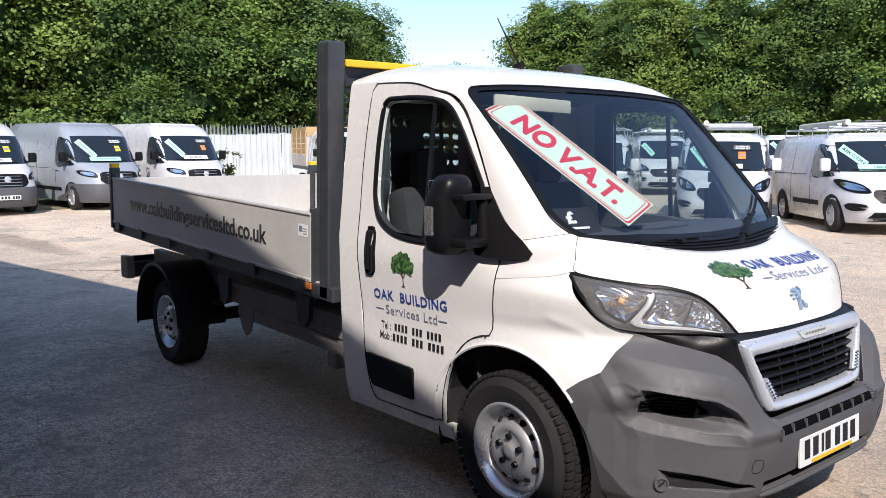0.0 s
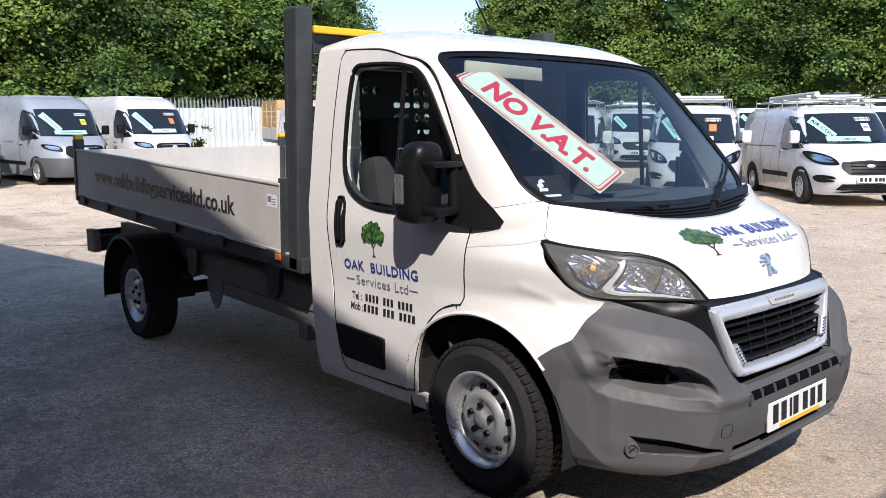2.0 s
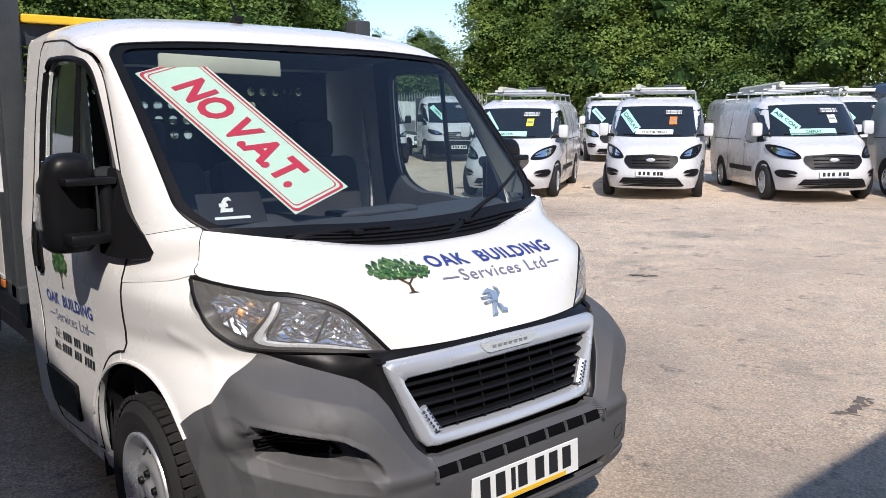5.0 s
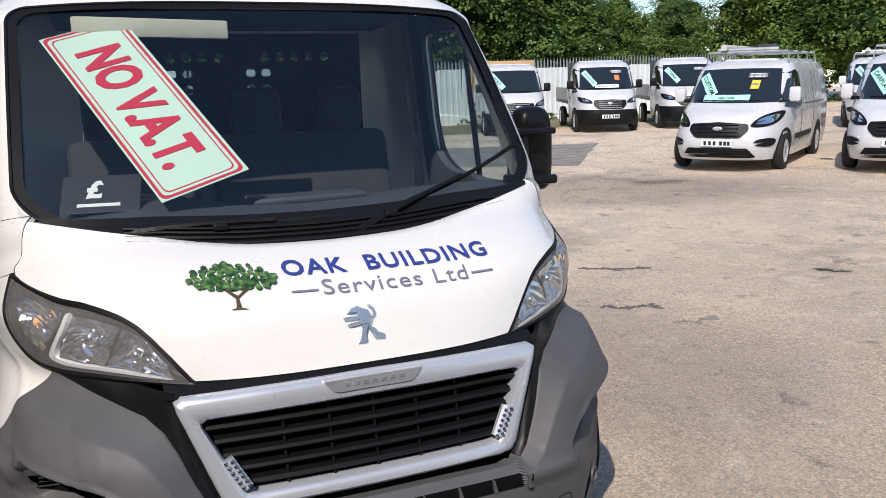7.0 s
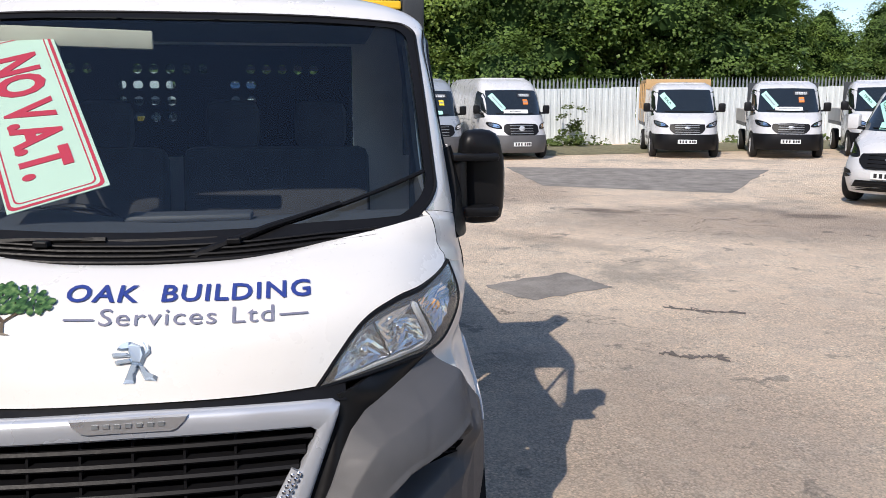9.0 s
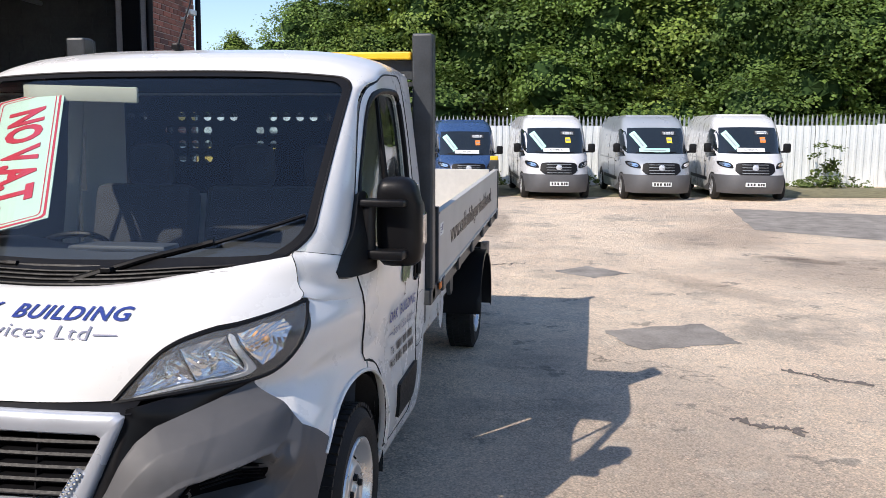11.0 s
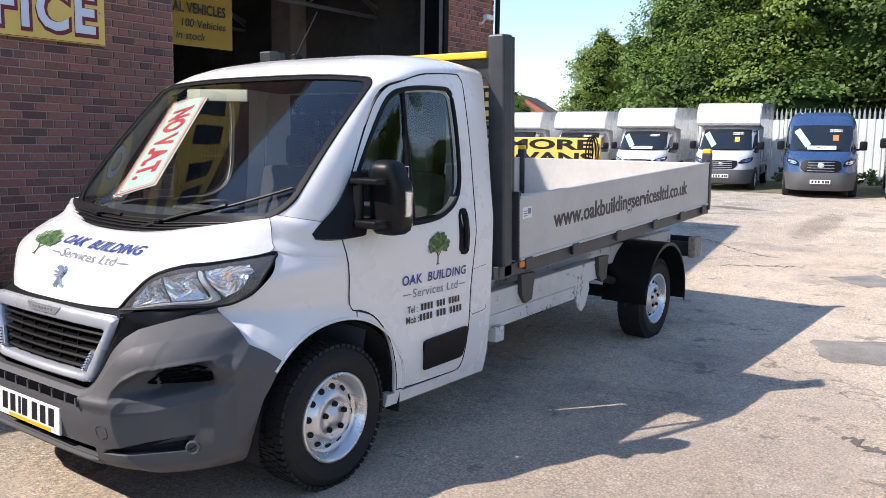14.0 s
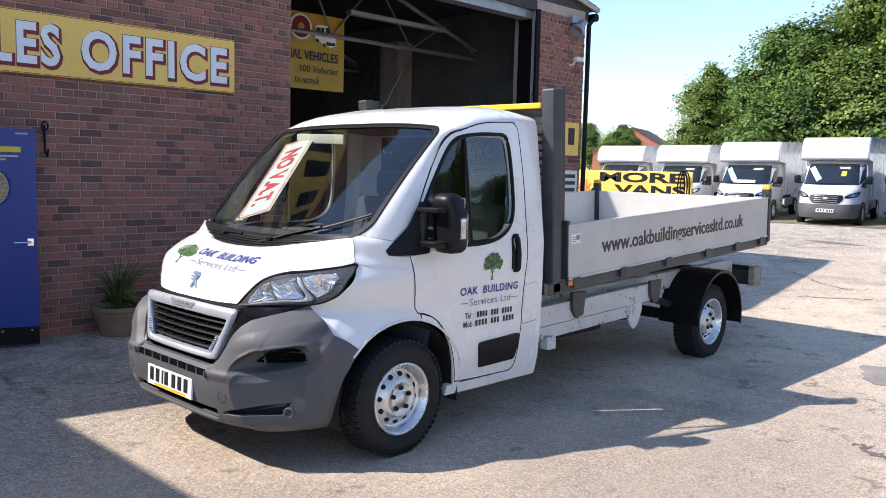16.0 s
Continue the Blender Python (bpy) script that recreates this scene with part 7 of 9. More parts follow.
building = thing("sales_building", "red-brown brick workshop with a dark open bay and gabled front", "building", BX, kind="structure")
BRICK_L, BRICK_H, JOINT = 0.215, 0.065, 0.010
def brick_mesh():
    bm = box(-BRICK_L / 2, BRICK_L / 2, -0.02, 0.006, -BRICK_H / 2, BRICK_H / 2)
    front = [e for e in bm.edges if all(v.co.y > 0 for v in e.verts)]
    bmesh.ops.bevel(bm, geom=front, offset=0.003, segments=1, affect="EDGES")
    me = bpy.data.meshes.new("brick")
    bm.to_mesh(me)
    bm.free()
    me.materials.append(M["brick"])
    return me


brick_me = brick_mesh()


def brick_run(x0, x1, z0, z1, keep=None, y=0.0, turn=None):
    """Places of the bricks of a stretch of wall in half-lap courses, every fourth one of headers."""
    spots = []
    c = 0
    z = z0 + BRICK_H / 2
    while z < z1:
        long = BRICK_L if c % 4 != 3 else (BRICK_L - JOINT) / 2
        x = x0 + (long / 2 + JOINT if c % 2 == 0 else 0.0)
        while x < x1:
            lo, hi = max(x - long / 2, x0), min(x + long / 2, x1)
            if hi - lo > 0.04 and (keep is None or keep((lo + hi) / 2, z)):
                spots.append(((lo + hi) / 2, z, (hi - lo) / BRICK_L))
            x += long + JOINT
        z += BRICK_H + JOINT
        c += 1
    return spots


office = part("office_wall", prism([(WALL_R, 0), (WALL_L, 0), (WALL_L, gable(WALL_L)), (PEAK, gable(PEAK)), (WALL_R, gable(WALL_R))], -0.28), M["mortar"], building, "red-brown brick office wall")
rng = random.Random(3)
DOOR_X0, DOOR_X1 = 0.34, 1.30
spots = brick_run(WALL_R, WALL_L, 0.0, 6.0, lambda x, z: z < gable(x) - 0.05)
near = [p for p in spots if -1.35 < p[0] < 0.30 and 0.35 < p[1] < 2.45][:300]
near_set = set(near)
for x, z, f in near:
    obj("brick", brick_me, None, office, "", Matrix.Translation((x, rng.uniform(-0.002, 0.002), z)) @ Matrix.Diagonal((f, 1, 1, 1)))


def joined_bricks(name, spots, parent, matrix=None, label=""):
    verts, faces = [], []
    for x, z, f in spots:
        k = len(verts)
        hx, hz, c, y = BRICK_L / 2 * f, BRICK_H / 2, 0.004, 0.012 + rng.uniform(-0.002, 0.002)
        verts += [(x - hx, 0, z - hz), (x + hx, 0, z - hz), (x + hx, 0, z + hz), (x - hx, 0, z + hz), (x - hx + c, y, z - hz + c), (x + hx - c, y, z - hz + c), (x + hx - c, y, z + hz - c), (x - hx + c, y, z + hz - c)]
        faces += [(k + 7, k + 6, k + 5, k + 4), (k, k + 4, k + 5, k + 1), (k + 1, k + 5, k + 6, k + 2), (k + 2, k + 6, k + 7, k + 3), (k + 3, k + 7, k + 4, k)]
    ob = obj(name, mesh_of(name, verts, faces, smooth=False), M["brick"], parent, label, matrix)
    return tagged(ob, kind="stuff")


joined_bricks("brickwork", [p for p in spots if p not in near_set], office, label="laid red-brown bricks")
# the end of the office wall turns into the bay
turn = Matrix.Translation((WALL_R, 0, 0)) @ Matrix.Rotation(radians(90), 4, "Z")
ret = part("bay_return", box(WALL_R, WALL_R + 0.28, -0.9, -0.28, 0, 5.8), M["mortar"], building)
joined_bricks("brickwork", brick_run(-0.9, 0.0, 0.0, 5.8), ret, turn)
# far pillar
pillar = part("pillar", box(-8.55, -7.25, -0.45, 0.0, 0, 4.42), M["mortar"], building, "brick corner pillar")
joined_bricks("brickwork", brick_run(-8.55, -7.25, 0, 4.25), pillar)
joined_bricks("brickwork", brick_run(-0.45, 0.0, 0.0, 4.2), pillar, Matrix.Translation((-8.55, 0, 0)) @ Matrix.Rotation(radians(90), 4, "Z"))
part("down_pipe", tube([(-7.22, 0.04, 0.0), (-7.22, 0.04, 4.25)], 0.045, 10), M["black"], building, "black down pipe", smooth=True)
part("down_pipe", tube([(-8.60, 0.05, 0.0), (-8.60, 0.05, 4.2), (-8.70, 0.10, 4.35)], 0.04, 10), M["black"], building, "black down pipe", smooth=True)
# roof edge, gable cladding over the bay, roof
fascia = prism([(WALL_R, gable(WALL_R) - 1.45), (-7.25, 4.25), (-8.65, 4.25), (-8.7, gable(-8.7)), (PEAK, gable(PEAK)), (WALL_R, gable(WALL_R))], -0.06, Matrix.Translation((0, -0.02, 0)))
part("gable_cladding", fascia, M["roof_sheet"], building, "dark gable cladding over the bay")
for x0, x1 in ((PEAK, -8.85), (PEAK, 5.2)):
    m = [Vector((x0, 0.03, gable(x0) + 0.01)), Vector((x1, 0.03, gable(x1) + 0.01))]
    bm = bmesh.new()
    for a, b in ((0.03, -14.0),):
        vs = [bm.verts.new((p.x, y, p.z + dz)) for dz in (0.0, 0.09) for p in m for y in (a, b)]
        for f in ((0, 1, 3, 2), (4, 6, 7, 5), (0, 2, 6, 4), (1, 5, 7, 3), (0, 4, 5, 1), (2, 3, 7, 6)):
            bm.faces.new([vs[i] for i in f])
    part("roof", bm, M["roof_sheet"], building, "grey sheet roof slope")
    part("barge_board", tube([(x0, 0.05, gable(x0) + 0.02), (x1, 0.05, gable(x1) + 0.02)], 0.05, 6), M["galv"], building, "pale roof edge trim")
part("gutter", tube([(-8.82, 0.05, 4.36), (-8.82, -6, 4.36)], 0.07, 8), M["black"], building, smooth=True)
# lintel of the roller door
part("lintel", box(-7.3, WALL_R, -0.30, -0.08, 4.12, 4.30, 0.01), M["galv"], building, "pale steel lintel over the bay")
part("roller_guide", box(-7.30, -7.22, -0.35, -0.1, 0, 4.15), M["black"], building)
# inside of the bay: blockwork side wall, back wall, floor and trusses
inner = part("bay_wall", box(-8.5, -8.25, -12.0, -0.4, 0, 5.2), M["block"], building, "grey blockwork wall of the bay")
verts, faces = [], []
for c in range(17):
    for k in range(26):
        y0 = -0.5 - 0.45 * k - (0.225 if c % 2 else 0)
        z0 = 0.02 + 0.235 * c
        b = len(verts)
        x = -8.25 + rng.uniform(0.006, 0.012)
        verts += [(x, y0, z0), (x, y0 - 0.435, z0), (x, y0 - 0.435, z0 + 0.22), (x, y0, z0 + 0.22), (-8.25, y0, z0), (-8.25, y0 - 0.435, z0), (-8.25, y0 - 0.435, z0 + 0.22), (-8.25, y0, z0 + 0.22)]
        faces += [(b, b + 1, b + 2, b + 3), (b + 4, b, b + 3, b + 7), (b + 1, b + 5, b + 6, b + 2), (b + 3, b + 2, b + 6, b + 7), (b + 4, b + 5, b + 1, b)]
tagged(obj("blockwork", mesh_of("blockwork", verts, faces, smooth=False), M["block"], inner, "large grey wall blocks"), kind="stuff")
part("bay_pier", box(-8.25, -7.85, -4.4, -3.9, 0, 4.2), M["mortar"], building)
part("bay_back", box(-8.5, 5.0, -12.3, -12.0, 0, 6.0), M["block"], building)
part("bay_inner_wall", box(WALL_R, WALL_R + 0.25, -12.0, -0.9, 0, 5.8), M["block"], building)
part("office_end_wall", box(4.75, 5.0, -12.0, -0.28, 0, 3.9), M["mortar"], building)
for y in (-2.2, -5.6, -9.0):
    truss = part("roof_truss", tube([(-8.3, y, 3.75), (WALL_R, y, 3.75)], 0.035, 6), M["galv"], building, "pale steel roof truss")
    part("truss_rafter", tube([(-8.3, y, 3.9), (WALL_R, y, 5.75)], 0.04, 6), M["galv"], truss)
    pts = [(-8.3, 3.8), (-7.4, 4.25), (-6.6, 3.75), (-5.8, 4.75), (-4.9, 3.75), (-4.1, 5.3), (-3.4, 3.75), (-2.6, 5.7)]
    for (a, b), (c, d) in zip(pts, pts[1:]):
        part("truss_brace", tube([(a, y, b), (c, y, d)], 0.016, 5), M["galv"], truss)
# strip lamp, unlit
part("strip_lamp", box(-6.6, -4.6, -1.5, -1.38, 3.95, 4.02, 0.01), M["galv"], building, "unlit strip lamp")

# office sign
def on_wall(x, z, y=0.02):
    """A pose on the wall whose local x, y plane faces the yard, reading left to right for one who looks at it."""
    return BX @ Matrix.Translation((x, y, z)) @ Matrix(((-1, 0, 0, 0), (0, 0, 1, 0), (0, 1, 0, 0), (0, 0, 0, 1)))


sign = thing("office_sign", "long yellow SALES OFFICE board with white letters edged maroon", "sign", on_wall(2.05, 2.50))
part("board", box(0, 3.82, 0, 0.58, 0, 0.03, 0.004), M["sign_yellow"], sign)
for zo in (0.008, 0.567):
    part("board_line", box(0.01, 3.81, zo, zo + 0.005, 0.03, 0.0315), M["maroon"], sign)
for word, xr in (("SALES", 1.93), ("OFFICE", 3.722)):
    lettering("lettering_edge", word, 0.36, M["maroon"], sign, Matrix.Translation((xr + 0.013, 0.095, 0.032)), bold=0.036, align="RIGHT", stretch=0.86 if word == "OFFICE" else 0.76, spacing=1.16)
    lettering("lettering", word, 0.36, M["sign_white"], sign, Matrix.Translation((xr, 0.110, 0.036)), bold=0.015, align="RIGHT", stretch=0.86 if word == "OFFICE" else 0.76, spacing=1.16)
for x in (0.05, 1.9, 3.77):
    part("screw", lathe([(0.010, 0.0), (0.008, 0.006), (0.001, 0.007)], 8, "z", Matrix.Translation((x, 0.30, 0.03))), M["galv"], sign)

# large yellow board high on the gable, over the office
fascia_sign = thing("gable_sign", "large yellow board with dark print on the gable", "sign", on_wall(1.6, 3.74))
part("board", box(0, 3.9, 0, 1.15, 0, 0.03, 0.004), M["sign_yellow"], fascia_sign)
for x, w, z, h in ((0.3, 0.30, 0.55, 0.42), (0.75, 0.30, 0.55, 0.42), (1.2, 0.30, 0.55, 0.42), (1.8, 0.30, 0.55, 0.42), (2.25, 0.30, 0.55, 0.42), (2.7, 0.30, 0.55, 0.42), (3.2, 0.30, 0.55, 0.42), (0.3, 1.4, 0.16, 0.16), (1.9, 1.6, 0.16, 0.16)):
    part("print_bar", box(x, x + w, z, z + h, 0.03, 0.032), M["ink"], fascia_sign)

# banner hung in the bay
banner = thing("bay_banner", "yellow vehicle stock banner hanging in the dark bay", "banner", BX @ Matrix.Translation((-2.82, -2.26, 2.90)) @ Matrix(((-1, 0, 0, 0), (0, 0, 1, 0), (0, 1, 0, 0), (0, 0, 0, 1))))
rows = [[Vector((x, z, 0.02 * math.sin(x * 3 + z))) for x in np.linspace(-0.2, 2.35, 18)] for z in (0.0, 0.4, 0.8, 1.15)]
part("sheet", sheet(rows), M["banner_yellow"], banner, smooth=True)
lettering("lettering", "COMMERCIAL VEHICLES", 0.135, M["ink"], banner, Matrix.Translation((2.22, 0.44, 0.035)), bold=0.004, align="RIGHT", stretch=0.80)
lettering("lettering", "100 Vehicles", 0.105, M["ink"], banner, Matrix.Translation((2.22, 0.255, 0.035)), align="RIGHT", stretch=1.0, shear=0.12)
lettering("lettering", "in stock", 0.105, M["ink"], banner, Matrix.Translation((1.86, 0.085, 0.035)), align="RIGHT", stretch=1.0, shear=0.12)
for r, k, mat in ((0.205, 0, "sign_white"), (0.170, 1, "maroon"), (0.060, 2, "banner_yellow")):
    bm = bmesh.new()
    bmesh.ops.create_cone(bm, cap_ends=True, segments=28, radius1=r, radius2=r, depth=0.004, matrix=Matrix.Translation((1.50, 0.92, 0.035 + 0.003 * k)) @ Matrix.Diagonal((1, 0.95, 1, 1)))
    part("round_mark", bm, M[mat], banner)
drawn = Matrix.Translation((1.77, 0.66, 0.036)) @ Matrix.Rotation(radians(-90), 4, "X")
van_print = part("van_print", prism([(0.0, 0.12), (0.0, 0.30), (0.06, 0.33), (0.26, 0.33), (0.36, 0.22), (0.40, 0.14), (0.41, 0.05), (0.30, 0.0), (0.16, 0.04)], -0.002, drawn), M["sign_white"], banner, "drawn white van")
for outline in ([(0.015, 0.21), (0.015, 0.285), (0.10, 0.29), (0.10, 0.20)], [(0.11, 0.20), (0.11, 0.29), (0.165, 0.30), (0.165, 0.19)], [(0.195, 0.30), (0.255, 0.305), (0.335, 0.215), (0.215, 0.19)],
                [(0.20, 0.085), (0.385, 0.085), (0.39, 0.045), (0.22, 0.03)], [(0.0, 0.115), (0.015, 0.07), (0.06, 0.06), (0.07, 0.105)], [(0.14, 0.06), (0.15, 0.01), (0.19, 0.0), (0.205, 0.05)]):
    part("ink_patch", prism(outline, -0.002, Matrix.Translation((0, 0, 0.003)) @ drawn), M["ink"], van_print)

# blue door, standing ajar, with a round window
DOOR = BX @ Matrix.Translation((0.47, 0.36, 0.0)) @ Matrix.Rotation(radians(-20), 4, "Z")
blue_door = thing("door_1", "blue office door with a round window, standing ajar", "door", DOOR, kind="structure")
bm = bmesh.new()
cx, cz, r, n = 0.40, 1.46, 0.185, 32
edge_pts = []
for k in range(n):
    a = 2 * math.pi * k / n + math.pi / n
    dx, dz = math.cos(a), math.sin(a)
    f = min((0.92 - cx if dx > 0 else cx) / max(abs(dx), 1e-6), (1.98 - cz if dz > 0 else cz - 0.02) / max(abs(dz), 1e-6))
    edge_pts.append((cx + dx * f, cz + dz * f))
for corner in ((0, 0.02), (0.92, 0.02), (0.92, 1.98), (0, 1.98)):
    i = min(range(n), key=lambda q: (edge_pts[q][0] - corner[0]) ** 2 + (edge_pts[q][1] - corner[1]) ** 2)
    edge_pts[i] = corner
hole = [(cx + r * math.cos(2 * math.pi * k / n + math.pi / n), cz + r * math.sin(2 * math.pi * k / n + math.pi / n)) for k in range(n)]
rings = [[Vector((x, y, z)) for x, z in pts] for pts, y in ((hole, 0.0), (edge_pts, 0.0), (edge_pts, 0.045), (hole, 0.045), (hole, 0.0))]
part("leaf", sheet(rings, closed=True), M["door_blue"], blue_door)
part("window_ring", tube([(cx + (r + 0.005) * math.cos(t), 0.048, cz + (r + 0.005) * math.sin(t)) for t in np.linspace(0, 2 * math.pi, 41)], 0.012, 6), M["door_blue"], blue_door, smooth=True)
bm = bmesh.new()
bmesh.ops.create_cone(bm, cap_ends=True, segments=32, radius1=r, radius2=r, depth=0.006, matrix=Matrix.Translation((cx, 0.022, cz)) @ Matrix.Rotation(radians(90), 4, "X"))
part("pane", bm, M["glass_dark"], blue_door, "round glass pane")
part("kick_plate", box(0.0, 0.92, 0.046, 0.050, 0.03, 0.19, 0.001), M["black"], blue_door, "black kick plate")
for x in (0.06, 0.30, 0.60, 0.86):
    part("screw", box(x - 0.008, x + 0.008, 0.05, 0.053, 0.15, 0.166), M["galv"], blue_door)
part("handle_plate", box(0.03, 0.085, 0.046, 0.054, 0.93, 1.0, 0.004), M["bright"], blue_door)
part("lever", tube([(0.055, 0.05, 0.965), (0.055, 0.095, 0.965), (0.19, 0.10, 0.965)], 0.010, 8), M["bright"], blue_door, "steel lever handle", smooth=True)
part("notice", box(0.12, 0.50, 0.046, 0.0475, 1.77, 1.82), M["card_yellow"], blue_door, "pale yellow notice")
for k, z in enumerate((1.735, 1.705)):
    part("notice_print", box(0.14 + 0.1 * k, 0.50, 0.046, 0.0473, z - 0.008, z + 0.008), M["galv"], blue_door)
part("closer_plate", box(0.06, 0.16, 0.046, 0.05, 1.93, 1.945), M["galv"], blue_door)

# hook, flood lamp and camera on the wall
hook = thing("wall_hook", "black iron hanging hook on the brick wall", "hook", BX @ Matrix.Translation((0.27, 0.02, 1.78)))
part("hook_bar", tube([(0, 0.0, 0.26), (0, 0.02, 0.0), (0, 0.06, -0.03), (0, 0.10, 0.03)], 0.011, 6), M["black"], hook, smooth=True)
part("hook_ring", tube([(0.03 * math.cos(t), 0.02, 0.25 + 0.04 * math.sin(t)) for t in np.linspace(0, 6.28, 17)], 0.008, 6), M["black"], hook, smooth=True)
flood = thing("flood_lamp", "pale bullet flood lamp on the pillar", "lamp", BX @ Matrix.Translation((-8.25, 0.12, 4.12)))
part("lamp_body", lathe([(0.001, 0.16), (0.05, 0.15), (0.06, 0.04), (0.13, -0.14), (0.125, -0.15), (0.02, -0.10)], 20, "x", Matrix.Rotation(radians(40), 4, "Y") @ Matrix.Rotation(radians(180), 4, "Z")), M["galv"], flood, smooth=True)
part("bracket", box(-0.03, 0.16, -0.1, -0.04, 0.05, 0.17, 0.01), M["galv"], flood)
cctv = thing("security_camera", "small white security camera on the pillar", "camera", BX @ Matrix.Translation((-8.2, 0.12, 3.55)))
part("body", box(-0.12, 0.08, -0.03, 0.05, 0.0, 0.07, 0.012), M["card_white"], cctv, smooth=True)
part("bracket", tube([(0.06, 0, 0.0), (0.06, -0.05, -0.06), (0.06, -0.11, -0.06)], 0.018, 8), M["card_white"], cctv, smooth=True)
notice = thing("wall_notice", "yellow notice board with dark print on the pillar", "sign", BX @ Matrix.Translation((-8.15, 0.02, 2.0)))
part("board", box(-0.3, 0.3, 0, 0.012, 0, 0.55), M["sign_yellow"], notice)
part("print_bar", box(-0.18, 0.0, 0.012, 0.014, 0.18, 0.46), M["ink"], notice)
lower_notice = thing("wall_notice", "white notice with lines of dark print on the pillar", "sign", BX @ Matrix.Translation((-8.15, 0.02, 1.2)))
part("board", box(-0.3, 0.3, 0, 0.012, 0, 0.55), M["card_white"], lower_notice)
for k in range(4):
    part("print_bar", box(-0.24, 0.22 - 0.05 * (k % 2), 0.012, 0.014, 0.08 + 0.115 * k, 0.14 + 0.115 * k), M["ink"], lower_notice)

# plant pots by the office wall
def strap_plant(n, length, spread, seed):
    rng = random.Random(seed)
    verts, faces = [], []
    for i in range(n):
        a = rng.uniform(0, 6.28)
        L = length * rng.uniform(0.6, 1.1)
        out = spread * rng.uniform(0.2, 1.0)
        w = 0.016
        side = Vector((-math.sin(a), math.cos(a), 0))
        for k in range(7):
            f = k / 6
            p = Vector((math.cos(a) * out * f ** 1.5 * L, math.sin(a) * out * f ** 1.5 * L, L * (f - 0.55 * out * f ** 2.6)))
            verts += [p + side * w * (1 - f * 0.95), p - side * w * (1 - f * 0.95)]
            if k:
                b = len(verts)
                faces.append((b - 4, b - 3, b - 1, b - 2))
    return verts, faces


for x, y, k, seed, name in ((-0.30, 0.30, 1.0, 1, "round clay pot with a spiky green plant"), (-0.92, 0.30, 0.9, 2, "clay pot with a dark spiky plant by the wall")):
    pot = thing("plant_pot", name, "plant pot", BX @ Matrix.Translation((x, y, 0)) @ Matrix.Diagonal((k, k, k, 1)), group="pots by the office wall")
    part("pot", lathe([(0.001, 0.0), (0.17, 0.0), (0.20, 0.10), (0.235, 0.24), (0.25, 0.25), (0.25, 0.29), (0.225, 0.29), (0.20, 0.22), (0.001, 0.22)], 28, "z"), M["terracotta"], pot, "weathered clay pot", smooth=True)
    obj("leaves", mesh_of("leaves", *strap_plant(60, 0.75, 1.0, seed)), M["weed"] if seed == 1 else M["leaf_c"], pot, "long strap leaves", Matrix.Translation((0, 0, 0.22)))
    rng2 = random.Random(seed + 40)
    obj("low_leaves", mesh_of("low_leaves", *leaf_cloud(rng2, [(0, 0, 0.30, 0.20, 0.7)], 260, 0.05), smooth=False), M["leaf_b"], pot)

# side wing that closes the yard on the office's side and shades the near ground
wing_building = thing("side_wing", "plain brick side wing closing the yard", "building", Matrix.Translation((0, 0, 0)), kind="structure")
part("wall", box(5.02, 9.0, -3.74, 2.4, 0, 4.22), M["mortar"], wing_building)
part("roof", box(4.98, 9.1, -3.74, 2.45, 4.22, 4.29), M["roof_sheet"], wing_building)
joined = brick_run(-3.0, 2.4, 0, 4.2)
joined_bricks("brickwork", joined, wing_building, Matrix.Translation((5.02, 0, 0)) @ Matrix.Rotation(radians(90), 4, "Z"))

# ---- the other vehicles of the yard ----
SMALL = dict(
    shell=Shell(nose=[(0.22, 0.88), (0.35, 0.97), (0.50, 1.0), (0.65, 0.985), (0.80, 0.93), (0.92, 0.84), (1.02, 0.68), (1.10, 0.44), (1.16, 0.25), (1.30, 0.08), (1.50, -0.17), (1.70, -0.42), (1.80, -0.56), (1.88, -0.76), (1.94, -0.98)],
                half=[(0.22, 0.93), (0.45, 0.97), (0.80, 0.985), (1.10, 0.975), (1.40, 0.93), (1.70, 0.875), (1.80, 0.835), (1.88, 0.77), (1.94, 0.66)],
                power=[(0.22, 3.6), (0.60, 3.6), (0.90, 3.0), (1.20, 3.6), (1.90, 4.0)], pivot=-1.25),
    top=1.96, rear=-3.98, base=2.933, screen=(1.185, 1.765, 0.80, 0.70), side_glass=[(-0.02, 1.16), (-0.42, 1.64), (-0.62, 1.70), (-1.02, 1.70), (-1.05, 1.10), (-0.40, 1.08)], seam=-1.12, bump=0.36,
    lamp=[(0.52, 0.80), (0.72, 0.79), (0.85, 0.86), (0.90, 1.03), (0.78, 1.02), (0.60, 0.93)], grille=[(0.0, 0.61), (0.38, 0.61), (0.50, 0.73), (0.48, 0.84), (0.0, 0.87)], plate=0.52, wheel=0.335, dark_front=False)
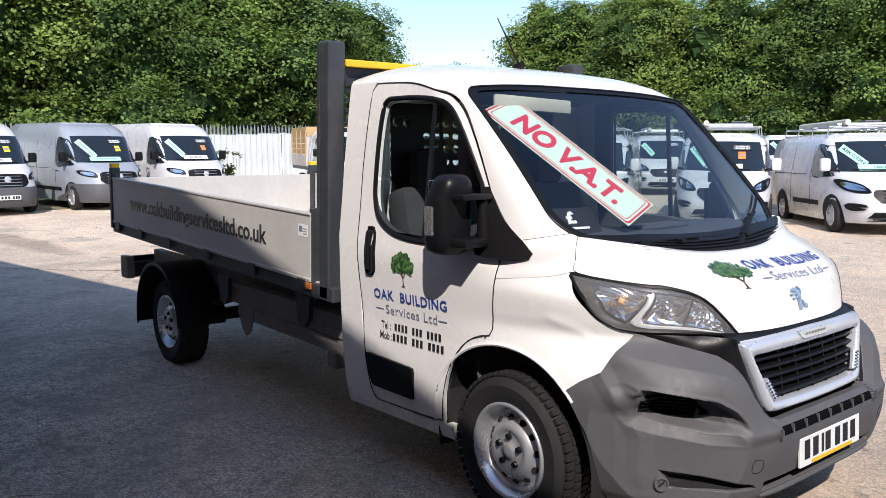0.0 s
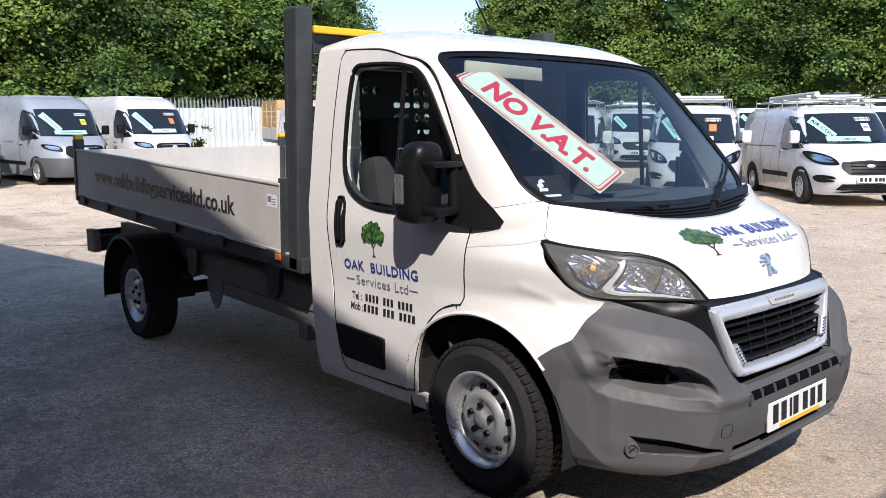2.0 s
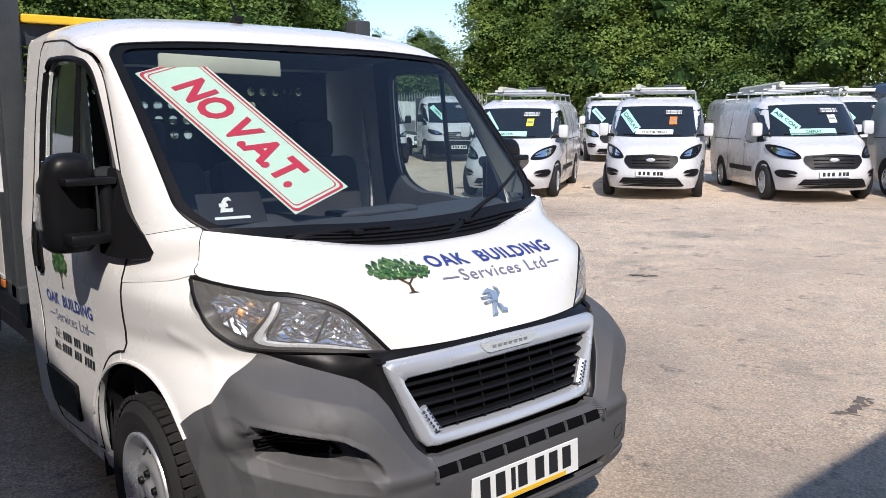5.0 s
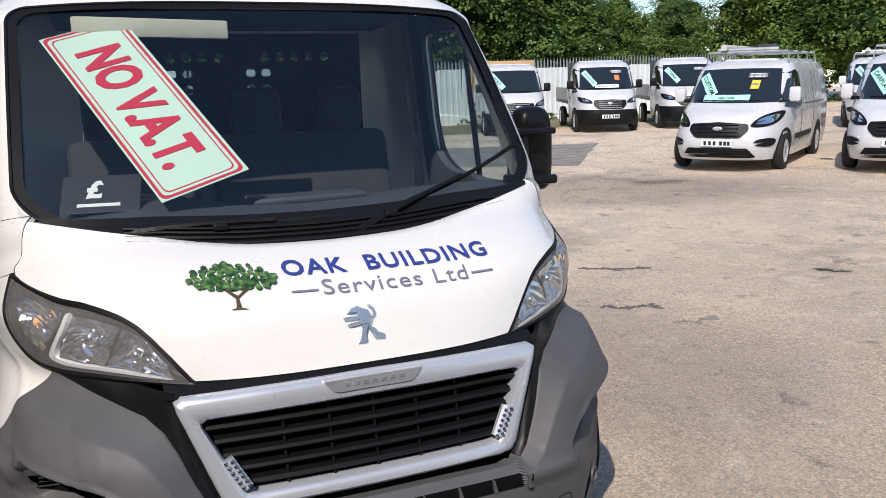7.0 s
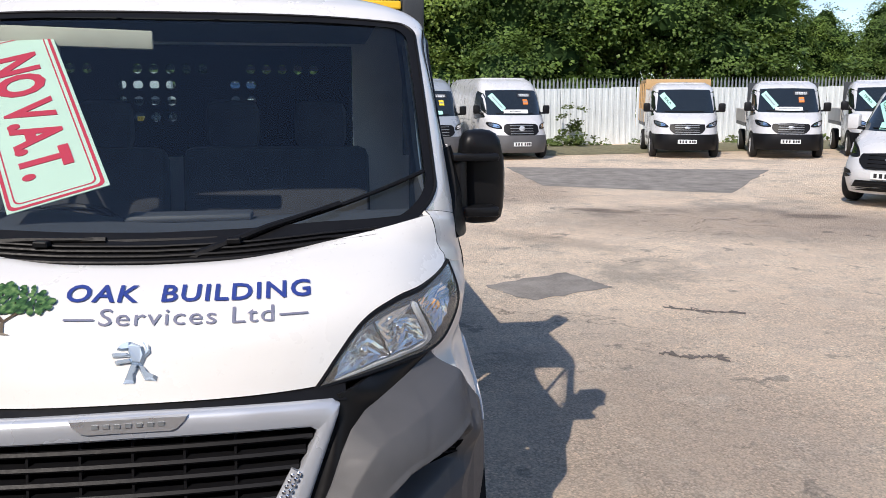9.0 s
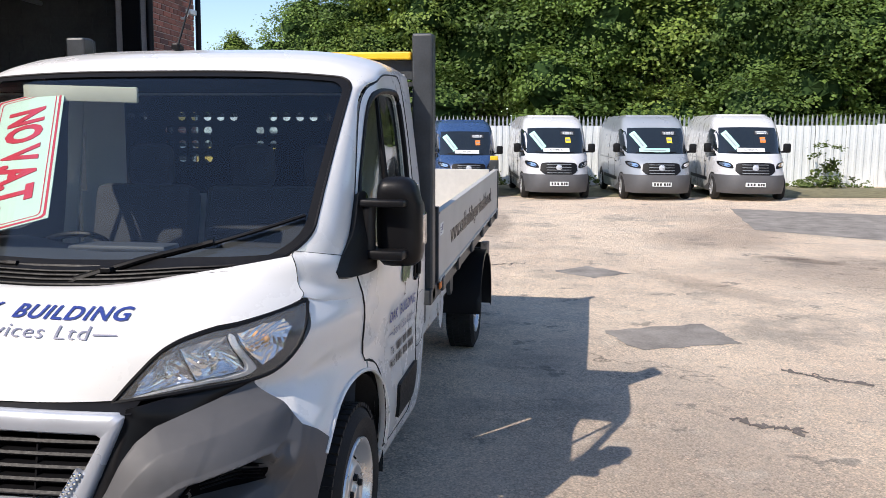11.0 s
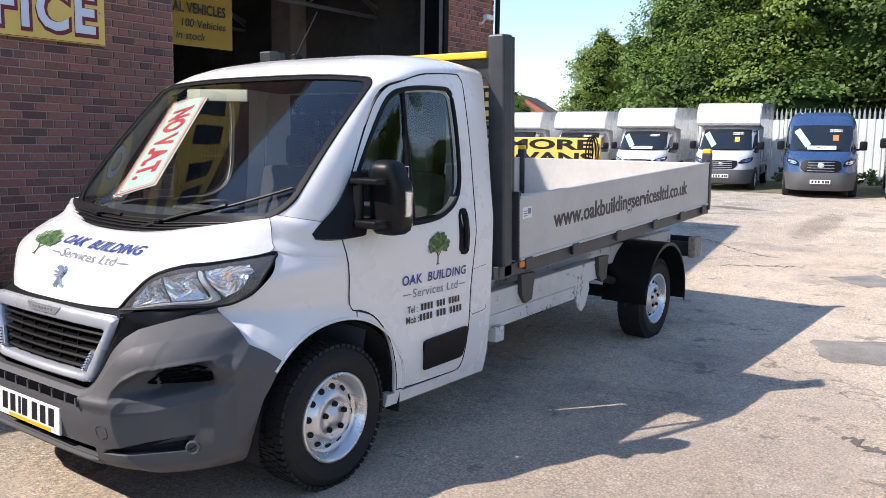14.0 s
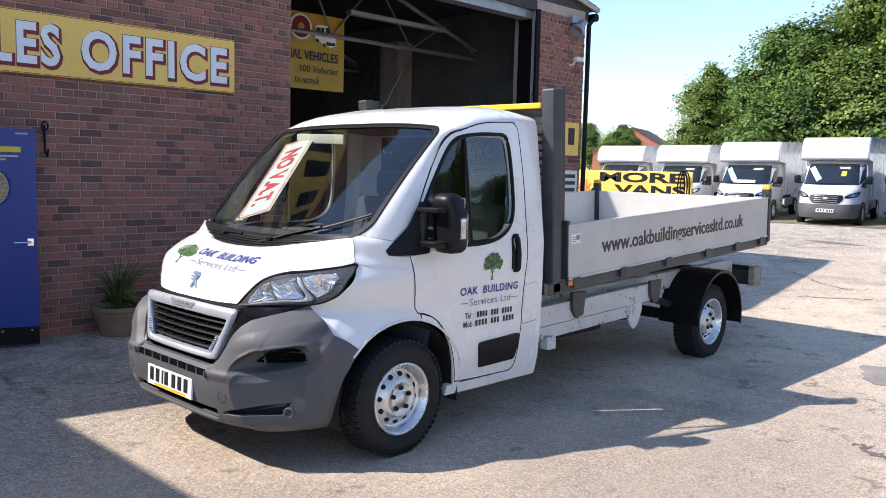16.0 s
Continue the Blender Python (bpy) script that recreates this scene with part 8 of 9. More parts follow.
TALL = dict(
    shell=Shell(nose=[(0.22, 0.90), (0.35, 0.98), (0.55, 1.0), (0.72, 0.97), (0.90, 0.92), (1.05, 0.84), (1.15, 0.70), (1.23, 0.48), (1.28, 0.36), (1.45, 0.20), (1.70, -0.02), (1.95, -0.25), (2.06, -0.37), (2.18, -0.54), (2.30, -0.80), (2.36, -1.05)],
                half=[(0.22, 0.95), (0.50, 0.985), (0.90, 1.0), (1.20, 1.0), (1.60, 0.965), (2.00, 0.92), (2.18, 0.87), (2.30, 0.80), (2.36, 0.70)],
                power=[(0.22, 4.0), (0.70, 3.6), (1.0, 3.2), (1.3, 3.8), (2.1, 4.2), (2.36, 3.4)], pivot=-1.3),
    top=2.39, rear=-4.95, base=3.92, screen=(1.29, 2.00, 0.83, 0.77), side_glass=[(0.12, 1.28), (-0.30, 1.82), (-0.50, 1.93), (-0.86, 1.93), (-0.90, 1.22), (-0.30, 1.20)], seam=-0.98, bump=0.72,
    lamp=[(0.56, 0.90), (0.76, 0.92), (0.86, 0.98), (0.88, 1.08), (0.74, 1.07), (0.60, 1.02)], grille=[(0.0, 0.72), (0.40, 0.72), (0.52, 0.82), (0.50, 1.0), (0.42, 1.04), (0.0, 1.05)], plate=0.47, wheel=0.345, dark_front=True)
CABBED = dict(
    shell=Shell(nose=[(0.25, 0.90), (0.38, 0.97), (0.55, 0.99), (0.72, 0.96), (0.90, 0.90), (1.05, 0.82), (1.15, 0.68), (1.23, 0.46), (1.28, 0.34), (1.45, 0.16), (1.70, -0.10), (1.92, -0.33), (2.02, -0.47), (2.12, -0.70), (2.17, -0.95)],
                half=[(0.25, 0.95), (0.50, 0.985), (0.90, 1.0), (1.20, 0.995), (1.60, 0.95), (1.95, 0.90), (2.10, 0.82), (2.17, 0.70)],
                power=[(0.25, 4.0), (0.70, 3.6), (1.0, 3.2), (1.3, 3.8), (2.17, 3.8)], pivot=-1.15),
    top=2.19, rear=-1.35, base=3.50, screen=(1.30, 1.96, 0.82, 0.74), side_glass=[(0.10, 1.29), (-0.30, 1.78), (-0.48, 1.90), (-0.92, 1.90), (-0.95, 1.24), (-0.30, 1.20)], seam=-1.02, bump=0.70,
    lamp=[(0.52, 0.90), (0.74, 0.90), (0.86, 0.96), (0.89, 1.08), (0.80, 1.07), (0.60, 1.00)], grille=[(0.0, 0.72), (0.38, 0.72), (0.50, 0.84), (0.48, 0.98), (0.0, 1.0)], plate=0.50, wheel=0.345, dark_front=True)


def shell_body(sh, z0, top, rear, levels=26, around=22):
    """The closed body: rings of the plan at each height, with a roof and a floor."""
    rings = []
    for z in z0 + (top - z0) * np.sin(np.linspace(0, math.pi / 2, levels)) ** 1.0:
        zz = min(z, sh.half[-1][0])
        w, a, n = sh.read(sh.half, zz), sh.read(sh.nose, zz) - sh.pivot, sh.read(sh.power, zz)
        half = [(sh.pivot + a * max(0, math.cos(t)) ** (2 / n), w * max(0, math.sin(t)) ** (2 / n)) for t in np.linspace(0, math.pi / 2, around)]
        half += [(sh.pivot + (rear + 0.08 - sh.pivot) * f, w) for f in (0.25, 0.5, 0.75, 1.0)]
        half += [(rear + 0.02, w - 0.05), (rear, w - 0.14), (rear, 0.0)]
        ring = [Vector((x, y, z)) for x, y in half] + [Vector((x, -y, z)) for x, y in half[-2:0:-1]]
        rings.append(ring)
    bm = sheet(rings, closed=True)
    bm.verts.ensure_lookup_table()
    n = len(rings[0])
    bm.faces.new([bm.verts[i] for i in range(n)][::-1])
    mid = bm.verts.new((sum(p.x for p in rings[-1]) / n, 0, top + 0.02))
    k = (levels - 1) * n
    bm.verts.ensure_lookup_table()
    for i in range(n):
        bm.faces.new((bm.verts[k + i], bm.verts[k + (i + 1) % n], mid))
    return bm


def vehicle(name, style, paint_mat, label, category, matrix, cards="", rack=False, bumper_mat=None, group="vehicles for sale in the yard", rear=None):
    sh, top, rear = style["shell"], style["top"], rear if rear is not None else style["rear"]
    ob = thing(name, label, category, matrix, group)
    body = part("body", shell_body(sh, sh.half[0][0], top, rear), paint_mat, ob, smooth=True, angle=50)
    z0, z1, w0, w1 = style["screen"]
    def screen(off, inset=0.0):
        rows = []
        for i in range(14):
            t = i / 13
            z = z0 + inset + (z1 - z0 - 2 * inset) * t
            half = w0 + (w1 - w0) * t - inset
            rows.append([sh.on_front(off)((u * half, z + 0.03 * (t - 0.5) * (1 - u * u))) for u in np.linspace(-1, 1, 27)])
        return rows
    glass = part("windscreen", sheet(screen(0.008)), M["van_glass"], ob, "dark windscreen", smooth=True)
    for s in (1, -1):
        pane = closed_line(style["side_glass"], 30)
        part("side_window", sheet(disc_rows(pane, sh.on_side(s, 0.005), 4)), M["van_glass"], ob, "dark cab window", smooth=True)
        seam = [sh.on_side(s, 0.002)((style["seam"], z)) for z in np.linspace(0.45, z1 - 0.05, 8)]
        part("door_seam", tube(seam, 0.004, 4), M["black"], ob)
        part("door_handle", tube([sh.on_side(s, 0.012)((x, 1.05)) for x in (style["seam"] + 0.06, style["seam"] + 0.20)], 0.012, 6), M["black"] if style is not SMALL else M["van_white"], ob)
        if rear < -2:
            part("slide_rail", tube([sh.on_side(s, 0.003)((x, 1.12)) for x in (-1.4, rear * 0.55, rear + 0.4)], 0.008, 4), M["black"] if style is SMALL else M["galv"], ob)
            part("side_strip", sheet([[sh.on_side(s, 0.008)((x, z)) for x in np.linspace(-0.6, rear + 0.6, 8) if not (-0.55 < x + style["base"] < 0.55)] for z in (0.50, 0.60)]), M["black"], ob, "black side moulding")
            part("panel_seam", tube([sh.on_side(s, 0.002)((-2.35, z)) for z in np.linspace(0.5, top - 0.25, 6)], 0.004, 4), M["black"], ob)
        lamp = closed_line([(s * y, z) for y, z in style["lamp"]], 24)
        hl = part("headlamp", sheet([[sh.on_front(0.0)(p) for p in lamp]] + disc_rows(lamp, sh.on_front(0.012), 3), closed=True), M["satin"], ob, "swept headlamp", smooth=True)
        c = np.array(style["lamp"]).mean(axis=0)
        inner = [(s * (c[0] + (y - c[0]) * 0.72), c[1] + (z - c[1]) * 0.62) for y, z in style["lamp"]]
        part("reflector", sheet(disc_rows(closed_line(inner, 18), sh.on_front(0.016), 3)), M["lamp_chrome"], hl, "bright reflector", smooth=True)
        # mirror
        my = sh.side(-0.12, style["side_glass"][0][1], s).y
        mz = style["side_glass"][0][1] + 0.05
        mir = part("door_mirror", box(-0.26, -0.12, my + s * 0.07, my + s * 0.27, mz - 0.02, mz + 0.24, 0.045), M["black"] if style is not SMALL else paint_mat, ob, smooth=True)
        part("mirror_arm", tube([(-0.10, my - s * 0.03, mz), (-0.17, my + s * 0.10, mz + 0.01)], 0.03, 6), M["black"], mir, smooth=True)
        # uncut wheel openings: dark sheets on the side paint their shade behind the wheels
        for ax in (0.0, -style["base"]):
            if ax < rear:
                continue
            r = style["wheel"]
            arch = [(ax + (r + 0.075) * math.cos(t), r + (r + 0.075) * math.sin(t)) for t in np.linspace(radians(-20), radians(200), 24)]
            part("wheel_opening", sheet(disc_rows(arch, sh.on_side(s, 0.004), 3, (ax, r))), M["dark"], ob, "dark sheet painted as the shade in a wheel opening", smooth=True)
    # front: grille with bars, badge disc, bumper, plate
    g = style["grille"]
    loop = [(y, z) for y, z in g] + [(-y, z) for y, z in g[::-1] if y > 0]
    loop = straight_line(loop + loop[:1], 41)[:-1]
    c0 = (0.0, sum(z for _, z in g) / len(g))
    gr = part("grille", sheet([[sh.on_front(0.0)(p) for p in loop]] + disc_rows(loop, sh.on_front(0.014), 3, c0), closed=True), M["black"], ob, "black grille", smooth=True)
    zs = [z for _, z in g]
    for k in range(4):
        z = min(zs) + (max(zs) - min(zs)) * (k + 0.6) / 4.4
        part("grille_bar", tube([sh.on_front(0.018)((y, z)) for y in np.linspace(-0.34, 0.34, 9)], 0.009, 5), M["galv"] if style is not SMALL else M["satin"], gr)
    bm = bmesh.new()
    p = sh.on_front(0.026)((0, (min(zs) + max(zs)) / 2 + 0.02))
    bmesh.ops.create_uvsphere(bm, u_segments=16, v_segments=8, radius=1.0, matrix=Matrix.Translation(p) @ Matrix.Diagonal((0.012, 0.085, 0.085 if style is TALL else 0.036, 1)))
    part("badge", bm, M["chrome"], gr, "plain metal badge", smooth=True)
    dark = bumper_mat or (M["bumper"] if style["dark_front"] else M["black"])
    if style["dark_front"]:
        rows = [[sh.on_front(0.012)((y, z)) for y in np.sin(np.linspace(-1.40, 1.40, 27)) * 0.985] for z in np.linspace(sh.half[0][0], style["bump"], 7)]
        bp = part("bumper", sheet(rows, 0.03, (0, 0, 0.5)), dark, ob, "dark plastic bumper", smooth=True)
        for s in (1, -1):
            rows = [[sh.on_side(s, 0.008)((x, z)) for x in np.linspace(0.42, 0.75, 5)] for z in np.linspace(0.25, style["bump"], 4)]
            part("bumper_side", sheet(rows), dark, bp, smooth=True)
    else:
        lo = straight_line([(-0.62, 0.28), (0.62, 0.28), (0.50, 0.44), (-0.50, 0.44), (-0.62, 0.28)], 41)[:-1]
        bp = part("lower_grille", sheet(disc_rows(lo, sh.on_front(0.022), 8)), M["black"], ob, "black lower intake", smooth=True)
        for z in (0.325, 0.365, 0.405):
            part("intake_bar", tube([sh.on_front(0.026)((y, z)) for y in np.linspace(-0.50, 0.50, 9)], 0.007, 5), M["satin"], bp)
        for s in (1, -1):
            fog = closed_line([(s * 0.60, 0.49), (s * 0.80, 0.46), (s * 0.86, 0.55), (s * 0.80, 0.60), (s * 0.62, 0.57)], 16)
            part("fog_lamp", sheet(disc_rows(fog, sh.on_front(0.016), 5)), M["black"], ob, "dark fog lamp pocket", smooth=True)
    p = sh.on_front(0.03)((0, style["plate"]))
    plate = part("number_plate", box(p.x - 0.012, p.x, -0.26, 0.26, p.z - 0.055, p.z + 0.055), M["card_white"], ob, "white number plate")
    for y in (-0.19, -0.11, -0.03, 0.08, 0.15, 0.21):
        part("plate_bar", box(p.x, p.x + 0.002, y - 0.024, y + 0.024, p.z - 0.035, p.z + 0.035), M["ink"], plate)
    # wipers and bonnet line
    part("wiper", tube([sh.on_front(0.02)((y, z0 + 0.02 + 0.02 * abs(y))) for y in np.linspace(-0.6, 0.5, 8)], 0.010, 5), M["black"], glass)
    # wheels
    for s in (1, -1):
        for ax, nm in ((0.0, "front_wheel"), (-style["base"], "rear_wheel")):
            yy = sh.side(min(ax, -0.05), 0.5, 1).y + 0.012
            copy_wheel(ob, ax, s * yy, s, style["wheel"], nm)
    # price cards behind the glass
    def card(u0, v0, u1, v1, w, mat, text=""):
        """A card along the glass from one spot to another, w wide."""
        a, b = np.array((u0, v0)), np.array((u1, v1))
        d = (b - a) / np.linalg.norm(b - a)
        n = np.array((-d[1], d[0]))
        rows = [[sh.on_front(0.015)(tuple(a + (b - a) * f + n * w * (g - 0.5))) for f in np.linspace(0, 1, 7)] for g in np.linspace(0, 1, 4)]
        cd = part("price_card", sheet(rows), mat, glass, "pale card with print", smooth=True)
        if text:
            L = float(np.linalg.norm(b - a))
            lt = lettering("lettering", text, w * 0.42, M["ink"], cd, Matrix(), bold=w * 0.012, align="CENTER", deep=0.0)
            xs_ = [v.co.x for v in lt.data.vertices]
            f = min(1.0, 0.88 * L / (max(xs_) - min(xs_)))
            for v in lt.data.vertices:
                q = a + d * (L / 2 + v.co.x * f) + n * (v.co.y - w * 0.21)
                v.co = sh.on_front(0.019)(tuple(q))
        else:
            rows = [[sh.on_front(0.018)(tuple(a + (b - a) * f + n * w * (g - 0.5))) for f in np.linspace(0.12, 0.88, 5)] for g in (0.38, 0.62)]
            part("card_print", sheet(rows), M["galv"], cd)
        return cd
    h = z1 - z0
    zc = z0 + 0.1 * h
    for spec in cards.split(","):
        if spec.startswith("slant"):
            card(-w0 * 0.80, z0 + h * 0.82, -w0 * 0.42, z0 + h * 0.20, 0.17, M["mint_bright"], spec[6:])
        elif spec.startswith("foot"):
            card(-w0 * 0.45, z0 + h * 0.13, w0 * 0.45, z0 + h * 0.13, 0.105, M["card_white"], spec[5:])
        elif spec.startswith("mfoot"):
            card(-w0 * 0.62, z0 + h * 0.12, w0 * 0.40, z0 + h * 0.12, 0.11, M["mint_bright"], spec[6:])
        elif spec.startswith("top"):
            card(w0 * 0.18, z0 + h * 0.80, w0 * 0.68, z0 + h * 0.80, 0.115, M["ink"])
            lt = card(w0 * 0.24, z0 + h * 0.80, w0 * 0.62, z0 + h * 0.80, 0.07, M["card_white"])
        elif spec.startswith("dot"):
            card(w0 * 0.34, z0 + h * 0.52, w0 * 0.52, z0 + h * 0.52, 0.15, {"y": M["card_yellow"], "o": M["orange"], "w": M["card_white"]}[spec[4:]])
    if rack:
        zr = top + 0.13
        rk = part("roof_rack", tube([(-0.85, -0.62, zr), (rear + 0.3, -0.62, zr)], 0.022, 6), M["galv"], ob, "steel roof rack with tubes")
        part("rack_bar", tube([(-0.85, 0.62, zr), (rear + 0.3, 0.62, zr)], 0.022, 6), M["galv"], rk)
        for x in np.linspace(-0.9, rear + 0.35, 4):
            part("rack_bar", tube([(x, -0.75, top - 0.08), (x, -0.72, zr), (x, 0.72, zr), (x, 0.75, top - 0.08)], 0.020, 6), M["galv"], rk)
        part("rack_tube", tube([(-0.75, -0.40, zr + 0.09), (rear + 0.4, -0.40, zr + 0.09)], 0.06, 10), M["trim_light"], rk, "pale plastic pipe carrier", smooth=True)
        part("rack_roller", tube([(-0.95, -0.55, zr + 0.04), (-0.95, 0.55, zr + 0.04)], 0.045, 8), M["galv"], rk, smooth=True)
        part("ladder_clamp", box(-1.5, -1.2, 0.1, 0.45, zr, zr + 0.14, 0.02), M["steel"], rk)
    return ob


wheel_cache = {}


def copy_wheel(parent, x, y, s, radius, name):
    """A plain spoked wheel with its tyre; alike wheels share their meshes."""
    key = round(radius, 3)
    if key not in wheel_cache:
        rim = radius * 0.62
        h = 0.10
        tyre = lathe([(rim, -2 * h), (radius - 0.03, -2 * h), (radius, -2 * h + 0.04), (radius, -0.04), (radius - 0.03, 0.0), (rim + 0.02, 0.0), (rim, -0.02)], 32)
        tm = bpy.data.meshes.new("tyre")
        tyre.to_mesh(tm)
        tyre.free()
        tm.shade_smooth()
        tm.materials.append(M["rubber"])
        bm = lathe([(rim + 0.004, -0.01), (rim - 0.012, 0.0), (rim - 0.03, -0.035), (rim * 0.55, -0.02), (rim * 0.5, -0.005), (0.002, 0.0)], 32)
        for k in range(10):
            a = 2 * math.pi * k / 10
            bmesh.ops.create_cube(bm, size=1, matrix=Matrix.Rotation(a, 4, "Y") @ Matrix.Translation((rim * 0.72, -0.010, 0)) @ Matrix.Diagonal((rim * 0.42, 0.03, 0.028, 1)))
        rm = bpy.data.meshes.new("rim")
        bm.to_mesh(rm)
        bm.free()
        rm.shade_smooth()
        rm.set_sharp_from_angle(angle=radians(35))
        rm.materials.append(M["alloy"])
        wheel_cache[key] = (tm, rm)
    tm, rm = wheel_cache[key]
    w = obj(name, tm, None, parent, "black tyre on a silver wheel", Matrix.Translation((x, y, radius)) @ Matrix.Diagonal((1, s, 1, 1)))
    obj("rim", rm, None, w)
    return w


def at(x, y, heading):
    pitch = 1.5 if x < -6.5 else 0.0
    rot = Matrix.Rotation(radians(pitch), 4, "Y") if pitch else Matrix()
    return Matrix.Translation((x, y, ground_z(x, y))) @ rot @ Matrix.Rotation(radians(heading), 4, "Z")


# tall panel vans along the fence
vehicle("panel_van", TALL, M["van_white"], "tall white panel van with grey bumper by the fence", "van", at(-21.4, 6.58, 2), "slant,foot:AUTOMATIC,top,dot:o")
vehicle("panel_van", TALL, M["silver"], "tall silver panel van with grey bumper by the fence", "van", at(-21.4, 4.05, 6), "slant,mfoot,top,dot:y")
vehicle("panel_van", TALL, M["van_white"], "tall white panel van with a yellow price dot by the fence", "van", at(-21.3, 1.2, 9), "slant,foot:AUTOMATIC,top,dot:y")
vehicle("panel_van", TALL, M["blue"], "tall dark blue panel van by the fence", "van", at(-21.3, -1.4, 13) @ Matrix.Diagonal((0.94, 0.94, 0.94, 1)), "slant,foot:AIR CON,top,dot:o")
# low vans in the slanting row
vehicle("small_van", SMALL, M["van_white"], "low white van with roof rack and mint AIR CON card", "van", at(-9.15, 10.15, -56), "slant:CUSTOM,mfoot:AIR CON,top,dot:y", rack=True)
vehicle("small_van", SMALL, M["van_white"], "low white van with roof rack and APPLE card", "van", at(-7.0, 12.0, -58), "slant:CARPLAY,foot:CUSTOM TREND,top,dot:o", rack=True)
vehicle("small_van", SMALL, M["van_white"], "low white van with roof rack and upright AIR CON card", "van", at(-4.42, 13.46, -45), "slant:AIR CON,mfoot:CARPLAY,top,dot:w", rack=True)
vehicle("small_van", SMALL, M["silver"], "low pale blue-grey van at the row's end", "van", at(-0.9, 13.5, -45), "slant,top")
# vans further back
vehicle("small_van", SMALL, M["van_white"], "white van standing in the second row", "van", at(-14.2, 20.0, -48), "slant,top", rack=True)
vehicle("small_van", SMALL, M["van_white"], "white van parked far back by the hedge", "van", at(-13.4, 27.0, -50), "slant,foot")
vehicle("small_van", SMALL, M["van_white"], "white van with rack standing in the second row", "van", at(-6.9, 21.6, -54), "slant,top", rack=True)
vehicle("panel_van", TALL, M["night_blue"], "very dark blue tall van standing in the second row", "van", at(-3.4, 20.6, -40), "slant")


def flat_bed(ob, x0, x1, z, side_mat, height, cage=False, label=""):
    bd = part("load_bed", box(x1, x0, -1.0, 1.0, z - 0.12, z, 0.01), M["steel"], ob, "steel load bed")
    for s in (1, -1):
        part("bed_side", box(x1, x0, s * 0.98, s * 1.02, z, z + height, 0.006), side_mat, bd, label)
        part("bed_frame", box(x1, -1.2, s * 0.38, s * 0.46, 0.52, 0.70), M["steel"], bd)
    part("bed_tail", box(x1 - 0.03, x1, -1.0, 1.0, z, z + height, 0.006), side_mat, bd)
    part("head_board", box(x0, x0 + 0.05, -1.0, 1.0, z, 2.15, 0.01), M["steel"] if not cage else side_mat, bd, "upright headboard")
    if cage:
        for s in (1, -1):
            for k in range(5):
                zz = z + height + 0.02 + k * 0.19
                part("side_board", box(x1, x0, s * 0.975, s * 1.0, zz, zz + 0.18, 0.004), M["timber"], bd, "plywood side board")
            for x in np.linspace(x0 - 0.05, x1 + 0.05, 4):
                part("board_post", box(x - 0.03, x + 0.03, s * 1.0, s * 1.03, z, 2.2), M["timber"], bd)
        part("front_board", box(x0 + 0.05, x0 + 0.07, -1.0, 1.0, 2.0, 2.32), M["timber"], bd, "plywood front board")
    part("rear_axle", tube([(-3.5, -0.8, 0.345), (-3.5, 0.8, 0.345)], 0.06, 8), M["under"], bd)
    return bd


tip = vehicle("tipper_truck", CABBED, M["van_white"], "white crew-cab tipper with plywood sides by the fence", "truck", at(-20.4, 11.55, -19), "slant:SOLD", bumper_mat=M["black"], rear=-2.1)
flat_bed(tip, -2.2, -4.9, 0.95, M["alu"], 0.40, True, "pale metal dropside")
tip = vehicle("tipper_truck", CABBED, M["van_white"], "white tipper truck with grey dropsides by the fence", "truck", at(-19.4, 14.25, -24), "slant,foot,top,dot:o", bumper_mat=M["black"])
flat_bed(tip, -1.45, -4.7, 0.95, M["alu"], 0.40, False, "pale metal dropside")
tip = vehicle("tipper_truck", CABBED, M["van_white"], "white tipper truck with a slanting TIPPER card", "truck", at(-18.7, 16.9, -28), "slant:TIPPER,top", bumper_mat=M["black"])
flat_bed(tip, -1.45, -4.7, 0.95, M["alu"], 0.40, False, "pale metal dropside")


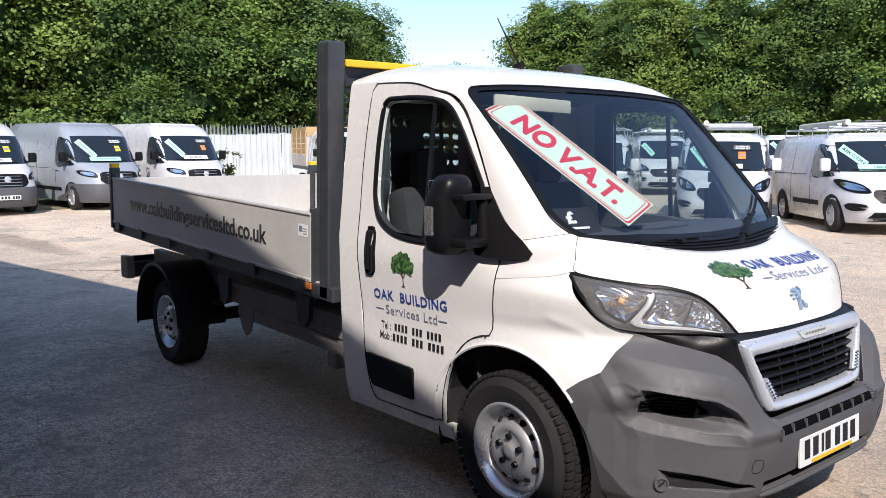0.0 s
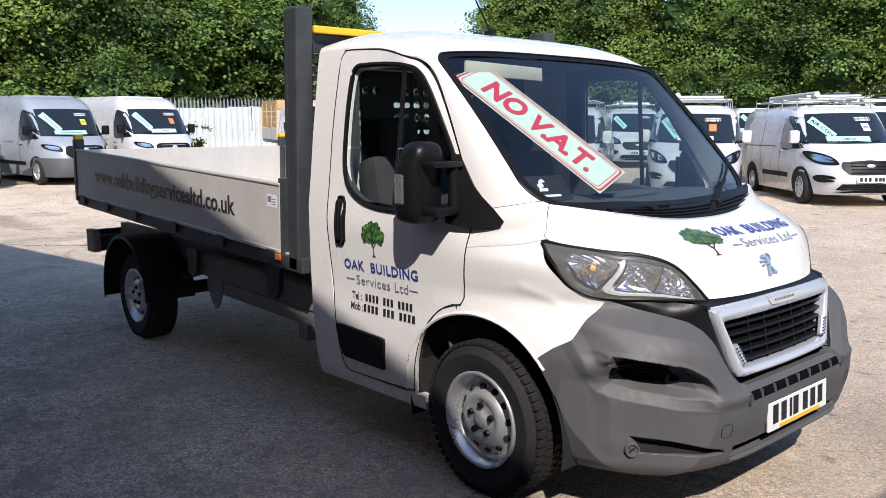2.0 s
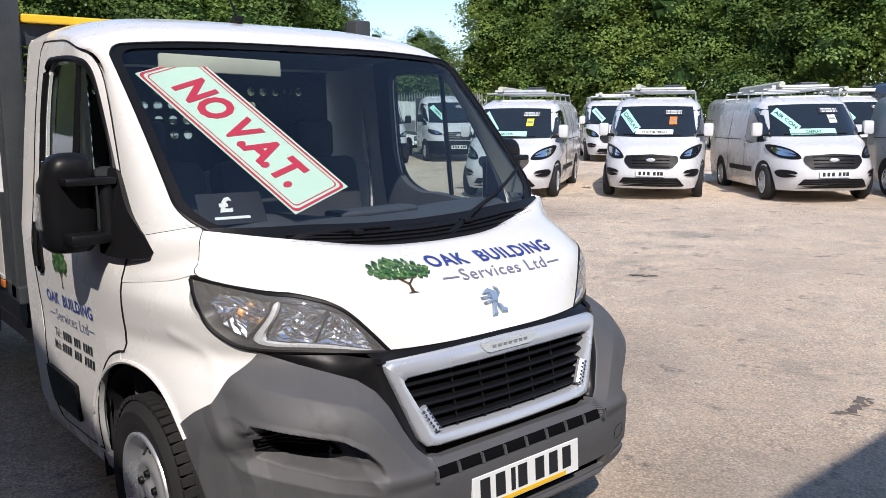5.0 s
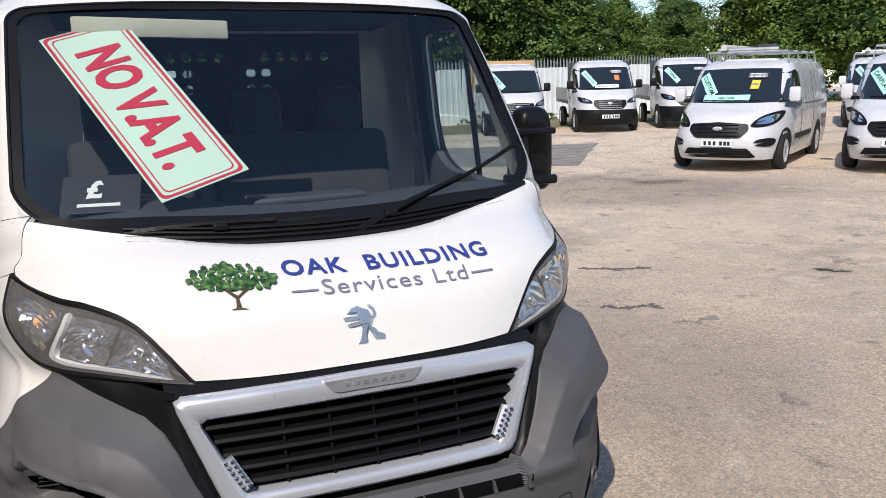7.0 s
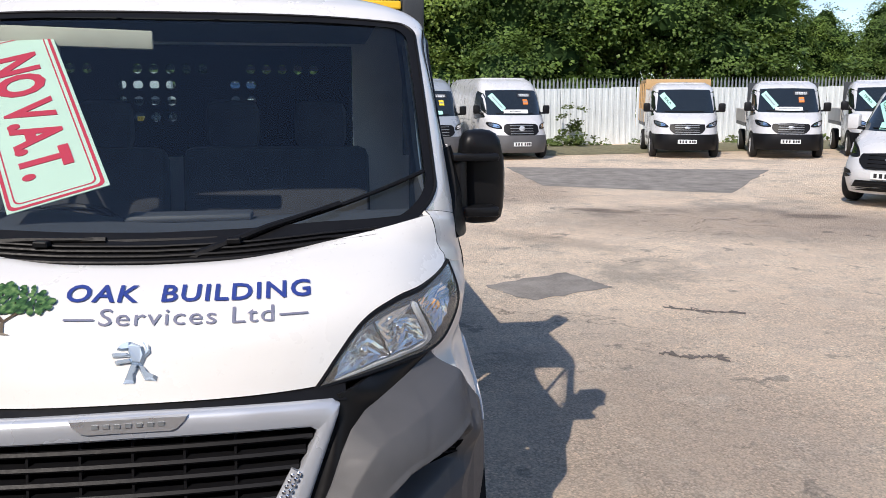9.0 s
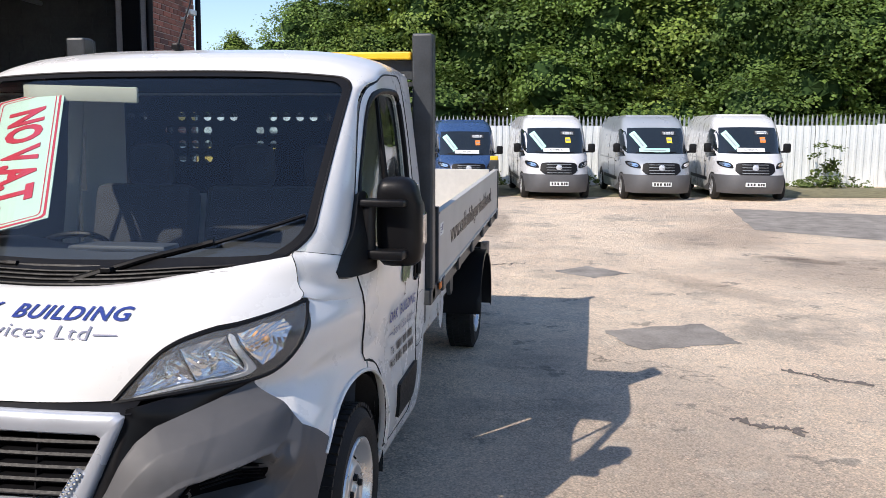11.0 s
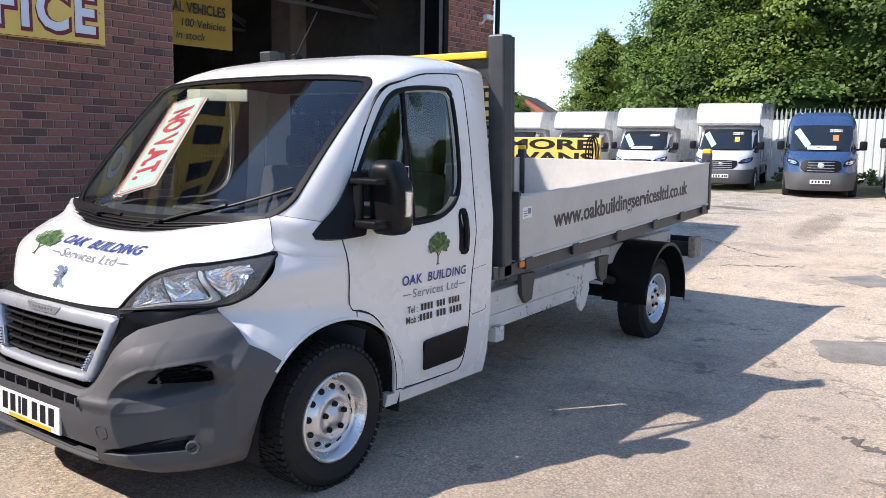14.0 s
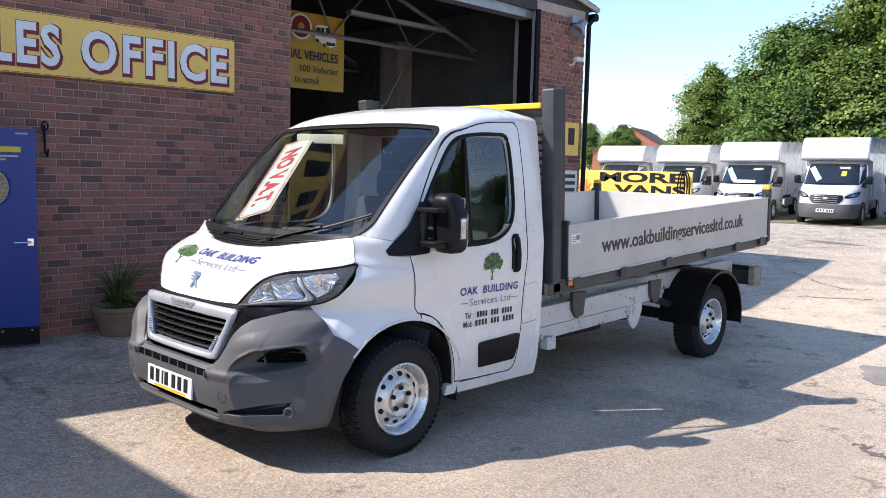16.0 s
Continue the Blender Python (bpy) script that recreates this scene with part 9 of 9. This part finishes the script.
def box_body(ob):
    """A luton box: a tall white body that reaches over the cab with a rounded nose."""
    prof = [(-5.0, 0.85), (-1.42, 0.85), (-1.42, 2.08), (-0.42, 2.08), (-0.26, 2.14), (-0.28, 2.40), (-0.42, 2.70), (-0.66, 2.84), (-5.0, 2.88)]
    bm = prism(prof, 2.04, Matrix.Translation((0, -1.02, 0)))
    bmesh.ops.bevel(bm, geom=[e for e in bm.edges], offset=0.03, segments=2, affect="EDGES")
    b = part("luton_box", bm, M["van_white"], ob, "white box body over the cab", smooth=True, angle=35)
    part("box_frame", box(-5.0, -1.4, -0.5, 0.5, 0.6, 0.86), M["under"], b)
    for s in (1, -1):
        part("side_guard", box(-2.9, -1.6, s * 0.98, s * 1.0, 0.45, 0.75), M["galv"], b)
    return b


for x, y, hd, tall, cards, lab in ((-22.2, -4.25, 10, 0.9, "slant,top,dot:y", "white luton box van with a mint price card"), (-22.2, -6.85, 10, 0.86, "slant,foot,top", "white luton box van with a white card at its screen's foot"),
                             (-23.0, -9.6, 10, 0.83, "top", "white luton box van behind the yellow board"), (-23.5, -12.4, 10, 0.83, "", "white luton box van at the row's end")):
    lut = vehicle("luton_van", CABBED, M["van_white"], lab, "box van", at(x, y, hd) @ Matrix.Diagonal((0.9, 0.9, tall, 1)), cards)
    box_body(lut)

# yellow MORE VANS board on legs before the box vans
more = thing("more_vans_board", "yellow MORE VANS board with black letters on legs", "sign", Matrix.Translation((-12.6, -6.72, ground_z(-12.6))) @ Matrix.Rotation(radians(90), 4, "Z") @ Matrix.Rotation(radians(90), 4, "X"))
part("board", box(0, 3.0, 0.93, 1.60, -0.02, 0.02, 0.004), M["sign_yellow"], more)
lettering("lettering", "MORE", 0.195, M["ink"], more, Matrix.Translation((0.75, 1.365, 0.022)), bold=0.010, fit_width=2.10)
lettering("lettering", "VANS", 0.195, M["ink"], more, Matrix.Translation((1.13, 1.095, 0.022)), bold=0.010, fit_width=1.74)
lettering("lettering", "uk", 0.26, M["orange"], more, Matrix.Translation((0.18, 1.12, 0.022)), bold=0.010, stretch=0.95)
for x in (0.15, 1.5, 2.85):
    part("leg", box(x - 0.04, x + 0.04, 0, 1.62, -0.08, -0.02), M["galv"], more)
hoops = thing("cable_coil", "loops of black cable hung on the board's end", "cable", Matrix.Translation((-12.5, -3.84, ground_z(-12.5))))
bm = bmesh.new()
for k in range(4):
    bm_tube(bm, [(0.04 * k, 0.05 * k - 0.08 + 0.11 * math.cos(t) * (1 if k % 2 else 0.7), 1.28 + 0.34 * math.sin(t)) for t in np.linspace(0, 6.28, 25)], 0.014, 5)
part("loops", bm, M["black"], hoops, smooth=True)
